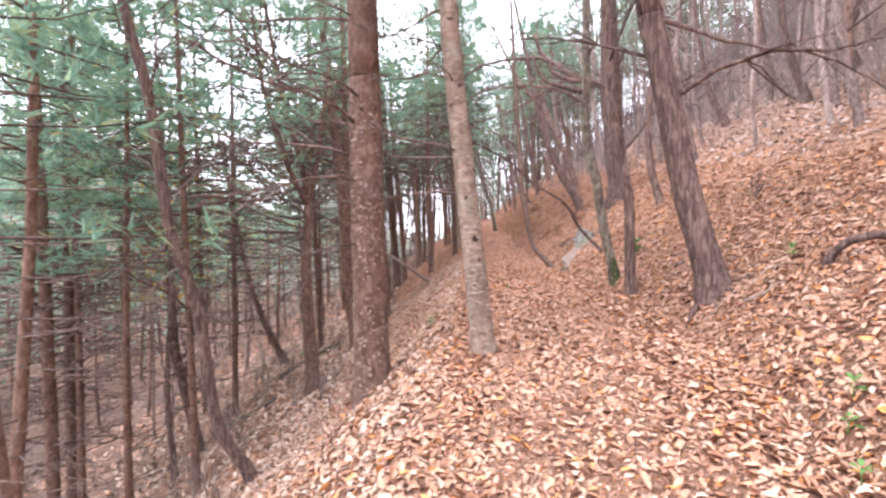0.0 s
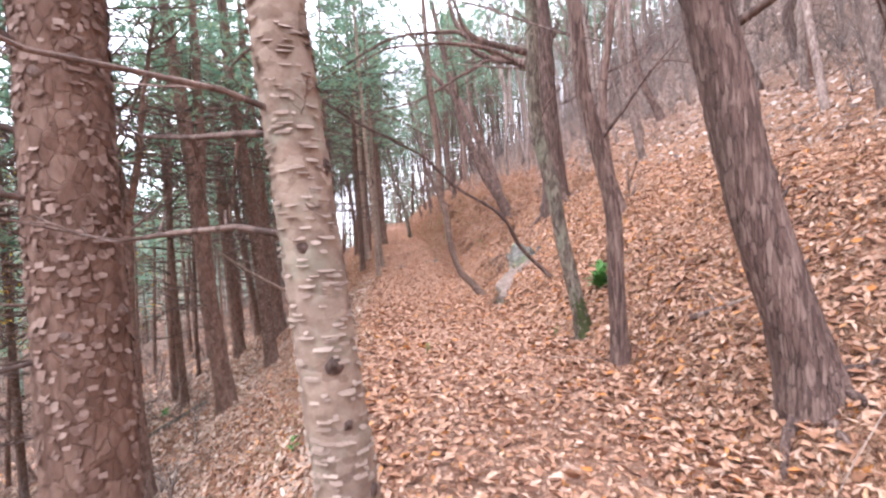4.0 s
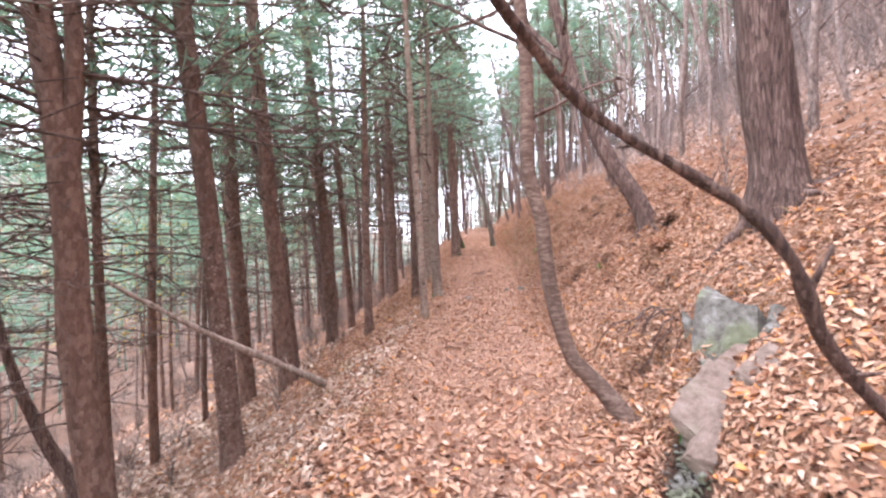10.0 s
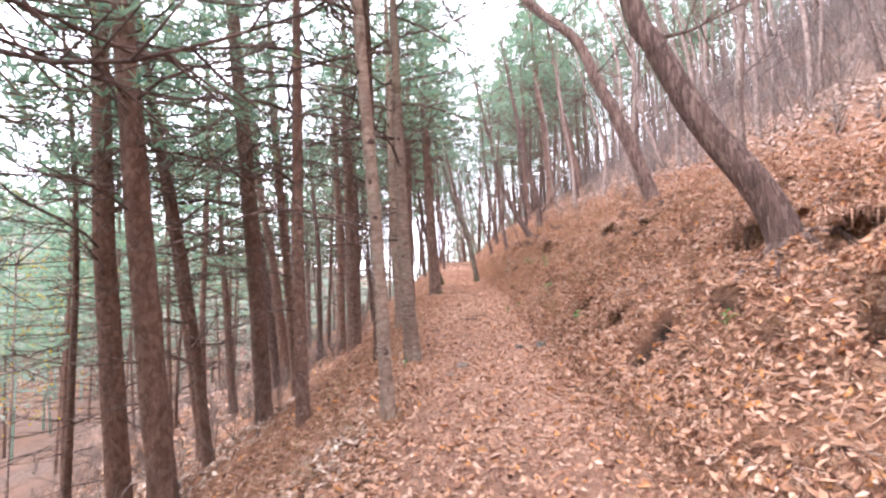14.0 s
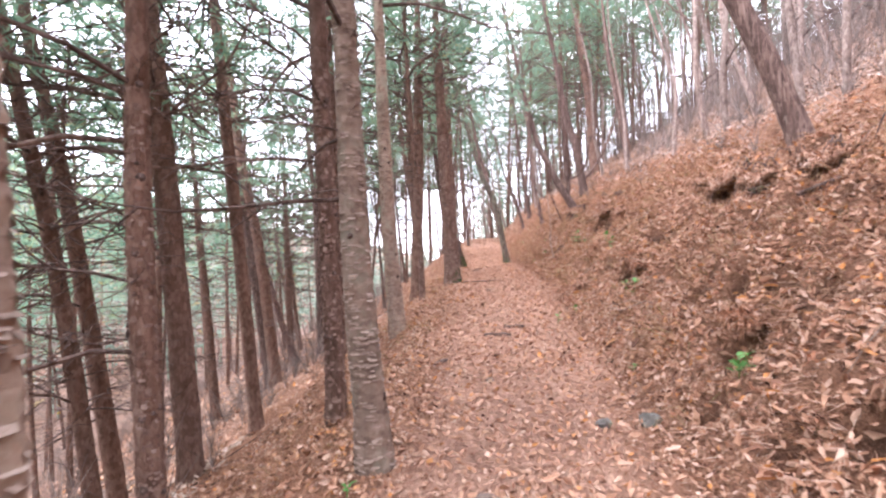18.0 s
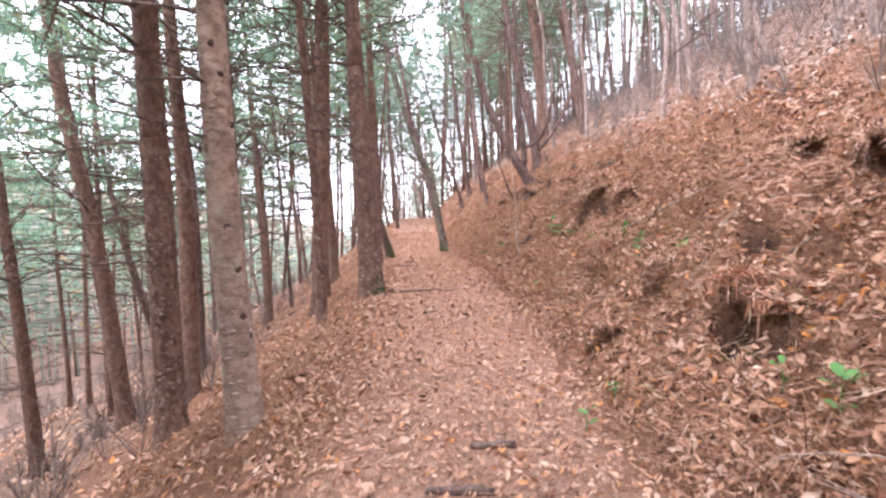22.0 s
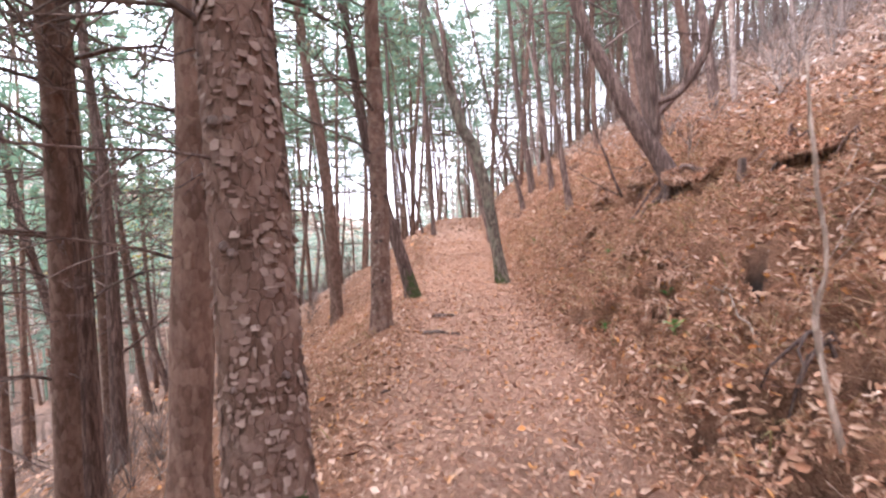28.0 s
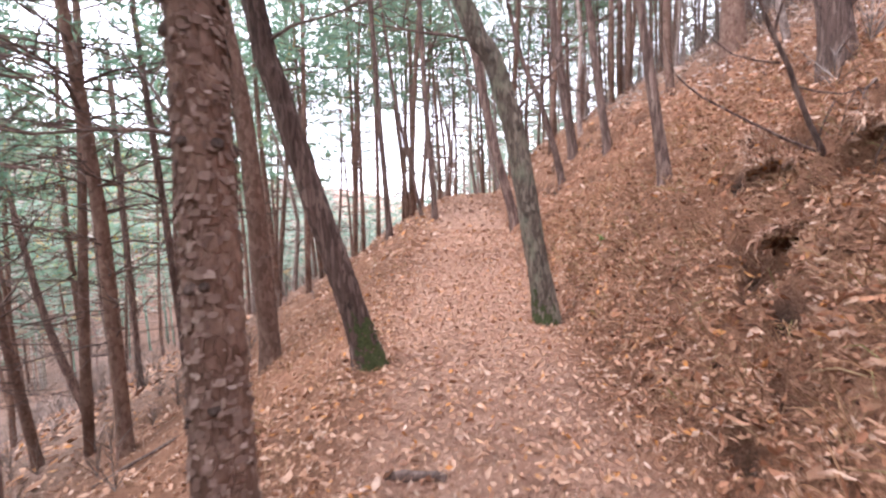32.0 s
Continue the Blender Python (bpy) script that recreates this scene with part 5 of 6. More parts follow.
add_limb(big_oak, [(4.75, 13.76, 5.3), (4.53, 13.87, 5.68), (3.92, 14.16, 5.97), (3.33, 14.44, 6.48), (2.95, 14.62, 6.88), (2.76, 14.70, 7.46)], 0.10, 0.05)
add_limb(big_oak, [(4.20, 14.03, 5.85), (3.74, 14.22, 5.93), (3.23, 14.44, 6.29), (2.98, 14.56, 6.70), (1.60, 15.17, 6.83), (0.65, 15.59, 6.50), (-0.69, 16.19, 5.82)], 0.07, 0.018, on_stem=False)
add_limb(big_oak, [(4.20, 14.03, 5.83), (3.74, 14.22, 5.99), (3.11, 14.50, 5.78), (2.01, 14.99, 5.25), (0.84, 15.51, 5.09)], 0.055, 0.014, on_stem=False)
add_limb(big_oak, [(4.66, 13.81, 5.5), (4.80, 13.75, 5.95), (4.92, 13.70, 6.3), (5.02, 13.64, 6.6)], 0.08, 0.04)
add_limb(mossy_oak, [(2.50, 8.45, 3.75), (1.94, 8.61, 4.05), (1.01, 8.94, 4.20), (0.36, 9.16, 3.97)], 0.03, 0.008)
add_limb(mossy_oak, [(2.46, 8.48, 3.95), (1.80, 8.68, 4.22), (1.59, 8.74, 4.72)], 0.045, 0.015)
add_limb(leaning_oak, [(2.48, 5.88, 4.05), (3.10, 6.30, 4.10), (3.90, 6.60, 4.02), (4.80, 6.80, 3.98), (5.80, 6.90, 4.02)], 0.035, 0.012, M_GREY)
add_limb(forked_pine, [(-2.45, 13.60, 1.75), (-2.66, 13.48, 2.3), (-2.63, 13.49, 3.1), (-2.58, 13.50, 4.3), (-2.58, 13.50, 6.2), (-2.6, 13.5, 9.0)], 0.11, 0.05, M_PINE, "second_stem")
add_limb(branchy_pine, [(-2.93, 10.89, 2.30), (-3.09, 10.84, 2.65), (-3.26, 10.80, 3.02), (-3.54, 10.71, 3.93), (-3.76, 10.66, 4.84), (-3.85, 10.63, 5.53), (-3.94, 10.60, 6.51)], 0.07, 0.025, M_PINE, "stem", twigs=6)
add_limb(branchy_pine, [(-2.85, 10.83, 2.38), (-2.75, 10.86, 2.91), (-2.66, 10.88, 3.56), (-2.57, 10.91, 4.31), (-2.43, 10.95, 5.27)], 0.058, 0.02, M_PINE, "stem", twigs=6)
for reach in ([(-2.93, 10.50, 1.78), (-3.73, 10.23, 2.13), (-4.37, 10.04, 2.51), (-4.81, 9.91, 2.88)], [(-2.99, 10.71, 1.73), (-4.01, 10.41, 1.80), (-4.81, 10.18, 2.16), (-5.25, 10.05, 2.54)],
              [(-3.00, 10.87, 1.69), (-3.74, 10.66, 1.55), (-4.51, 10.44, 1.62), (-5.14, 10.26, 1.88)], [(-2.87, 10.50, 2.08), (-3.54, 10.28, 2.63), (-4.16, 10.10, 3.29), (-4.54, 9.99, 3.82)],
              [(-3.05, 10.86, 1.64), (-3.66, 10.68, 1.39), (-4.27, 10.50, 1.36)], [(-2.88, 10.91, 2.17), (-2.58, 10.99, 2.50), (-2.26, 11.09, 2.94)],
              [(-2.98, 10.84, 2.28), (-3.79, 11.09, 2.79), (-4.54, 11.35, 3.55), (-5.05, 11.43, 4.22)], [(-2.98, 10.84, 2.62), (-3.70, 10.50, 3.13), (-4.46, 10.17, 3.88), (-4.97, 9.91, 4.73)], [(-2.94, 10.84, 2.03), (-3.62, 11.35, 2.11), (-4.63, 11.85, 2.45)]):
    add_limb(branchy_pine, reach, 0.024, 0.008, M_TWIG, "branch", twigs=9)
add_limb(limbed_oak, [(6.63, 34.79, 5.05), (6.99, 34.65, 5.44), (7.32, 34.51, 6.01), (7.59, 34.40, 6.70), (7.86, 34.29, 7.60)], 0.06, 0.03)


add_limb(hollow_oak, [(5.42, 32.18, 3.9), (5.41, 32.20, 4.15), (5.44, 32.17, 4.45), (5.43, 32.18, 4.77), (5.39, 32.21, 5.37), (5.36, 32.23, 6.02), (5.3, 32.3, 8.5)], 0.08, 0.04, M_OAK, "stem")
add_limb(hollow_oak, [(5.45, 32.17, 4.68), (5.50, 32.13, 4.75), (5.67, 32.01, 4.82), (5.81, 31.92, 4.99), (5.94, 31.83, 5.25), (6.1, 31.7, 6.0)], 0.05, 0.02, M_OAK, on_stem=False, twigs=6)


def shrub():
    """A slender dark shrub without leaves, at the lip of a hollow."""
    z = gz(5.43, 33.29)
    ob = thing("bare_shrub", "slender dark leafless shrub growing beside a hollow in the bank", "shrub", (5.43, 33.29, z))
    for pts, r0 in (([(5.43, 33.29, z - 0.1), (5.17, 33.42, 4.25), (5.06, 33.48, 4.60), (4.79, 33.62, 5.32), (4.52, 33.76, 6.07)], 0.022), ([(5.11, 33.45, 4.42), (5.33, 33.34, 5.23), (5.48, 33.26, 5.72)], 0.012),
                    ([(5.40, 33.3, z - 0.05), (4.83, 33.60, 3.93), (4.53, 33.75, 4.23), (4.46, 33.79, 4.53)], 0.014), ([(5.15, 33.43, 4.21), (4.89, 33.57, 4.34), (4.52, 33.75, 4.73)], 0.01),
                    ([(5.22, 33.39, 4.04), (5.50, 33.25, 3.95), (5.66, 33.17, 4.01)], 0.009), ([(5.03, 33.50, 4.70), (5.22, 33.40, 5.18), (5.05, 33.49, 5.55)], 0.009)):
        line = curve_through(pts, 0.12) - np.array([5.43, 33.29, z])
        t = Tubes()
        t.tube(line + 0.015 * np.stack([lattice(line[:, 2] * 5 + k, line[:, 0] * 4, 1.0, 64 + k) for k in range(3)], 1), np.linspace(r0, r0 * 0.35, len(line)), 6)
        part_of("stem", t.mesh("stem", M_OAK), ob)


shrub()


def moss(tree, r, height, turn):
    """A skin of moss on one side of a trunk's foot, ragged at its edge."""
    rows, cols = 30, 26
    line = TRUNKS[tree.name]
    h, a = np.meshgrid(np.linspace(-0.04, height, rows), np.linspace(-1.5, 1.5, cols), indexing="ij")
    flare = np.interp(h, [-0.05, 0, 0.12, 0.45], [1.38, 1.36, 1.19, 1.03])
    rad = r * flare + 0.004 + 0.007 * lattice(a * 9, h * 45, 1.0, 71)
    edge = (np.clip(h, 0, 9) / height) ** 1.2 + (a / 1.5) ** 2 + 0.55 * lattice(a * 4, h * 16, 1.0, 72) + 0.3 * lattice(a * 9, h * 40, 1.0, 73) > 0.62
    mx, my = (np.interp(h, line[:, 2], line[:, q]) for q in range(2))
    v = np.stack([mx + rad * np.cos(a + turn), my + rad * np.sin(a + turn), h], -1).reshape(-1, 3)
    i = (np.arange(rows - 1)[:, None] * cols + np.arange(cols - 1)[None]).ravel()
    i = i[~edge.ravel()[i]]
    ob = part_of("moss", mesh_of("moss", v, np.stack([i, i + 1, i + cols + 1, i + cols], 1), M_MOSS), tree, None, "dull green moss on the trunk's foot")
    tagged(ob, "", "", "", "stuff")


moss(mossy_oak, 0.085, 0.5, -1.6)
moss(trail_oak, 0.11, 0.35, -2.4)
moss(broad_pine, 0.165, 0.35, -0.6)
moss(leaning_pine, 0.115, 0.5, -1.0)


def fallen(name, label, pts, r0, r1, mat, stubs=3, category="branch", settle=False):
    """A branch that lies or leans, with stubs of twigs."""
    rr = np.random.default_rng(int(abs(pts[0][0] * 100 + pts[0][1] * 37)))
    p = [np.array(q, float) for q in pts]
    if settle:
        p = [np.array((q[0], q[1], gz(q[0], q[1]) + r0 * 0.6)) for q in p]
    line = curve_through(p, 0.12)
    wob = np.cumsum(rr.normal(0, 0.006, line.shape), 0)
    wob -= np.linspace(0, 1, len(line))[:, None] * wob[-1]
    line = line + wob - p[0]
    t = Tubes()
    rad = np.linspace(r0, r1, len(line)) * (1 + 0.12 * rr.normal(0, 1, len(line)))
    t.tube(line, rad, 9)
    ob = tagged(new(name, t.mesh(name, mat)), label, category)
    ob.location = p[0]
    for _ in range(stubs):
        i = int(rr.integers(2, len(line) - 1))
        d = rr.normal(0, 1, 3)
        d[2] = abs(d[2])
        d = d / np.linalg.norm(d) * rr.uniform(0.06, 0.3)
        t = Tubes()
        t.tube(np.array([line[i], line[i] + d * 0.5, line[i] + d + (0, 0, 0.01)]), [rad[i] * 0.5, rad[i] * 0.35, rad[i] * 0.2], 5)
        part_of("twig", t.mesh("twig", mat), ob)
    return ob


fallen("leaning_branch", "long bare branch leaning from the slope out over the trail", [(3.40, 10.16, 0.95), (3.34, 10.20, 1.14), (3.12, 10.40, 1.41), (2.77, 10.36, 1.80), (2.61, 10.27, 2.08), (2.40, 10.28, 2.32), (2.12, 10.26, 2.50), (1.90, 10.20, 2.62), (1.70, 10.14, 2.76), (1.50, 9.95, 2.90), (1.28, 9.75, 3.06), (0.85, 9.60, 3.28), (0.40, 9.50, 3.48), (-0.10, 9.40, 3.75)], 0.036, 0.012, M_OAK, 6)
fallen("broken_branch", "pale broken branch propped from the trail's edge against a pine", [(-0.34, 15.31, 0.16), (-0.84, 14.90, 0.56), (-1.31, 14.50, 0.92), (-1.93, 14.06, 1.41), (-2.36, 13.60, 1.83)], 0.055, 0.022, M_BARE, 5)
fallen("fallen_stick", "dark stick with splintered end at the trail's edge", [(-0.25, 15.36, 0.28), (-0.42, 15.28, 0.16), (-0.55, 15.24, 0.05)], 0.03, 0.012, M_TWIG, 2)
fallen("fallen_log", "thin mossy log lying on the downhill slope", [(-5.35, 15.6, 0), (-4.3, 15.3, 0), (-3.2, 15.05, 0)], 0.07, 0.045, M_MOSSY, 3, "log", True)
fallen("fallen_log", "short rotten log on the downhill slope", [(-5.4, 13.2, 0), (-4.6, 12.9, 0), (-4.0, 12.6, 0)], 0.07, 0.05, M_MOSSY, 2, "log", True)
fallen("fallen_stick", "long thin grey stick on the downhill slope", [(-1.5, 30.0, 0), (-1.45, 31.2, 0), (-1.4, 32.5, 0)], 0.022, 0.01, M_BARE, 3, "branch", True)
fallen("fallen_stick", "thin forked stick on the downhill slope", [(-2.4, 33.4, 0), (-1.2, 33.0, 0), (-0.2, 33.3, 0)], 0.022, 0.008, M_BARE, 4, "branch", True)
fallen("fallen_stick", "thin brown stick on the downhill slope", [(-1.8, 35.5, 0), (-0.6, 35.9, 0), (0.3, 36.6, 0)], 0.025, 0.01, M_TWIG, 3, "branch", True)
fallen("fallen_stick", "bare stick lying across the trail", [(1.98, 27.04, 0), (2.4, 27.05, 0), (2.86, 27.0, 0)], 0.018, 0.008, M_TWIG, 1, "branch", True)
fallen("fallen_stick", "thin dark stick beside the trail's edge", [(-1.1, 12.3, 0), (-0.7, 13.1, 0), (-0.4, 14.0, 0)], 0.018, 0.008, M_TWIG, 2, "branch", True)
fallen("fallen_stick", "thin dark stick on the downhill edge", [(-0.75, 9.2, 0), (-0.4, 10.1, 0), (-0.3, 10.9, 0)], 0.018, 0.008, M_TWIG, 2, "branch", True)
fallen("fallen_stick", "grey stick half buried in fallen leaves", [(2.95, 4.9, 0), (3.35, 4.75, 0), (3.75, 4.5, 0)], 0.02, 0.01, M_BARE, 1, "branch", True)
fallen("fallen_stick", "dark rotten stick among leaves on the bank", [(3.2, 6.9, 0), (3.6, 6.6, 0), (4.0, 6.5, 0)], 0.03, 0.015, M_TWIG, 1, "branch", True)
fallen("fallen_stick", "dead pale stem lying on the bank", [(3.9, 23.4, 0), (4.3, 22.9, 0), (4.6, 22.2, 0)], 0.012, 0.006, M_BARE, 3, "branch", True)
fallen("fallen_stick", "dead pale stem lying on the bank", [(4.4, 25.2, 0), (4.6, 24.6, 0), (5.2, 24.0, 0)], 0.012, 0.006, M_BARE, 3, "branch", True)
fallen("bent_root", "thick reddish root arching out of the slope", [(3.42, 4.46, 0.90), (3.40, 4.43, 1.22), (3.46, 4.38, 1.36), (3.60, 4.26, 1.47), (3.95, 4.1, 1.52)], 0.045, 0.03, M_OAK, 0, "root")
fallen("sapling_stem", "thin pale crooked sapling stem on the bank", [(3.90, 27.15, 1.90), (3.86, 27.18, 2.30), (3.81, 27.23, 2.67), (3.84, 27.20, 2.86), (3.81, 27.23, 3.20), (3.78, 27.25, 3.75)], 0.016, 0.006, M_BARE, 4, "sapling")


def dead_stems():
    """Thin pale stems of dead undergrowth that lie over the bank."""
    rr = np.random.default_rng(83)
    for k in range(34):
        y = rr.uniform(16.5, 30) if k < 24 else rr.uniform(5, 16)
        u = rr.uniform(1.3, 3.6)
        x = u + float(np.interp(y, *TRAIL_X))
        a, ln = rr.uniform(1.2, 3.6), rr.uniform(0.35, 1.1)
        f = np.linspace(0, 1, 7)
        px, py = x + ln * f * math.cos(a) + 0.05 * rr.normal() * np.sin(f * 4), y + ln * f * math.sin(a) + 0.08 * rr.normal() * np.sin(f * 3)
        pz = ground(px, py) + 0.03 + rr.uniform(0.03, 0.14) * np.sin(f * math.pi)
        pz[0] -= 0.04
        at = np.array([px[0], py[0], pz[0]])
        t = Tubes()
        rad = rr.uniform(0.004, 0.008)
        line = np.stack([px, py, pz], 1) - at
        t.tube(line, np.linspace(rad, rad * 0.5, 7), 5)
        for i in rr.integers(2, 6, 2):
            d = rr.normal(0, 1, 3) * np.array([1, 1, 0.5])
            d[2] = abs(d[2])
            t.tube(np.array([line[i], line[i] + d / np.linalg.norm(d) * rr.uniform(0.1, 0.3)]), [rad * 0.6, rad * 0.3], 4)
        ob = tagged(new("dead_stem", t.mesh("dead_stem", M_BARE)), "thin pale dead stem lying over the leaves on the bank", "stem", "dead stems on the bank")
        ob.location = at


dead_stems()


def roots(x, y, count, reach, seed):
    """A tangle of bare roots hanging over a hollow in the bank."""
    rr = np.random.default_rng(seed)
    ob = thing("exposed_roots", "tangle of dark bare roots over a hollow in the bank", "roots", (x, y, gz(x, y)), "roots in the bank")
    for _ in range(count):
        a = rr.uniform(2.0, 4.4)
        s = np.linspace(0, 1, 6)
        ln = reach * rr.uniform(0.5, 1.1)
        side = rr.normal(0, 0.5)
        xs = x + 0.25 + rr.uniform(-0.1, 0.2) + ln * s * math.cos(a)
        ys = y + side * 0.8 + ln * s * math.sin(a) * 0.5
        zs = np.array([gz(i, j) for i, j in zip(xs, ys)]) + 0.05 + 0.14 * np.sin(s * 3.14) * rr.uniform(0.2, 1)
        zs[0] -= 0.08
        zs[-1] -= 0.06
        line = np.stack([xs - x, ys - y, zs - gz(x, y)], 1)
        t = Tubes()
        t.tube(line + rr.normal(0, 0.012, line.shape), np.linspace(1, 0.35, 6) * rr.uniform(0.006, 0.018), 6)
        part_of("root", t.mesh("root", M_TWIG if rr.random() < 0.6 else M_OAK), ob)


for k, (hx, hy, hr, hd) in enumerate(HOLLOWS):
    if 0.15 < hr < 0.21:
        roots(hx, hy, 5, 0.4, 700 + k)
fallen("bent_root", "bare brown root arching over a hollow in the bank", [(5.25, 20.15, gz(5.25, 20.15)), (5.0, 20.42, gz(5.25, 20.5) - 0.02), (4.9, 20.75, gz(5.2, 20.7) - 0.06), (4.84, 21.15, gz(4.84, 21.15) - 0.02)], 0.03, 0.018, M_OAK, 0, "root")
roots(3.1, 13.3, 9, 0.5, 720)
roots(5.6, 29.7, 6, 0.5, 721)
roots(4.8, 22.3, 6, 0.5, 722)


def rock(x, y, size, label, seed, sink=0.3, turn=0.0, mat=None):
    bm = bmesh.new()
    bmesh.ops.create_icosphere(bm, subdivisions=4 if size[2] > 0.1 else 3, radius=1.0)
    rr = np.random.default_rng(int(seed * 10))
    cuts = [(Vector(rr.normal(0, 1, 3)).normalized(), rr.uniform(0.45, 0.8)) for _ in range(11)]
    for v in bm.verts:
        c = v.co
        k = 1 + 0.35 * noise.noise(c * 1.1 + Vector((seed, 0, 0))) + 0.12 * noise.noise(c * 3.1 + Vector((0, seed, 0))) + 0.04 * noise.noise(c * 8 + Vector((0, 0, seed)))
        c = c * k
        for plane, cut in cuts:
            d = c.dot(plane) - cut
            if d > 0:
                c = c - plane * d * 0.94
        c = c * (1 + 0.05 * noise.noise(c * 5 + Vector((seed, seed, 0))))
        v.co = Vector((c.x * size[0], c.y * size[1], c.z * size[2]))
    me = bpy.data.meshes.new("rock")
    bm.to_mesh(me)
    bm.free()
    me.materials.append(mat or M_ROCK)
    me.polygons.foreach_set("use_smooth", np.full(len(me.polygons), size[2] < 0.1))
    ob = tagged(new("rock", me), label, "rock")
    ob.matrix_basis = pose(x, y, gz(x, y) + size[2] * (1 - 2 * sink), 0, 0, turn)
    return ob


def block(name, parent, at, size, turn, lean, seed, mat=None):
    """A broken block of rock with chipped edges; its wide side faces away from the bank."""
    rr = np.random.default_rng(seed)
    bm = bmesh.new()
    bmesh.ops.create_cube(bm, size=2.0)
    bmesh.ops.subdivide_edges(bm, edges=bm.edges[:], cuts=7, use_grid_fill=True)
    skew = rr.uniform(-0.3, 0.3, (2, 2, 2, 3)) + 0
    skew[:, :, 1, 2] = rr.uniform(-0.75, 0.1, (2, 2))
    skew[:, :, 1, :2] *= 1.6
    shift = Vector((seed * 3.7, 0, 0))
    for v in bm.verts:
        c = v.co.copy()
        f = [(q + 1) / 2 for q in c]
        move = Vector((0, 0, 0))
        for a in (0, 1):
            for b in (0, 1):
                for k in (0, 1):
                    move += Vector(skew[a, b, k]) * ((f[0] if a else 1 - f[0]) * (f[1] if b else 1 - f[1]) * (f[2] if k else 1 - f[2]))
        c += move
        edge = sorted(abs(q) for q in v.co)[1]
        c *= 1 - 0.10 * max(0.0, edge - 0.6) * (1.2 + noise.noise(v.co * 2.3 + shift))
        c += noise.noise_vector(v.co * 1.7 + shift) * 0.05 + noise.noise_vector(v.co * 5.0 + shift) * 0.03
        v.co = Vector((c.x * size[0], c.y * size[1], c.z * size[2]))
    me = bpy.data.meshes.new(name)
    bm.to_mesh(me)
    bm.free()
    me.materials.append(mat or M_ROCK)
    return part_of(name, me, parent, pose(*at, lean[0], lean[1], turn))


def outcrop():
    """Upright plates of pale rock that break out of the bank, and a bare slab below them."""
    z = gz(3.5, 12.3)
    ob = thing("rock_outcrop", "upright plates of pale grey rock with green lichen in the bank", "rock", (3.5, 12.3, z))
    for k, (at, size, turn, lean) in enumerate([
            ((0.04, 0.02, 0.02), (0.29, 0.15, 0.46), -48, (-14, 4)), ((0.16, 0.20, 0.06), (0.13, 0.12, 0.40), -40, (-12, -6)),
            ((-0.08, 0.33, -0.02), (0.05, 0.13, 0.30), -52, (-10, -10)), ((0.22, -0.28, 0.03), (0.12, 0.12, 0.36), -58, (-10, 6)),
            ((0.10, -0.32, -0.10), (0.13, 0.10, 0.25), -50, (-18, 12)), ((0.42, -0.16, 0.12), (0.17, 0.12, 0.30), -35, (-8, 8)),
            ((-0.10, -0.10, -0.24), (0.20, 0.12, 0.16), -50, (-30, 0))]):
        block("plate", ob, at, size, turn, lean, 31 + k)
    slab = thing("rock_slab", "bare pale grey slab of rock in the leaves below an outcrop", "rock", (3.05, 11.65, gz(3.05, 11.65)))
    for k, (x, y, size, turn) in enumerate([(3.32, 11.90, (0.30, 0.20, 0.09), 30), (3.10, 11.62, (0.30, 0.24, 0.08), 44), (2.92, 11.38, (0.20, 0.16, 0.06), 38), (3.34, 11.60, (0.18, 0.14, 0.06), 20)]):
        block("plate", slab, (x - 3.05, y - 11.65, gz(x, y) - gz(3.05, 11.65) - size[2] * 0.72), size, turn, (10, -34), 51 + k, M_DUST)


outcrop()


def gravel():
    """Grey gravel in the bare streak below the rock."""
    rr = np.random.default_rng(44)
    vs, ts = [], []
    for k in range(900):
        i = int(rr.integers(len(SCREE) - 1))
        f = rr.random()
        x = SCREE[i][0] + f * (SCREE[i + 1][0] - SCREE[i][0]) + rr.normal(0, 0.065)
        y = SCREE[i][1] + f * (SCREE[i + 1][1] - SCREE[i][1]) + rr.normal(0, 0.065)
        s = rr.uniform(0.008, 0.03) * (2.2 if rr.random() < 0.06 else 1)
        v = np.array([(1, 0, 0), (-1, 0, 0), (0, 1, 0), (0, -1, 0), (0.1, 0.1, 0.45), (0, 0, -0.6)]) * s * rr.uniform(0.6, 1.2, (6, 3))
        a = rr.uniform(0, 6.28)
        v[:, :2] = v[:, :2] @ np.array([(math.cos(a), math.sin(a)), (-math.sin(a), math.cos(a))])
        vs.append(v + (x, y, gz(x, y) + s * 0.25))
        ts.append(np.array([(0, 2, 4), (2, 1, 4), (1, 3, 4), (3, 0, 4), (2, 0, 5), (1, 2, 5), (3, 1, 5), (0, 3, 5)]) + 6 * k)
    tagged(new("gravel", tri_mesh("gravel", np.concatenate(vs), np.concatenate(ts), M_ROCK)), "grey gravel in a bare streak below a lichened rock", "gravel", "", "stuff")


gravel()
rock(1.67, 18.40, (0.13, 0.09, 0.045), "flat dark stone lying on the trail", 3.3, 0.35, 15, M_DUST)
rock(1.50, 18.02, (0.07, 0.06, 0.03), "flat grey stone lying on the trail", 5.5, 0.35, 60, M_DUST)
rock(1.85, 20.34, (0.065, 0.05, 0.025), "small pale stone lying on the trail", 7.1, 0.3, 5, M_DUST)
rock(2.88, 19.32, (0.10, 0.08, 0.06), "mossy stone at the foot of the bank", 9.4, 0.3, 40)
rock(2.56, 19.33, (0.08, 0.06, 0.05), "mossy stone at the foot of the bank", 2.9, 0.3, 70)
rock(5.3, 22.0, (0.14, 0.12, 0.1), "grey stone half buried in the bank", 6.1, 0.4, 30)


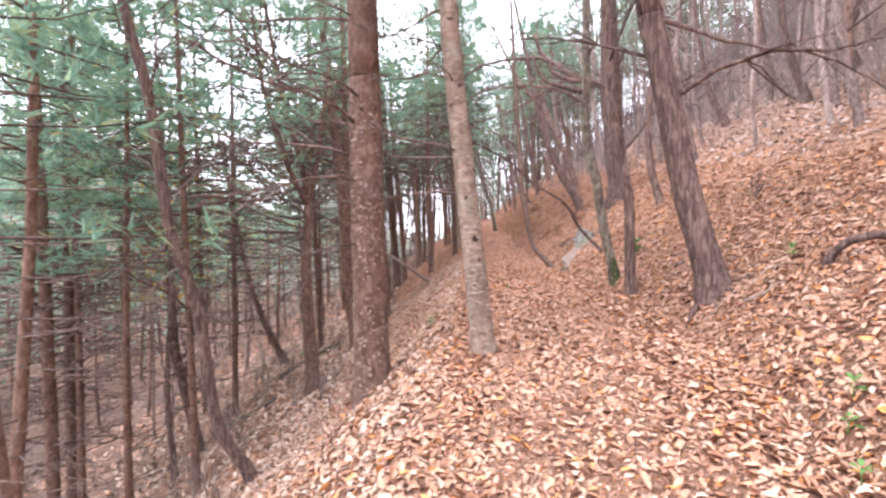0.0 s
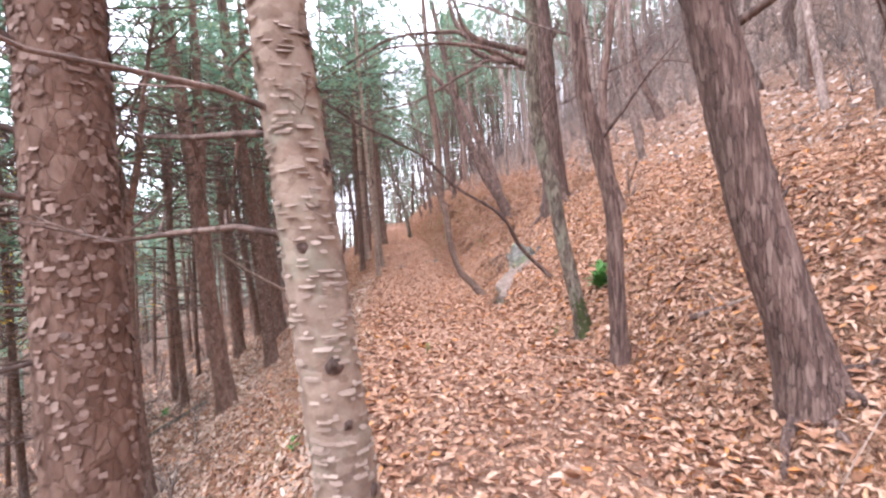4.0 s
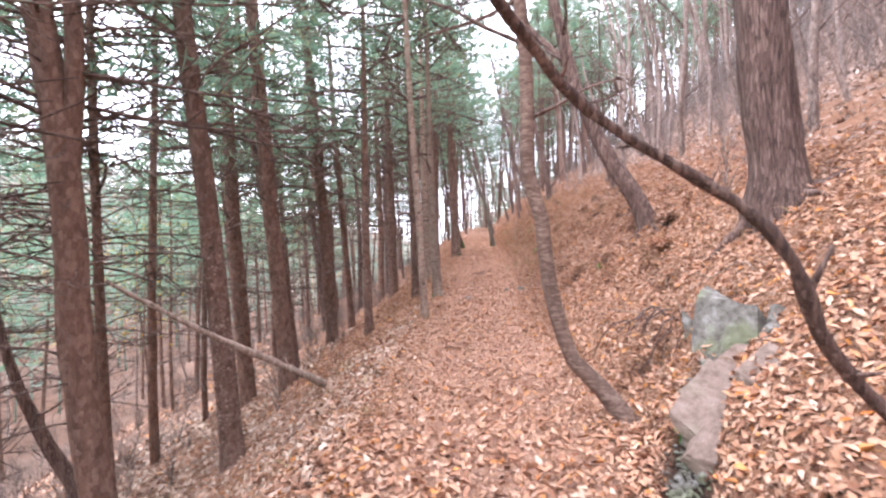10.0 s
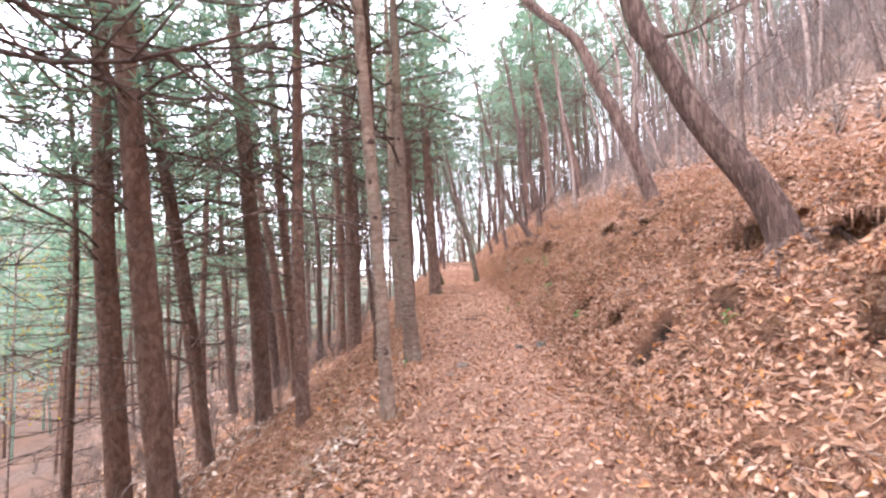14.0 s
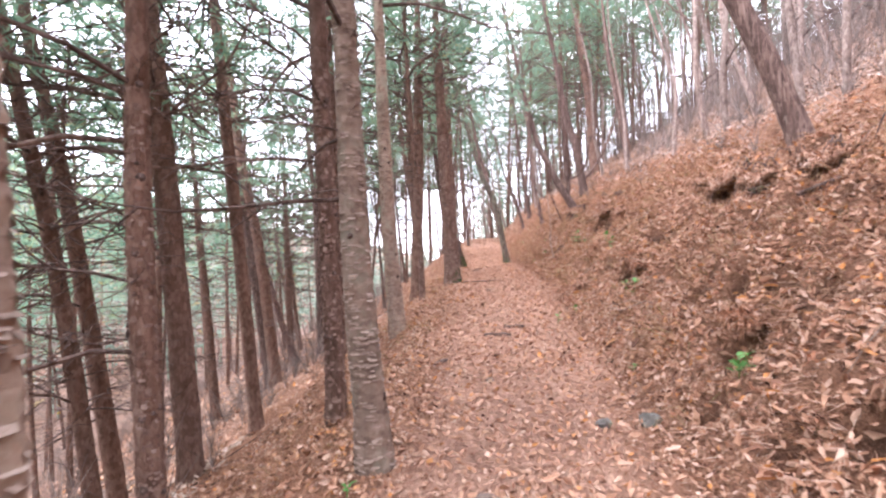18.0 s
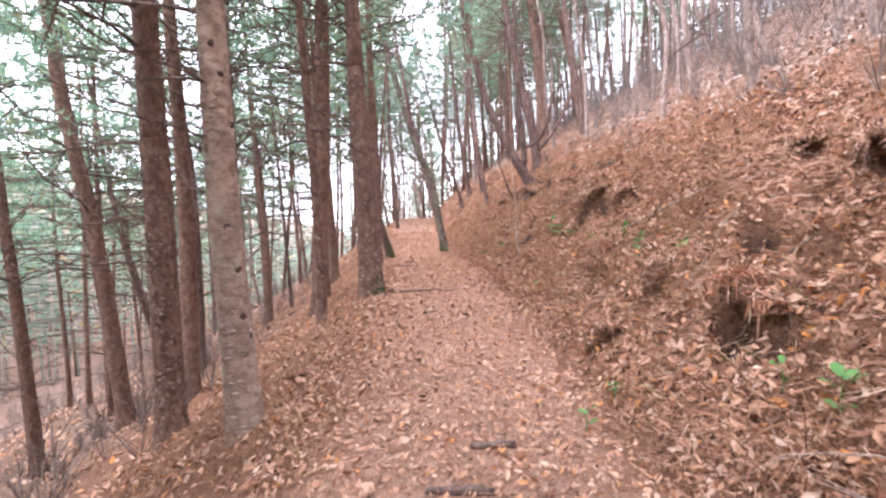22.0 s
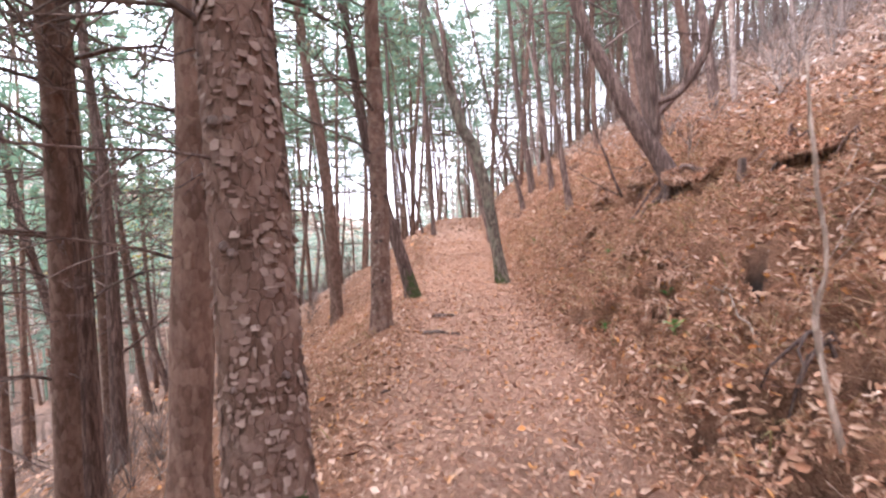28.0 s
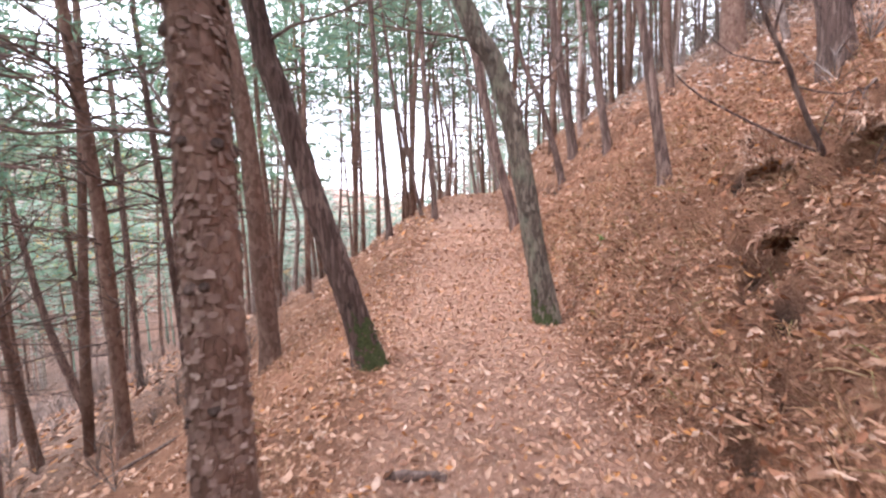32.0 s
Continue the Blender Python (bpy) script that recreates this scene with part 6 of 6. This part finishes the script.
def spreading_roots(tree, r0, turns, reach, seed):
    """Thick bare roots that run out from a trunk's foot over the ground."""
    rr = np.random.default_rng(seed)
    at = np.array(tree.location)
    for a in turns:
        f = np.linspace(0, 1, 9)
        ln = reach * rr.uniform(0.7, 1.15)
        bend = a + 0.5 * rr.uniform(-1, 1) * f
        x, y = at[0] + (r0 * 0.4 + ln * f) * np.cos(bend), at[1] + (r0 * 0.4 + ln * f) * np.sin(bend)
        rad = np.interp(f, [0, 0.25, 1], [r0 * 0.5, r0 * 0.3, 0.014])
        top = np.interp(f, [0, 1], [at[2] + 0.05, gz(x[-1], y[-1]) - 0.03])
        z = np.maximum(ground(x, y) + rad * 0.35, top - 0.12 * np.sin(f * math.pi)) + 0.015 * rr.normal(0, 1, 9)
        z[-1] = gz(x[-1], y[-1]) - 0.03
        t = Tubes()
        t.tube(np.stack([x, y, z], 1) - at, rad, 9, 0, rr.uniform(0.85, 1.15, (9, 9)))
        part_of("root", t.mesh("root", M_OAK), tree)


spreading_roots(bent_oak, 0.15, (2.2, 3.0, 3.7, 4.4, 5.1), 0.75, 11)
spreading_roots(hollow_oak, 0.13, (2.4, 3.1, 3.9, 4.6, 5.4), 0.7, 12)
spreading_roots(leaning_oak, 0.14, (3.3, 4.1, 5.0, 5.9), 0.42, 13)
spreading_roots(big_oak, 0.24, (3.0, 4.0, 4.9, 5.8), 0.6, 14)
spreading_roots(broad_pine, 0.15, (4.2, 5.2, 6.1), 0.35, 15)


def chip(x, y, ln, turn, label):
    """A rotten piece of wood or bark on the trail."""
    rr = np.random.default_rng(int(x * 100 + y * 10))
    s = np.linspace(-0.5, 0.5, 7)
    t = Tubes()
    t.tube(np.stack([s * ln, 0.03 * ln * np.sin(s * 5), 0 * s], 1), ln * 0.11 * (1 - 1.2 * s * s) * rr.uniform(0.8, 1.2, 7), 8, 0, rr.uniform(0.75, 1.2, (7, 8)))
    ob = tagged(new("wood_piece", t.mesh("wood_piece", M_TWIG)), label, "wood", "rotten wood on the trail")
    ob.matrix_basis = pose(x, y, gz(x, y) + ln * 0.04, 0, 0, turn)


for x, y, ln, turn in [(2.34, 22.42, 0.26, -10), (2.13, 22.01, 0.24, -15), (2.27, 31.06, 0.3, -8), (2.5, 31.0, 0.2, -30), (2.43, 31.95, 0.3, -10), (1.41, 20.97, 0.22, 50), (2.02, 22.04, 0.2, -12), (2.6, 30.3, 0.16, 20), (1.9, 29.2, 0.14, 40), (2.3, 25.6, 0.18, 5), (1.3, 14.6, 0.15, 30), (1.5, 24.4, 0.12, 60)]:
    chip(x, y, ln, turn, "dark rotten piece of wood lying on the trail")


def stump(x, y, r, h, label):
    t = Tubes()
    zs = np.array([-0.1, 0.0, 0.06, h * 0.6, h, h + 0.01])
    rr = np.random.default_rng(int(x * 77))
    t.tube(np.stack([0.04 * zs, -0.05 * zs, zs], 1), r * np.array([1.6, 1.4, 1.1, 1.0, 0.95, 0.6]), 14, 0, rr.uniform(0.85, 1.15, (6, 14)))
    ob = tagged(new("tree_stump", t.mesh("tree_stump", M_OAK)), label, "stump")
    ob.location = (x, y, gz(x, y))


stump(5.38, 30.18, 0.04, 0.35, "thin broken stub standing on the bank")


def leaf_shape(ln, w):
    v = [(0, 0, 0), (ln * 0.3, w * 0.9, ln * 0.12), (ln * 0.65, w, ln * 0.16), (ln, 0, ln * 0.02), (ln * 0.65, -w, ln * 0.16), (ln * 0.3, -w * 0.9, ln * 0.12), (ln * 0.35, 0, ln * 0.07), (ln * 0.68, 0, ln * 0.11)]
    return mesh_of("leaf", v, [(0, 6, 1), (1, 6, 7, 2), (2, 7, 3), (3, 7, 4), (4, 7, 6, 5), (5, 6, 0)], M_GREEN)


GREEN_LEAF = [leaf_shape(0.09, 0.025), leaf_shape(0.07, 0.028), leaf_shape(0.11, 0.022)]


def seedling(x, y, leaves, size, label, seed):
    """A small green plant: a stem and its leaves."""
    rr = np.random.default_rng(seed)
    ob = thing("green_plant", label, "plant", (x, y, gz(x, y)), "green plants on the forest floor")
    t = Tubes()
    t.tube(np.array([(0, 0, -0.03), (0.01, 0, 0.05), (0.015, 0.01, 0.16 * size)]), [0.005, 0.004, 0.002], 5)
    part_of("stem", t.mesh("stem", M_GREEN), ob)
    for k in range(leaves):
        h = 0.03 + 0.15 * size * rr.random()
        m = Matrix.Translation((0.01, 0.005, h)) @ Matrix.Rotation(k * 2.4 + rr.uniform(-0.4, 0.4), 4, "Z") @ Matrix.Rotation(-rr.uniform(0.0, 0.7), 4, "Y")
        part_of("leaf", GREEN_LEAF[k % 3], ob, m @ Matrix.Translation((0.03 * size * rr.random(), 0, 0)) @ Matrix.Scale(size * rr.uniform(0.7, 1.3), 4))


seedling(3.32, 8.80, 60, 1.5, "bushy bright green seedling among brown leaves behind a mossy tree", 801)
seedling(3.42, 8.95, 40, 1.3, "bright green seedling among brown leaves", 802)
for k, (x, y, n, s) in enumerate([(3.96, 28.72, 8, 1.1), (4.42, 27.25, 9, 1.2), (4.20, 24.24, 9, 1.4), (4.08, 25.05, 6, 1.0), (4.20, 24.32, 8, 1.1),
                                   (4.36, 23.75, 7, 1.1), (4.16, 23.58, 7, 1.1), (3.83, 23.35, 5, 1.0), (3.56, 21.74, 5, 0.9), (3.30, 19.02, 9, 1.2), (3.38, 19.1, 7, 1.0), (3.54, 21.42, 7, 1.2), (3.21, 22.71, 5, 0.9),
                                   (4.17, 23.62, 6, 1.0), (4.23, 24.55, 6, 1.1), (2.92, 22.49, 6, 0.9), (3.58, 16.04, 7, 1.0), (3.60, 5.17, 8, 1.2)]):
    seedling(x, y, int(n * 1.1), s * 0.72, "small bright green plant among brown litter on the bank", 810 + k)
for k, (x, y, n, s) in enumerate([(2.55, 3.12, 7, 0.9), (2.34, 2.90, 6, 0.8), (2.08, 2.50, 7, 0.8), (2.61, 8.55, 6, 0.7), (-4.75, 16.74, 16, 1.8), (2.82, 11.68, 5, 0.6), (4.44, 29.77, 7, 1.2), (3.87, 29.85, 6, 0.9),
                                   (4.45, 31.37, 6, 1.0), (4.35, 35.13, 6, 1.0), (1.05, 8.3, 5, 0.6), (0.95, 18.5, 6, 0.7), (3.1, 20.3, 5, 0.8), (3.6, 25.6, 6, 0.9), (0.35, 25.1, 6, 0.8), (-0.2, 6.9, 7, 0.9)]):
    seedling(x, y, n, s * 0.7, "tiny yellow-green plant in the leaf litter", 840 + k)


def fern(x, y, size, fronds, seed):
    """A small evergreen fern: arching fronds with paired leaflets."""
    rr = np.random.default_rng(seed)
    ob = thing("fern", "small bright green fern among brown litter on the bank", "fern", (x, y, gz(x, y) - 0.01), "green plants on the forest floor")
    for k in range(fronds):
        t = Tubes()
        ln, rise = size * rr.uniform(0.75, 1.15), rr.uniform(0.3, 0.75)
        f = np.linspace(0, 1, 12)
        line = np.stack([ln * f, 0.05 * ln * np.sin(f * 3), ln * (rise * f - 0.75 * rise * f * f)], 1)
        t.tube(line, np.linspace(0.0035, 0.0012, 12), 4)
        for i in range(2, 12):
            w = ln * 0.30 * (1 - f[i]) ** 0.6 * min(1.0, f[i] * 3.2) + 0.006
            for side in (-1, 1):
                root, tip = line[i], line[i] + np.array([0.35 * w, side * w, -0.15 * w])
                t.blade(root - np.array([0.3 * ln / 12, 0, 0]), tip, root + np.array([0.55 * ln / 12, 0, 0.004]))
                t.blade(root + np.array([0.1 * ln / 12, side * 0.3 * w, 0.002]), tip + np.array([0.2 * w, 0, 0]), root + np.array([0.7 * ln / 12, 0, 0.004]))
        part_of("frond", t.mesh("frond", M_GREEN), ob, Matrix.Rotation(k * 6.283 / fronds + rr.uniform(-0.3, 0.3), 4, "Z"))


for k, (x, y, size, fronds) in enumerate([(4.42, 26.95, 0.24, 9), (4.30, 26.80, 0.20, 8), (4.30, 26.30, 0.22, 8), (4.22, 24.26, 0.17, 6)]):
    fern(x, y, size, fronds, 870 + k)


def leafy_sapling(x, y, height, spread, count, label, seed):
    """A thin sapling that still holds yellow leaves."""
    tree = bare_tree(x, y, 0.045, 0.03, [(0.1, 0, height * 0.5)], 0.0, M_GREY, label, height, height * 0.35, 6)
    rr = np.random.default_rng(seed)
    n = count
    c = np.stack([rr.normal(0.1, spread, n), rr.normal(0, spread, n), rr.uniform(height * 0.4, height * 1.02, n)], 1)
    c += 0.35 * np.stack([lattice(c[:, 2] * 2, c[:, 0], 0.5, 5), lattice(c[:, 0], c[:, 1], 0.5, 6), lattice(c[:, 1], c[:, 2], 0.5, 7)], 1)
    a, b = rr.normal(0, 1, (n, 3)), rr.normal(0, 1, (n, 3))
    a *= (rr.uniform(0.05, 0.09, n) / np.linalg.norm(a, axis=1))[:, None]
    b *= (rr.uniform(0.02, 0.04, n) / np.linalg.norm(b, axis=1))[:, None]
    v = np.stack([c - a, c + b, c + a, c - b], 1).reshape(-1, 3)
    i = np.arange(n)[:, None] * 4
    tris = np.concatenate([i + np.array([[0, 1, 2]]), i + np.array([[0, 2, 3]])], 1).reshape(-1, 3)
    ob = part_of("leaves", tri_mesh("leaves", v, tris, M_GOLD), tree)
    tagged(ob, "", "", "", "stuff")


leafy_sapling(-8.6, 15.6, 10.5, 0.6, 1300, "thin sapling with sparse yellow autumn leaves down the slope", 901)
leafy_sapling(-9.6, 16.3, 11.5, 0.7, 1300, "thin sapling with sparse yellow autumn leaves down the slope", 902)
leafy_sapling(-10.6, 27.0, 8.0, 1.0, 380, "thin sapling with sparse yellow autumn leaves down the slope", 903)
leafy_sapling(-10.7, 49.0, 12.0, 1.3, 900, "tree with orange autumn leaves far down the slope", 904)


def brush():
    """Thin twiggy undergrowth over both slopes."""
    rr = np.random.default_rng(95)
    vs = []
    for count, u0, u1, y0, y1, low, high in ((520, 7.5, 26, 3, 20, 0.8, 2.8), (620, 6.0, 26, 20, 60, 0.8, 3.2), (650, 10, 24, 18, 38, 2.0, 4.6), (800, -26, -3.5, 4, 60, 0.5, 1.8), (60, 3.2, 7, 3, 50, 0.5, 1.2)):
        y = rr.uniform(y0, y1, count)
        x = rr.uniform(u0, u1, count) + np.interp(y, *TRAIL_X)
        n = 26
        h = np.repeat(rr.uniform(low, high, count), n)
        x, y = np.repeat(x, n), np.repeat(y, n)
        p = np.stack([x, y, ground(x, y)], 1)
        d = np.stack([rr.normal(0, 0.35, len(x)), rr.normal(0, 0.35, len(x)), rr.uniform(0.5, 1, len(x))], 1) * h[:, None]
        f = rr.uniform(0, 0.6, len(x))[:, None] * (rr.random(len(x)) < 0.7)[:, None]
        stem = np.stack([0.1 * d[:, 0], 0.1 * d[:, 1], h], 1)
        a = p + stem * f
        b = a + d * (1 - f * 0.7) * 0.75
        s = np.cross(b - a, rr.normal(0, 1, (len(x), 3)))
        s *= (0.007 / np.linalg.norm(s, axis=1))[:, None]
        vs.append(np.stack([a - s, a + s, b], 1).reshape(-1, 3))
    v = np.concatenate(vs)
    tagged(new("brushwood", tri_mesh("brushwood", v, np.arange(len(v)).reshape(-1, 3), M_BRUSH)), "thin grey-brown leafless undergrowth on the slopes", "undergrowth", "", "stuff")


brush()


scatter_wood()


# ---- dry grass and loose leaves ----
def grass_tufts(count, u_range, y_range, seed, size):
    rr = np.random.default_rng(seed)
    y = rr.uniform(*y_range, count)
    u = rr.uniform(*u_range, count)
    x = u + np.interp(y, *TRAIL_X)
    closed = bare_shaded_soil(x, y) < 0.3
    x, y = x[closed], y[closed]
    n = 11
    x, y = np.repeat(x, n) + rr.normal(0, 0.05, len(x) * n), np.repeat(y, n) + rr.normal(0, 0.05, len(y) * n)
    z = ground(x, y)
    d = np.stack([rr.normal(-0.35, 0.6, len(x)), rr.normal(0, 0.6, len(x)), rr.uniform(0.15, 1.0, len(x))], 1)
    d *= (rr.uniform(0.4, 1.2, len(x)) * size / np.linalg.norm(d, axis=1))[:, None]
    s = np.cross(d, rr.normal(0, 1, (len(x), 3)))
    s *= (rr.uniform(0.002, 0.004, len(x)) / np.linalg.norm(s, axis=1))[:, None]
    p = np.stack([x, y, z - 0.005], 1)
    mid = p + d * 0.55 + np.array([0, 0, 0.02])
    tip = p + d + np.stack([-0.25 * np.abs(d[:, 2]), 0 * x, -0.45 * np.abs(d[:, 2])], 1)
    v = np.stack([p - s, p + s, mid - s * 0.8, mid + s * 0.8, tip], 1).reshape(-1, 3)
    i = np.arange(len(x))[:, None] * 5
    t = np.concatenate([i + np.array([[0, 1, 3]]), i + np.array([[0, 3, 2]]), i + np.array([[2, 3, 4]])], 1).reshape(-1, 3)
    return v, t


def turf():
    """Mats of needles and dry grass that hang over the pockets in the bank."""
    rr = np.random.default_rng(67)
    i, j = (q.ravel().astype(float) for q in np.meshgrid(np.arange(2, 22), np.arange(20, 72)))
    x, y, half, wide_open = pocket_cell(i, j)
    keep = wide_open > 0
    n = 26
    x, y, half = (np.repeat(q[keep], n) for q in (x, y, half))
    py = y + half * rr.uniform(-1.3, 1.3, len(x))
    px = x + rr.uniform(0.04, 0.24, len(x))
    p = np.stack([px, py, ground(px, py) - 0.01], 1)
    d = np.stack([rr.uniform(-1.0, -0.35, len(x)), rr.normal(0, 0.4, len(x)), rr.uniform(-0.15, 0.6, len(x))], 1)
    d *= (rr.uniform(0.07, 0.19, len(x)) / np.linalg.norm(d, axis=1))[:, None]
    s = np.cross(d, rr.normal(0, 1, (len(x), 3)))
    s *= (rr.uniform(0.0012, 0.003, len(x)) / np.linalg.norm(s, axis=1))[:, None]
    mid = p + d * 0.55 + np.array([0, 0, 0.015])
    tip = p + d - np.array([0, 0, 1.0]) * rr.uniform(0.02, 0.11, len(x))[:, None]
    v = np.stack([p - s, p + s, mid - s * 0.8, mid + s * 0.8, tip], 1).reshape(-1, 3)
    k = np.arange(len(x))[:, None] * 5
    t = np.concatenate([k + np.array([[0, 1, 3]]), k + np.array([[0, 3, 2]]), k + np.array([[2, 3, 4]])], 1).reshape(-1, 3)
    tagged(new("hanging_turf", tri_mesh("hanging_turf", v, t, M_RUST)), "rust-brown needles and grass hanging over pockets in the bank", "grass", "", "stuff")


def overhang(x, y, half, reach, seed):
    """A ragged lip of root-bound turf that stands out over a hollow in the bank."""
    rr = np.random.default_rng(seed)
    n, m = 15, 6
    s = np.linspace(-1.15, 1.15, n)
    out = np.clip(1 - (s / 1.15) ** 2, 0, 1) ** 0.7 * (0.72 + 0.45 * lattice(s * 3.7 / 0.3 * half, s * 0 + seed, 1.0, 4) + 0.2 * rr.uniform(-1, 1, n)) * reach
    py = y + half * s
    back = x + 0.17 + 0.55 * reach + 0.02 * lattice(s * 4, s * 0 + seed, 1.0, 9)
    zb = base_ground(back, py) + 0.06 * lattice(back, py, 0.55, 3) + 0.05
    zb = np.maximum(zb, ground(back, py) + 0.01)
    rows = []
    for q in np.linspace(0, 1, m):
        rows.append(np.stack([back - (0.12 + out) * q, py, zb - 0.05 * (1 - q) - (0.38 * out + 0.02) * q ** 2 + 0.035 * lattice(back * 9 - q * 2.2, py * 9, 1.0, 6)], 1))
    thick = 0.035 + 0.035 * rr.random(n)
    for q in (0.97, 0.6, 0.1):
        rows.append(np.stack([back - (0.12 + out) * q, py, zb - (0.38 * out + 0.02) * q ** 2 - thick * (0.8 if q > 0.9 else 1.3)], 1))
    v = np.concatenate(rows)
    i = (np.arange(len(rows) - 1)[:, None] * n + np.arange(n - 1)[None]).ravel()
    tris = np.concatenate([np.stack([i, i + n, i + n + 1], 1), np.stack([i, i + n + 1, i + 1], 1)])
    at = np.array([back[n // 2], y, zb[n // 2]])
    ob = thing("turf_lip", "ragged lip of roots and needle turf over a dark hollow", "turf", at, "turf lips over the hollows of the bank")
    part_of("sod", tri_mesh("sod", v - at, tris, M_GROUND), ob)
    count = int(520 * half / 0.3)
    a, q = rr.uniform(-1.1, 1.1, count), rr.uniform(0, 1.0, count) ** 0.7
    o, b, z0 = np.interp(a, s, out), np.interp(a, s, back), np.interp(a, s, zb)
    p = np.stack([b - (0.12 + o) * q, y + half * a, z0 - 0.05 * (1 - q) - (0.38 * o + 0.02) * q ** 2 + 0.012], 1)
    d = np.stack([rr.normal(-0.6, 0.5, count), rr.normal(0, 0.6, count), rr.normal(0.1, 0.35, count)], 1)
    d *= (rr.uniform(0.05, 0.13, count) / np.linalg.norm(d, axis=1))[:, None]
    w = np.cross(d, rr.normal(0, 1, (count, 3)))
    w *= (rr.uniform(0.002, 0.007, count) / np.linalg.norm(w, axis=1))[:, None]
    droop = np.array([0, 0, 1.0]) * (rr.uniform(0.0, 0.13, count) * (q > 0.7))[:, None]
    mid, tip = p + d * 0.55 + np.array([0, 0, 0.012]), p + d - droop
    v = np.stack([p - w, p + w, mid - w, mid + w, tip], 1).reshape(-1, 3) - at
    k = np.arange(count)[:, None] * 5
    t = np.concatenate([k + np.array([[0, 1, 3]]), k + np.array([[0, 3, 2]]), k + np.array([[2, 3, 4]])], 1).reshape(-1, 3)
    tagged(part_of("needles", tri_mesh("needles", v, t, M_STRAW if seed % 3 else M_RUST), ob), "", "", "", "stuff")


turf()
for k, (x, y, half, reach) in enumerate(LIPS):
    overhang(x, y, half, reach, 1300 + k)
tagged(new("dry_grass", tri_mesh("dry_grass", *join_blades([
    grass_tufts(1500, (1.0, 4.4), (19, 38), 61, 0.26), grass_tufts(900, (1.0, 3.6), (24, 37), 65, 0.2), grass_tufts(420, (-2.6, -1.0), (5, 40), 62, 0.2), grass_tufts(260, (1.6, 4.5), (2, 17), 63, 0.2),
    grass_tufts(260, (4.4, 10), (16, 48), 64, 0.4)]), M_GRASS)), "sparse dry straw-coloured grass drooping over the bank", "grass", "", "stuff")


def loose_leaves():
    """The large leaves nearest to the walker, one by one."""
    rr = np.random.default_rng(71)
    shapes = []
    for k in range(6):
        wide, fold = 0.75 + 0.08 * k, 0.5 + 0.4 * k
        v = [(-0.62, 0.03, 0.02), (-0.5, 0, 0.03), (-0.28, 0.15, 0.07), (-0.12, 0.12, 0.05), (0.06, 0.22, 0.1), (0.2, 0.15, 0.07), (0.34, 0.16, 0.09), (0.52, 0.02, 0.05),
             (0.36, -0.14, 0.07), (0.16, -0.17, 0.07), (0.02, -0.23, 0.12), (-0.14, -0.13, 0.05), (-0.3, -0.16, 0.08), (0.0, 0.0, 0.0)]
        v = [(a + 0.03 * math.sin(3 * k + 7 * q), b * wide, c * fold + 0.06 * (k % 3) * a * a) for q, (a, b, c) in enumerate(v)]
        f = [(q, q + 1, 13) for q in range(1, 12)] + [(12, 1, 13), (0, 1, 12), (0, 2, 1)]
        shapes.append(mesh_of("leaf", v, f, M_FALLEN, False))
    for k in range(300):
        y = rr.uniform(2.5, 22)
        u = rr.uniform(-1.2, 2.6)
        x = u + float(np.interp(y, *TRAIL_X))
        up = slope(np.array(x), np.array(y)) + rr.normal(0, 0.3, 3)
        q = Vector(up).to_track_quat("Z", "Y").to_matrix().to_4x4()
        s = rr.uniform(0.06, 0.11)
        part_of("leaf", shapes[k % 6], litter, Matrix.Translation((x, y, gz(x, y) + 0.025)) @ q @ Matrix.Rotation(rr.uniform(0, 6.28), 4, "Z") @ Matrix.Scale(s, 4))


loose_leaves()
